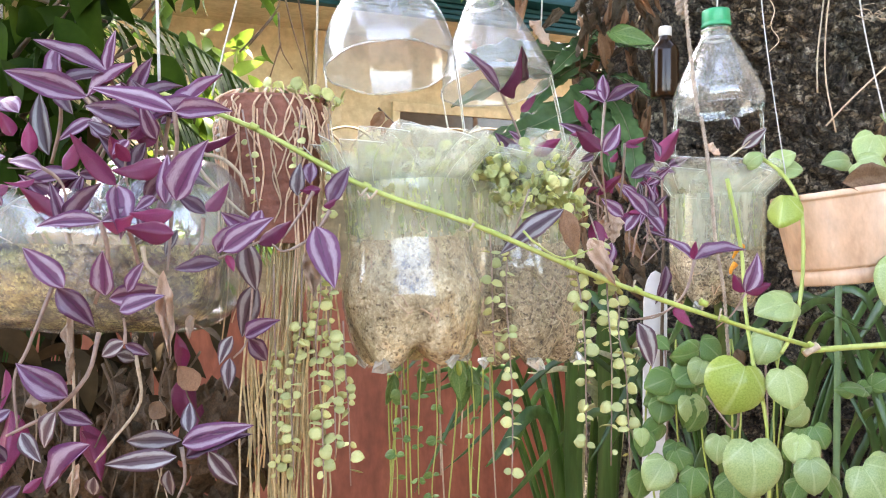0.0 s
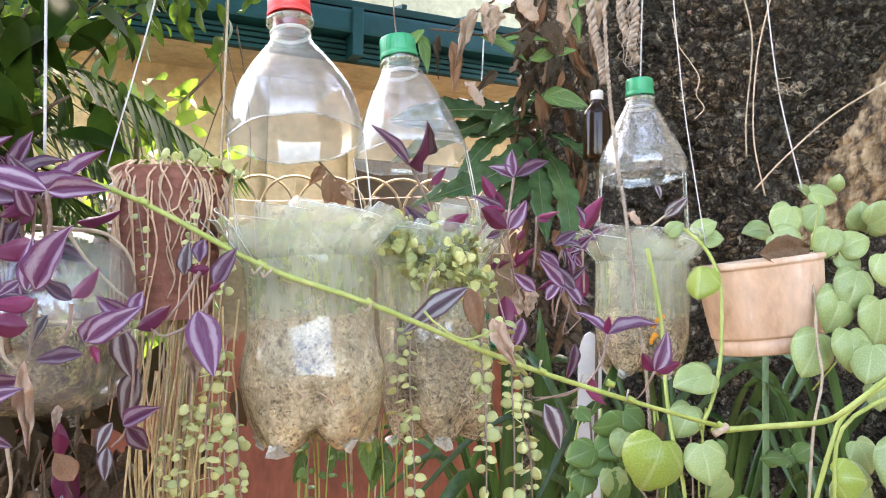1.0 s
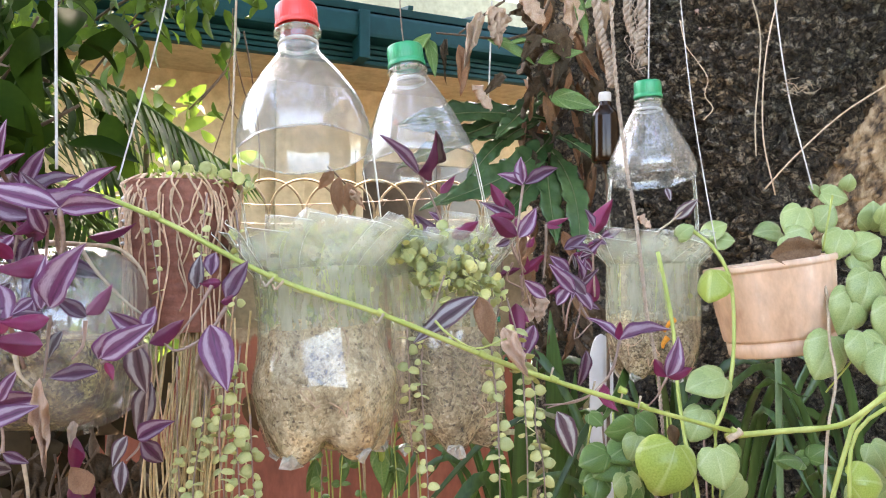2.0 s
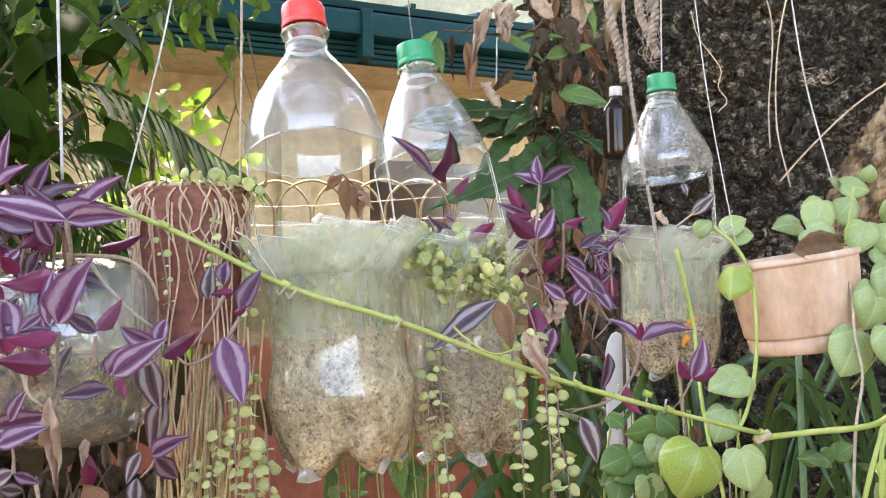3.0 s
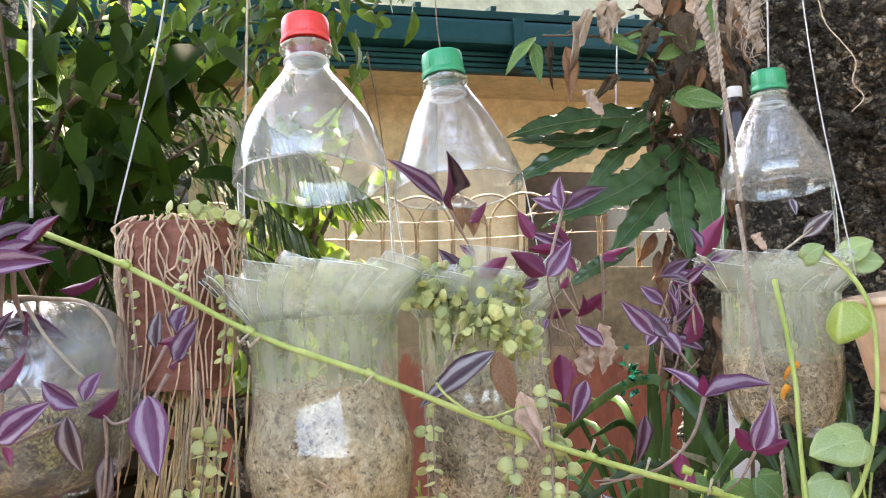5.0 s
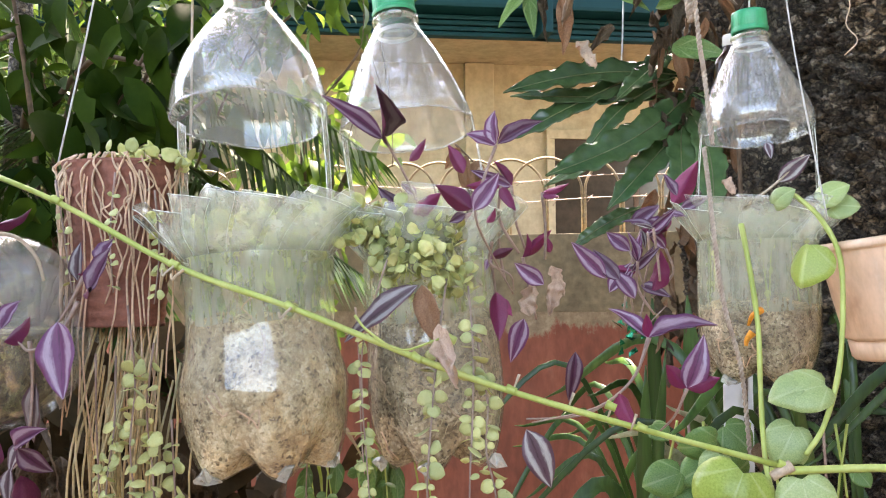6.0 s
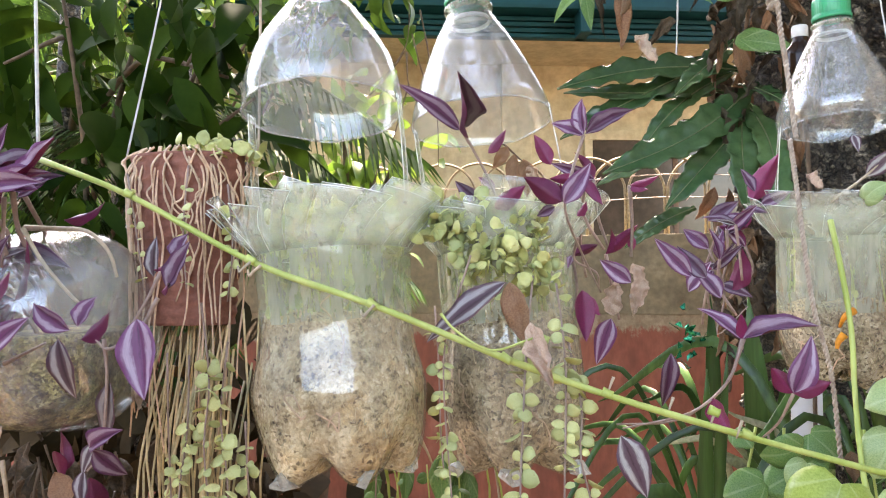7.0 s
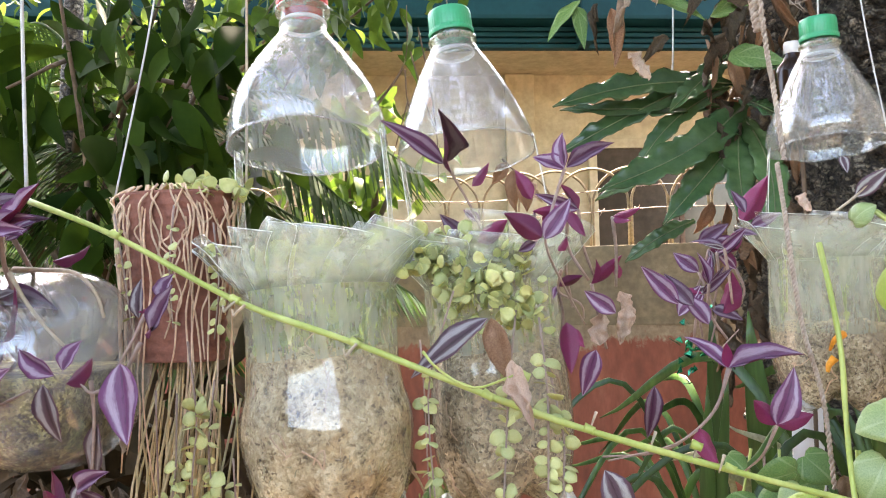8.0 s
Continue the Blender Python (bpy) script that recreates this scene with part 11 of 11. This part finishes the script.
tube("fibre", [(0.285, 0.778, 1.852), (0.289, 0.774, 1.845), (0.279, 0.774, 1.838)], 0.0005, 0.0003, ROPE, frays, sides=4, n=7)
tube("fibre", [(0.273, 0.768, 1.871), (0.271, 0.764, 1.861), (0.264, 0.764, 1.852)], 0.0005, 0.0003, ROPE, frays, sides=4, n=7)
tube("fibre", [(0.287, 0.772, 1.834), (0.289, 0.768, 1.824), (0.280, 0.768, 1.816)], 0.0005, 0.0003, ROPE, frays, sides=4, n=7)
knot = thing("string_knot", "frayed pale knot on the thin string", "string", (0.440, 0.740, 1.767))
tube("fibre", [(0.423, 0.738, 1.763), (0.415, 0.736, 1.764), (0.436, 0.738, 1.758)], 0.0004, 0.0003, PALESTEM, knot, sides=4, n=7)
tube("fibre", [(0.445, 0.738, 1.763), (0.447, 0.736, 1.760), (0.458, 0.738, 1.767)], 0.0004, 0.0003, PALESTEM, knot, sides=4, n=7)
tube("fibre", [(0.443, 0.738, 1.767), (0.437, 0.736, 1.763), (0.446, 0.738, 1.761)], 0.0004, 0.0003, PALESTEM, knot, sides=4, n=7)
tube("fibre", [(0.446, 0.738, 1.764), (0.439, 0.736, 1.769), (0.447, 0.738, 1.760)], 0.0004, 0.0003, PALESTEM, knot, sides=4, n=7)
tube("fibre", [(0.430, 0.738, 1.770), (0.419, 0.736, 1.773), (0.436, 0.738, 1.777)], 0.0004, 0.0003, PALESTEM, knot, sides=4, n=7)
tube("fibre", [(0.429, 0.738, 1.768), (0.432, 0.736, 1.761), (0.416, 0.738, 1.773)], 0.0004, 0.0003, PALESTEM, knot, sides=4, n=7)
tube("fibre", [(0.447, 0.738, 1.760), (0.439, 0.736, 1.761), (0.448, 0.738, 1.762)], 0.0004, 0.0003, PALESTEM, knot, sides=4, n=7)
tube("fibre", [(0.434, 0.738, 1.765), (0.428, 0.736, 1.770), (0.422, 0.738, 1.770)], 0.0004, 0.0003, PALESTEM, knot, sides=4, n=7)
tube("fibre", [(0.425, 0.738, 1.763), (0.429, 0.736, 1.766), (0.433, 0.738, 1.759)], 0.0004, 0.0003, PALESTEM, knot, sides=4, n=7)
tube("fibre", [(0.432, 0.738, 1.765), (0.424, 0.736, 1.759), (0.434, 0.738, 1.771)], 0.0004, 0.0003, PALESTEM, knot, sides=4, n=7)
tube("fibre", [(0.427, 0.738, 1.763), (0.423, 0.736, 1.760), (0.419, 0.738, 1.758)], 0.0004, 0.0003, PALESTEM, knot, sides=4, n=7)
tube("fibre", [(0.444, 0.738, 1.770), (0.445, 0.736, 1.773), (0.450, 0.738, 1.765)], 0.0004, 0.0003, PALESTEM, knot, sides=4, n=7)
tube("fibre", [(0.444, 0.738, 1.768), (0.434, 0.736, 1.766), (0.446, 0.738, 1.773)], 0.0004, 0.0003, PALESTEM, knot, sides=4, n=7)
tube("fibre", [(0.428, 0.738, 1.764), (0.419, 0.736, 1.762), (0.421, 0.738, 1.767)], 0.0004, 0.0003, PALESTEM, knot, sides=4, n=7)
tube("fibre", [(0.434, 0.738, 1.764), (0.438, 0.736, 1.769), (0.441, 0.738, 1.768)], 0.0004, 0.0003, PALESTEM, knot, sides=4, n=7)
tube("fibre", [(0.431, 0.738, 1.763), (0.433, 0.736, 1.761), (0.442, 0.738, 1.767)], 0.0004, 0.0003, PALESTEM, knot, sides=4, n=7)


# ---- strap-leaved plant ----
def strap_leaf(parent, base, mid, tip, width, seed):
    line = spline([base, mid, tip], 16)
    o = origin(parent)
    vs, fs = [], []
    for i, p in enumerate(line):
        v = i / 15
        d = (line[min(i + 1, 15)] - line[max(i - 1, 0)]).normalized()
        side = d.cross(Vector((0.2 * math.sin(seed), -1, 0.25))).normalized()
        nrm = side.cross(d)
        w = width * (0.55 + 0.45 * math.sin(math.pi * min(v * 1.4, 1) * 0.5)) * (1 if v < 0.6 else max(0.03, math.cos(math.pi / 2 * ((v - 0.6) / 0.4) ** 1.4)))
        for s, h in ((-1, 0.22), (0, 0.0), (1, 0.22)):
            vs.append(p - o + side * (w * 0.5 * s) + nrm * (w * h))
    n = len(line)
    for i in range(n - 1):
        for k in (0, 1):
            fs.append((i * 3 + k, i * 3 + k + 1, (i + 1) * 3 + k + 1, (i + 1) * 3 + k))
    ob = mesh_part("leaf", vs, fs, STRAP, parent)
    ob.modifiers.new("wall", "SOLIDIFY").thickness = 0.001
    return ob


for cx, cy, n, seed, top in ((0.31, 1.5, 28, 1, 1.36), (0.48, 1.12, 24, 2, 1.42), (0.72, 1.02, 18, 3, 1.42)):
    plant = thing("strap_leaved_plant", "clump of long dark green strap leaves", "plant", (cx, cy, 0), group="strap plants")
    tube("stalk", [(cx, cy, -0.02), (cx + 0.01, cy, 0.5), (cx, cy, 0.95)], 0.018, 0.012, DARKTWIG, plant, sides=9, knots=0.15)
    rnd = random.Random(seed)
    for k in range(n):
        a = 2.4 * k + rnd.uniform(-0.3, 0.3)
        reach = rnd.uniform(0.14, 0.5)
        h = rnd.uniform(0.7, 1.08) * (top - 0.9)
        b = (cx + 0.015 * math.cos(a), cy + 0.015 * math.sin(a), 0.78 + 0.17 * rnd.random())
        m = (cx + reach * 0.5 * math.cos(a), cy + reach * 0.5 * math.sin(a), 0.9 + h)
        e = (cx + reach * math.cos(a), cy + reach * math.sin(a), 0.9 + h * rnd.uniform(0.55, 1.1))
        strap_leaf(plant, b, m, e, rnd.uniform(0.008, 0.015), k)


broad = thing("strap_leaved_plant", "few broad upright green strap leaves by the wall", "plant", (0.27, 1.25, 0), group="strap plants")
tube("stalk", [(0.27, 1.25, -0.02), (0.275, 1.25, 0.5), (0.27, 1.25, 0.9)], 0.018, 0.014, DARKTWIG, broad, sides=9, knots=0.15)
for k, (b, m, e, w) in enumerate((((0.29, 1.27, 0.82), (0.298, 1.26, 1.25), (0.284, 1.25, 1.53), 0.036), ((0.30, 1.29, 0.82), (0.318, 1.30, 1.20), (0.335, 1.29, 1.43), 0.027),
                                  ((0.25, 1.22, 0.82), (0.218, 1.17, 1.20), (0.222, 1.16, 1.44), 0.020), ((0.26, 1.22, 0.82), (0.230, 1.18, 1.18), (0.248, 1.17, 1.46), 0.017),
                                  ((0.25, 1.23, 0.82), (0.185, 1.18, 1.26), (0.085, 1.12, 1.21), 0.021), ((0.27, 1.26, 0.82), (0.245, 1.30, 1.30), (0.238, 1.30, 1.53), 0.021))):
    strap_leaf(broad, b, m, e, w, k)

# dry pale strap leaves at the foot of the wall
dry_clump = thing("dry_strap_leaves", "bleached dry strap leaves bent over the green ones", "dead leaves", (0.27, 1.36, 0.9))
rnd = random.Random(31)
for k in range(9):
    b = (0.30 + rnd.uniform(-0.04, 0.05), 1.36 + rnd.uniform(-0.05, 0.05), 0.95)
    m = (b[0] + rnd.uniform(-0.03, 0.03), b[1] - 0.05, 1.26 + rnd.uniform(-0.05, 0.08))
    t_ = (m[0] + rnd.uniform(-0.12, 0.06), m[1] - 0.05, m[2] + rnd.uniform(0.02, 0.14))
    lf = strap_leaf(dry_clump, b, m, t_, rnd.uniform(0.008, 0.013), k)
    lf.data.materials[0] = BLEACHED


# ---- bracket fungus on the trunk ----
def bracket(label, base, width, depth, seed):
    """Frilled half-round shelf growing out of the bark."""
    t = thing("bracket_fungus", label, "fungus", base)
    rnd = random.Random(seed)
    for tier in range(2):
        vs, fs = [], []
        for layer in (0, 1):
            for i in range(8):
                v = i / 7
                for k in range(25):
                    a = math.pi + math.pi * k / 24
                    frill = 0.10 * math.sin(k * 1.7 + tier) + 0.06 * math.sin(k * 3.9)
                    r = width * (0.5 - 0.1 * tier) * v * (1 + frill * v)
                    vs.append((r * math.cos(a), 0.03 + r * math.sin(a) * depth / width * 2, -0.03 * tier - 0.35 * width * v * v * 0.5 + 0.006 * math.sin(k * 1.9) * v - layer * 0.008 * (1 - 0.8 * v)))
        for layer in (0, 1):
            for i in range(7):
                for k in range(24):
                    q = layer * 200 + i * 25 + k
                    fs.append((q, q + 1, q + 26, q + 25) if layer == 0 else (q, q + 25, q + 26, q + 1))
        for k in range(24):
            q = 7 * 25 + k
            fs.append((q, q + 1, 200 + q + 1, 200 + q))
        mesh_part("shelf", vs, fs, FUNGUS, t)
    return t


bracket("pale pinkish frilled bracket fungus on the bark", (0.588, 1.270, 2.057), 0.10, 0.05, 1)

# ---- scrap of green foil among the strap leaves ----
foil = thing("foil_scrap", "crumpled emerald green foil among the strap leaves", "litter", (0.204, 1.250, 1.484))
rnd = random.Random(77)
vs, fs = [], []
for i in range(26):
    c = Vector((rnd.gauss(0, 0.013), rnd.gauss(0, 0.01), rnd.gauss(0, 0.026)))
    b0 = len(vs)
    vs += [tuple(c + Vector((rnd.uniform(-0.008, 0.008), rnd.uniform(-0.006, 0.006), rnd.uniform(-0.008, 0.008)))) for q in range(4)]
    fs += [(b0, b0 + 1, b0 + 2), (b0, b0 + 2, b0 + 3)]
sheet = mesh_part("foil", vs, fs, FOIL, foil, flat=True)
sheet["kind"] = "stuff"
sheet.modifiers.new("wall", "SOLIDIFY").thickness = 0.0004
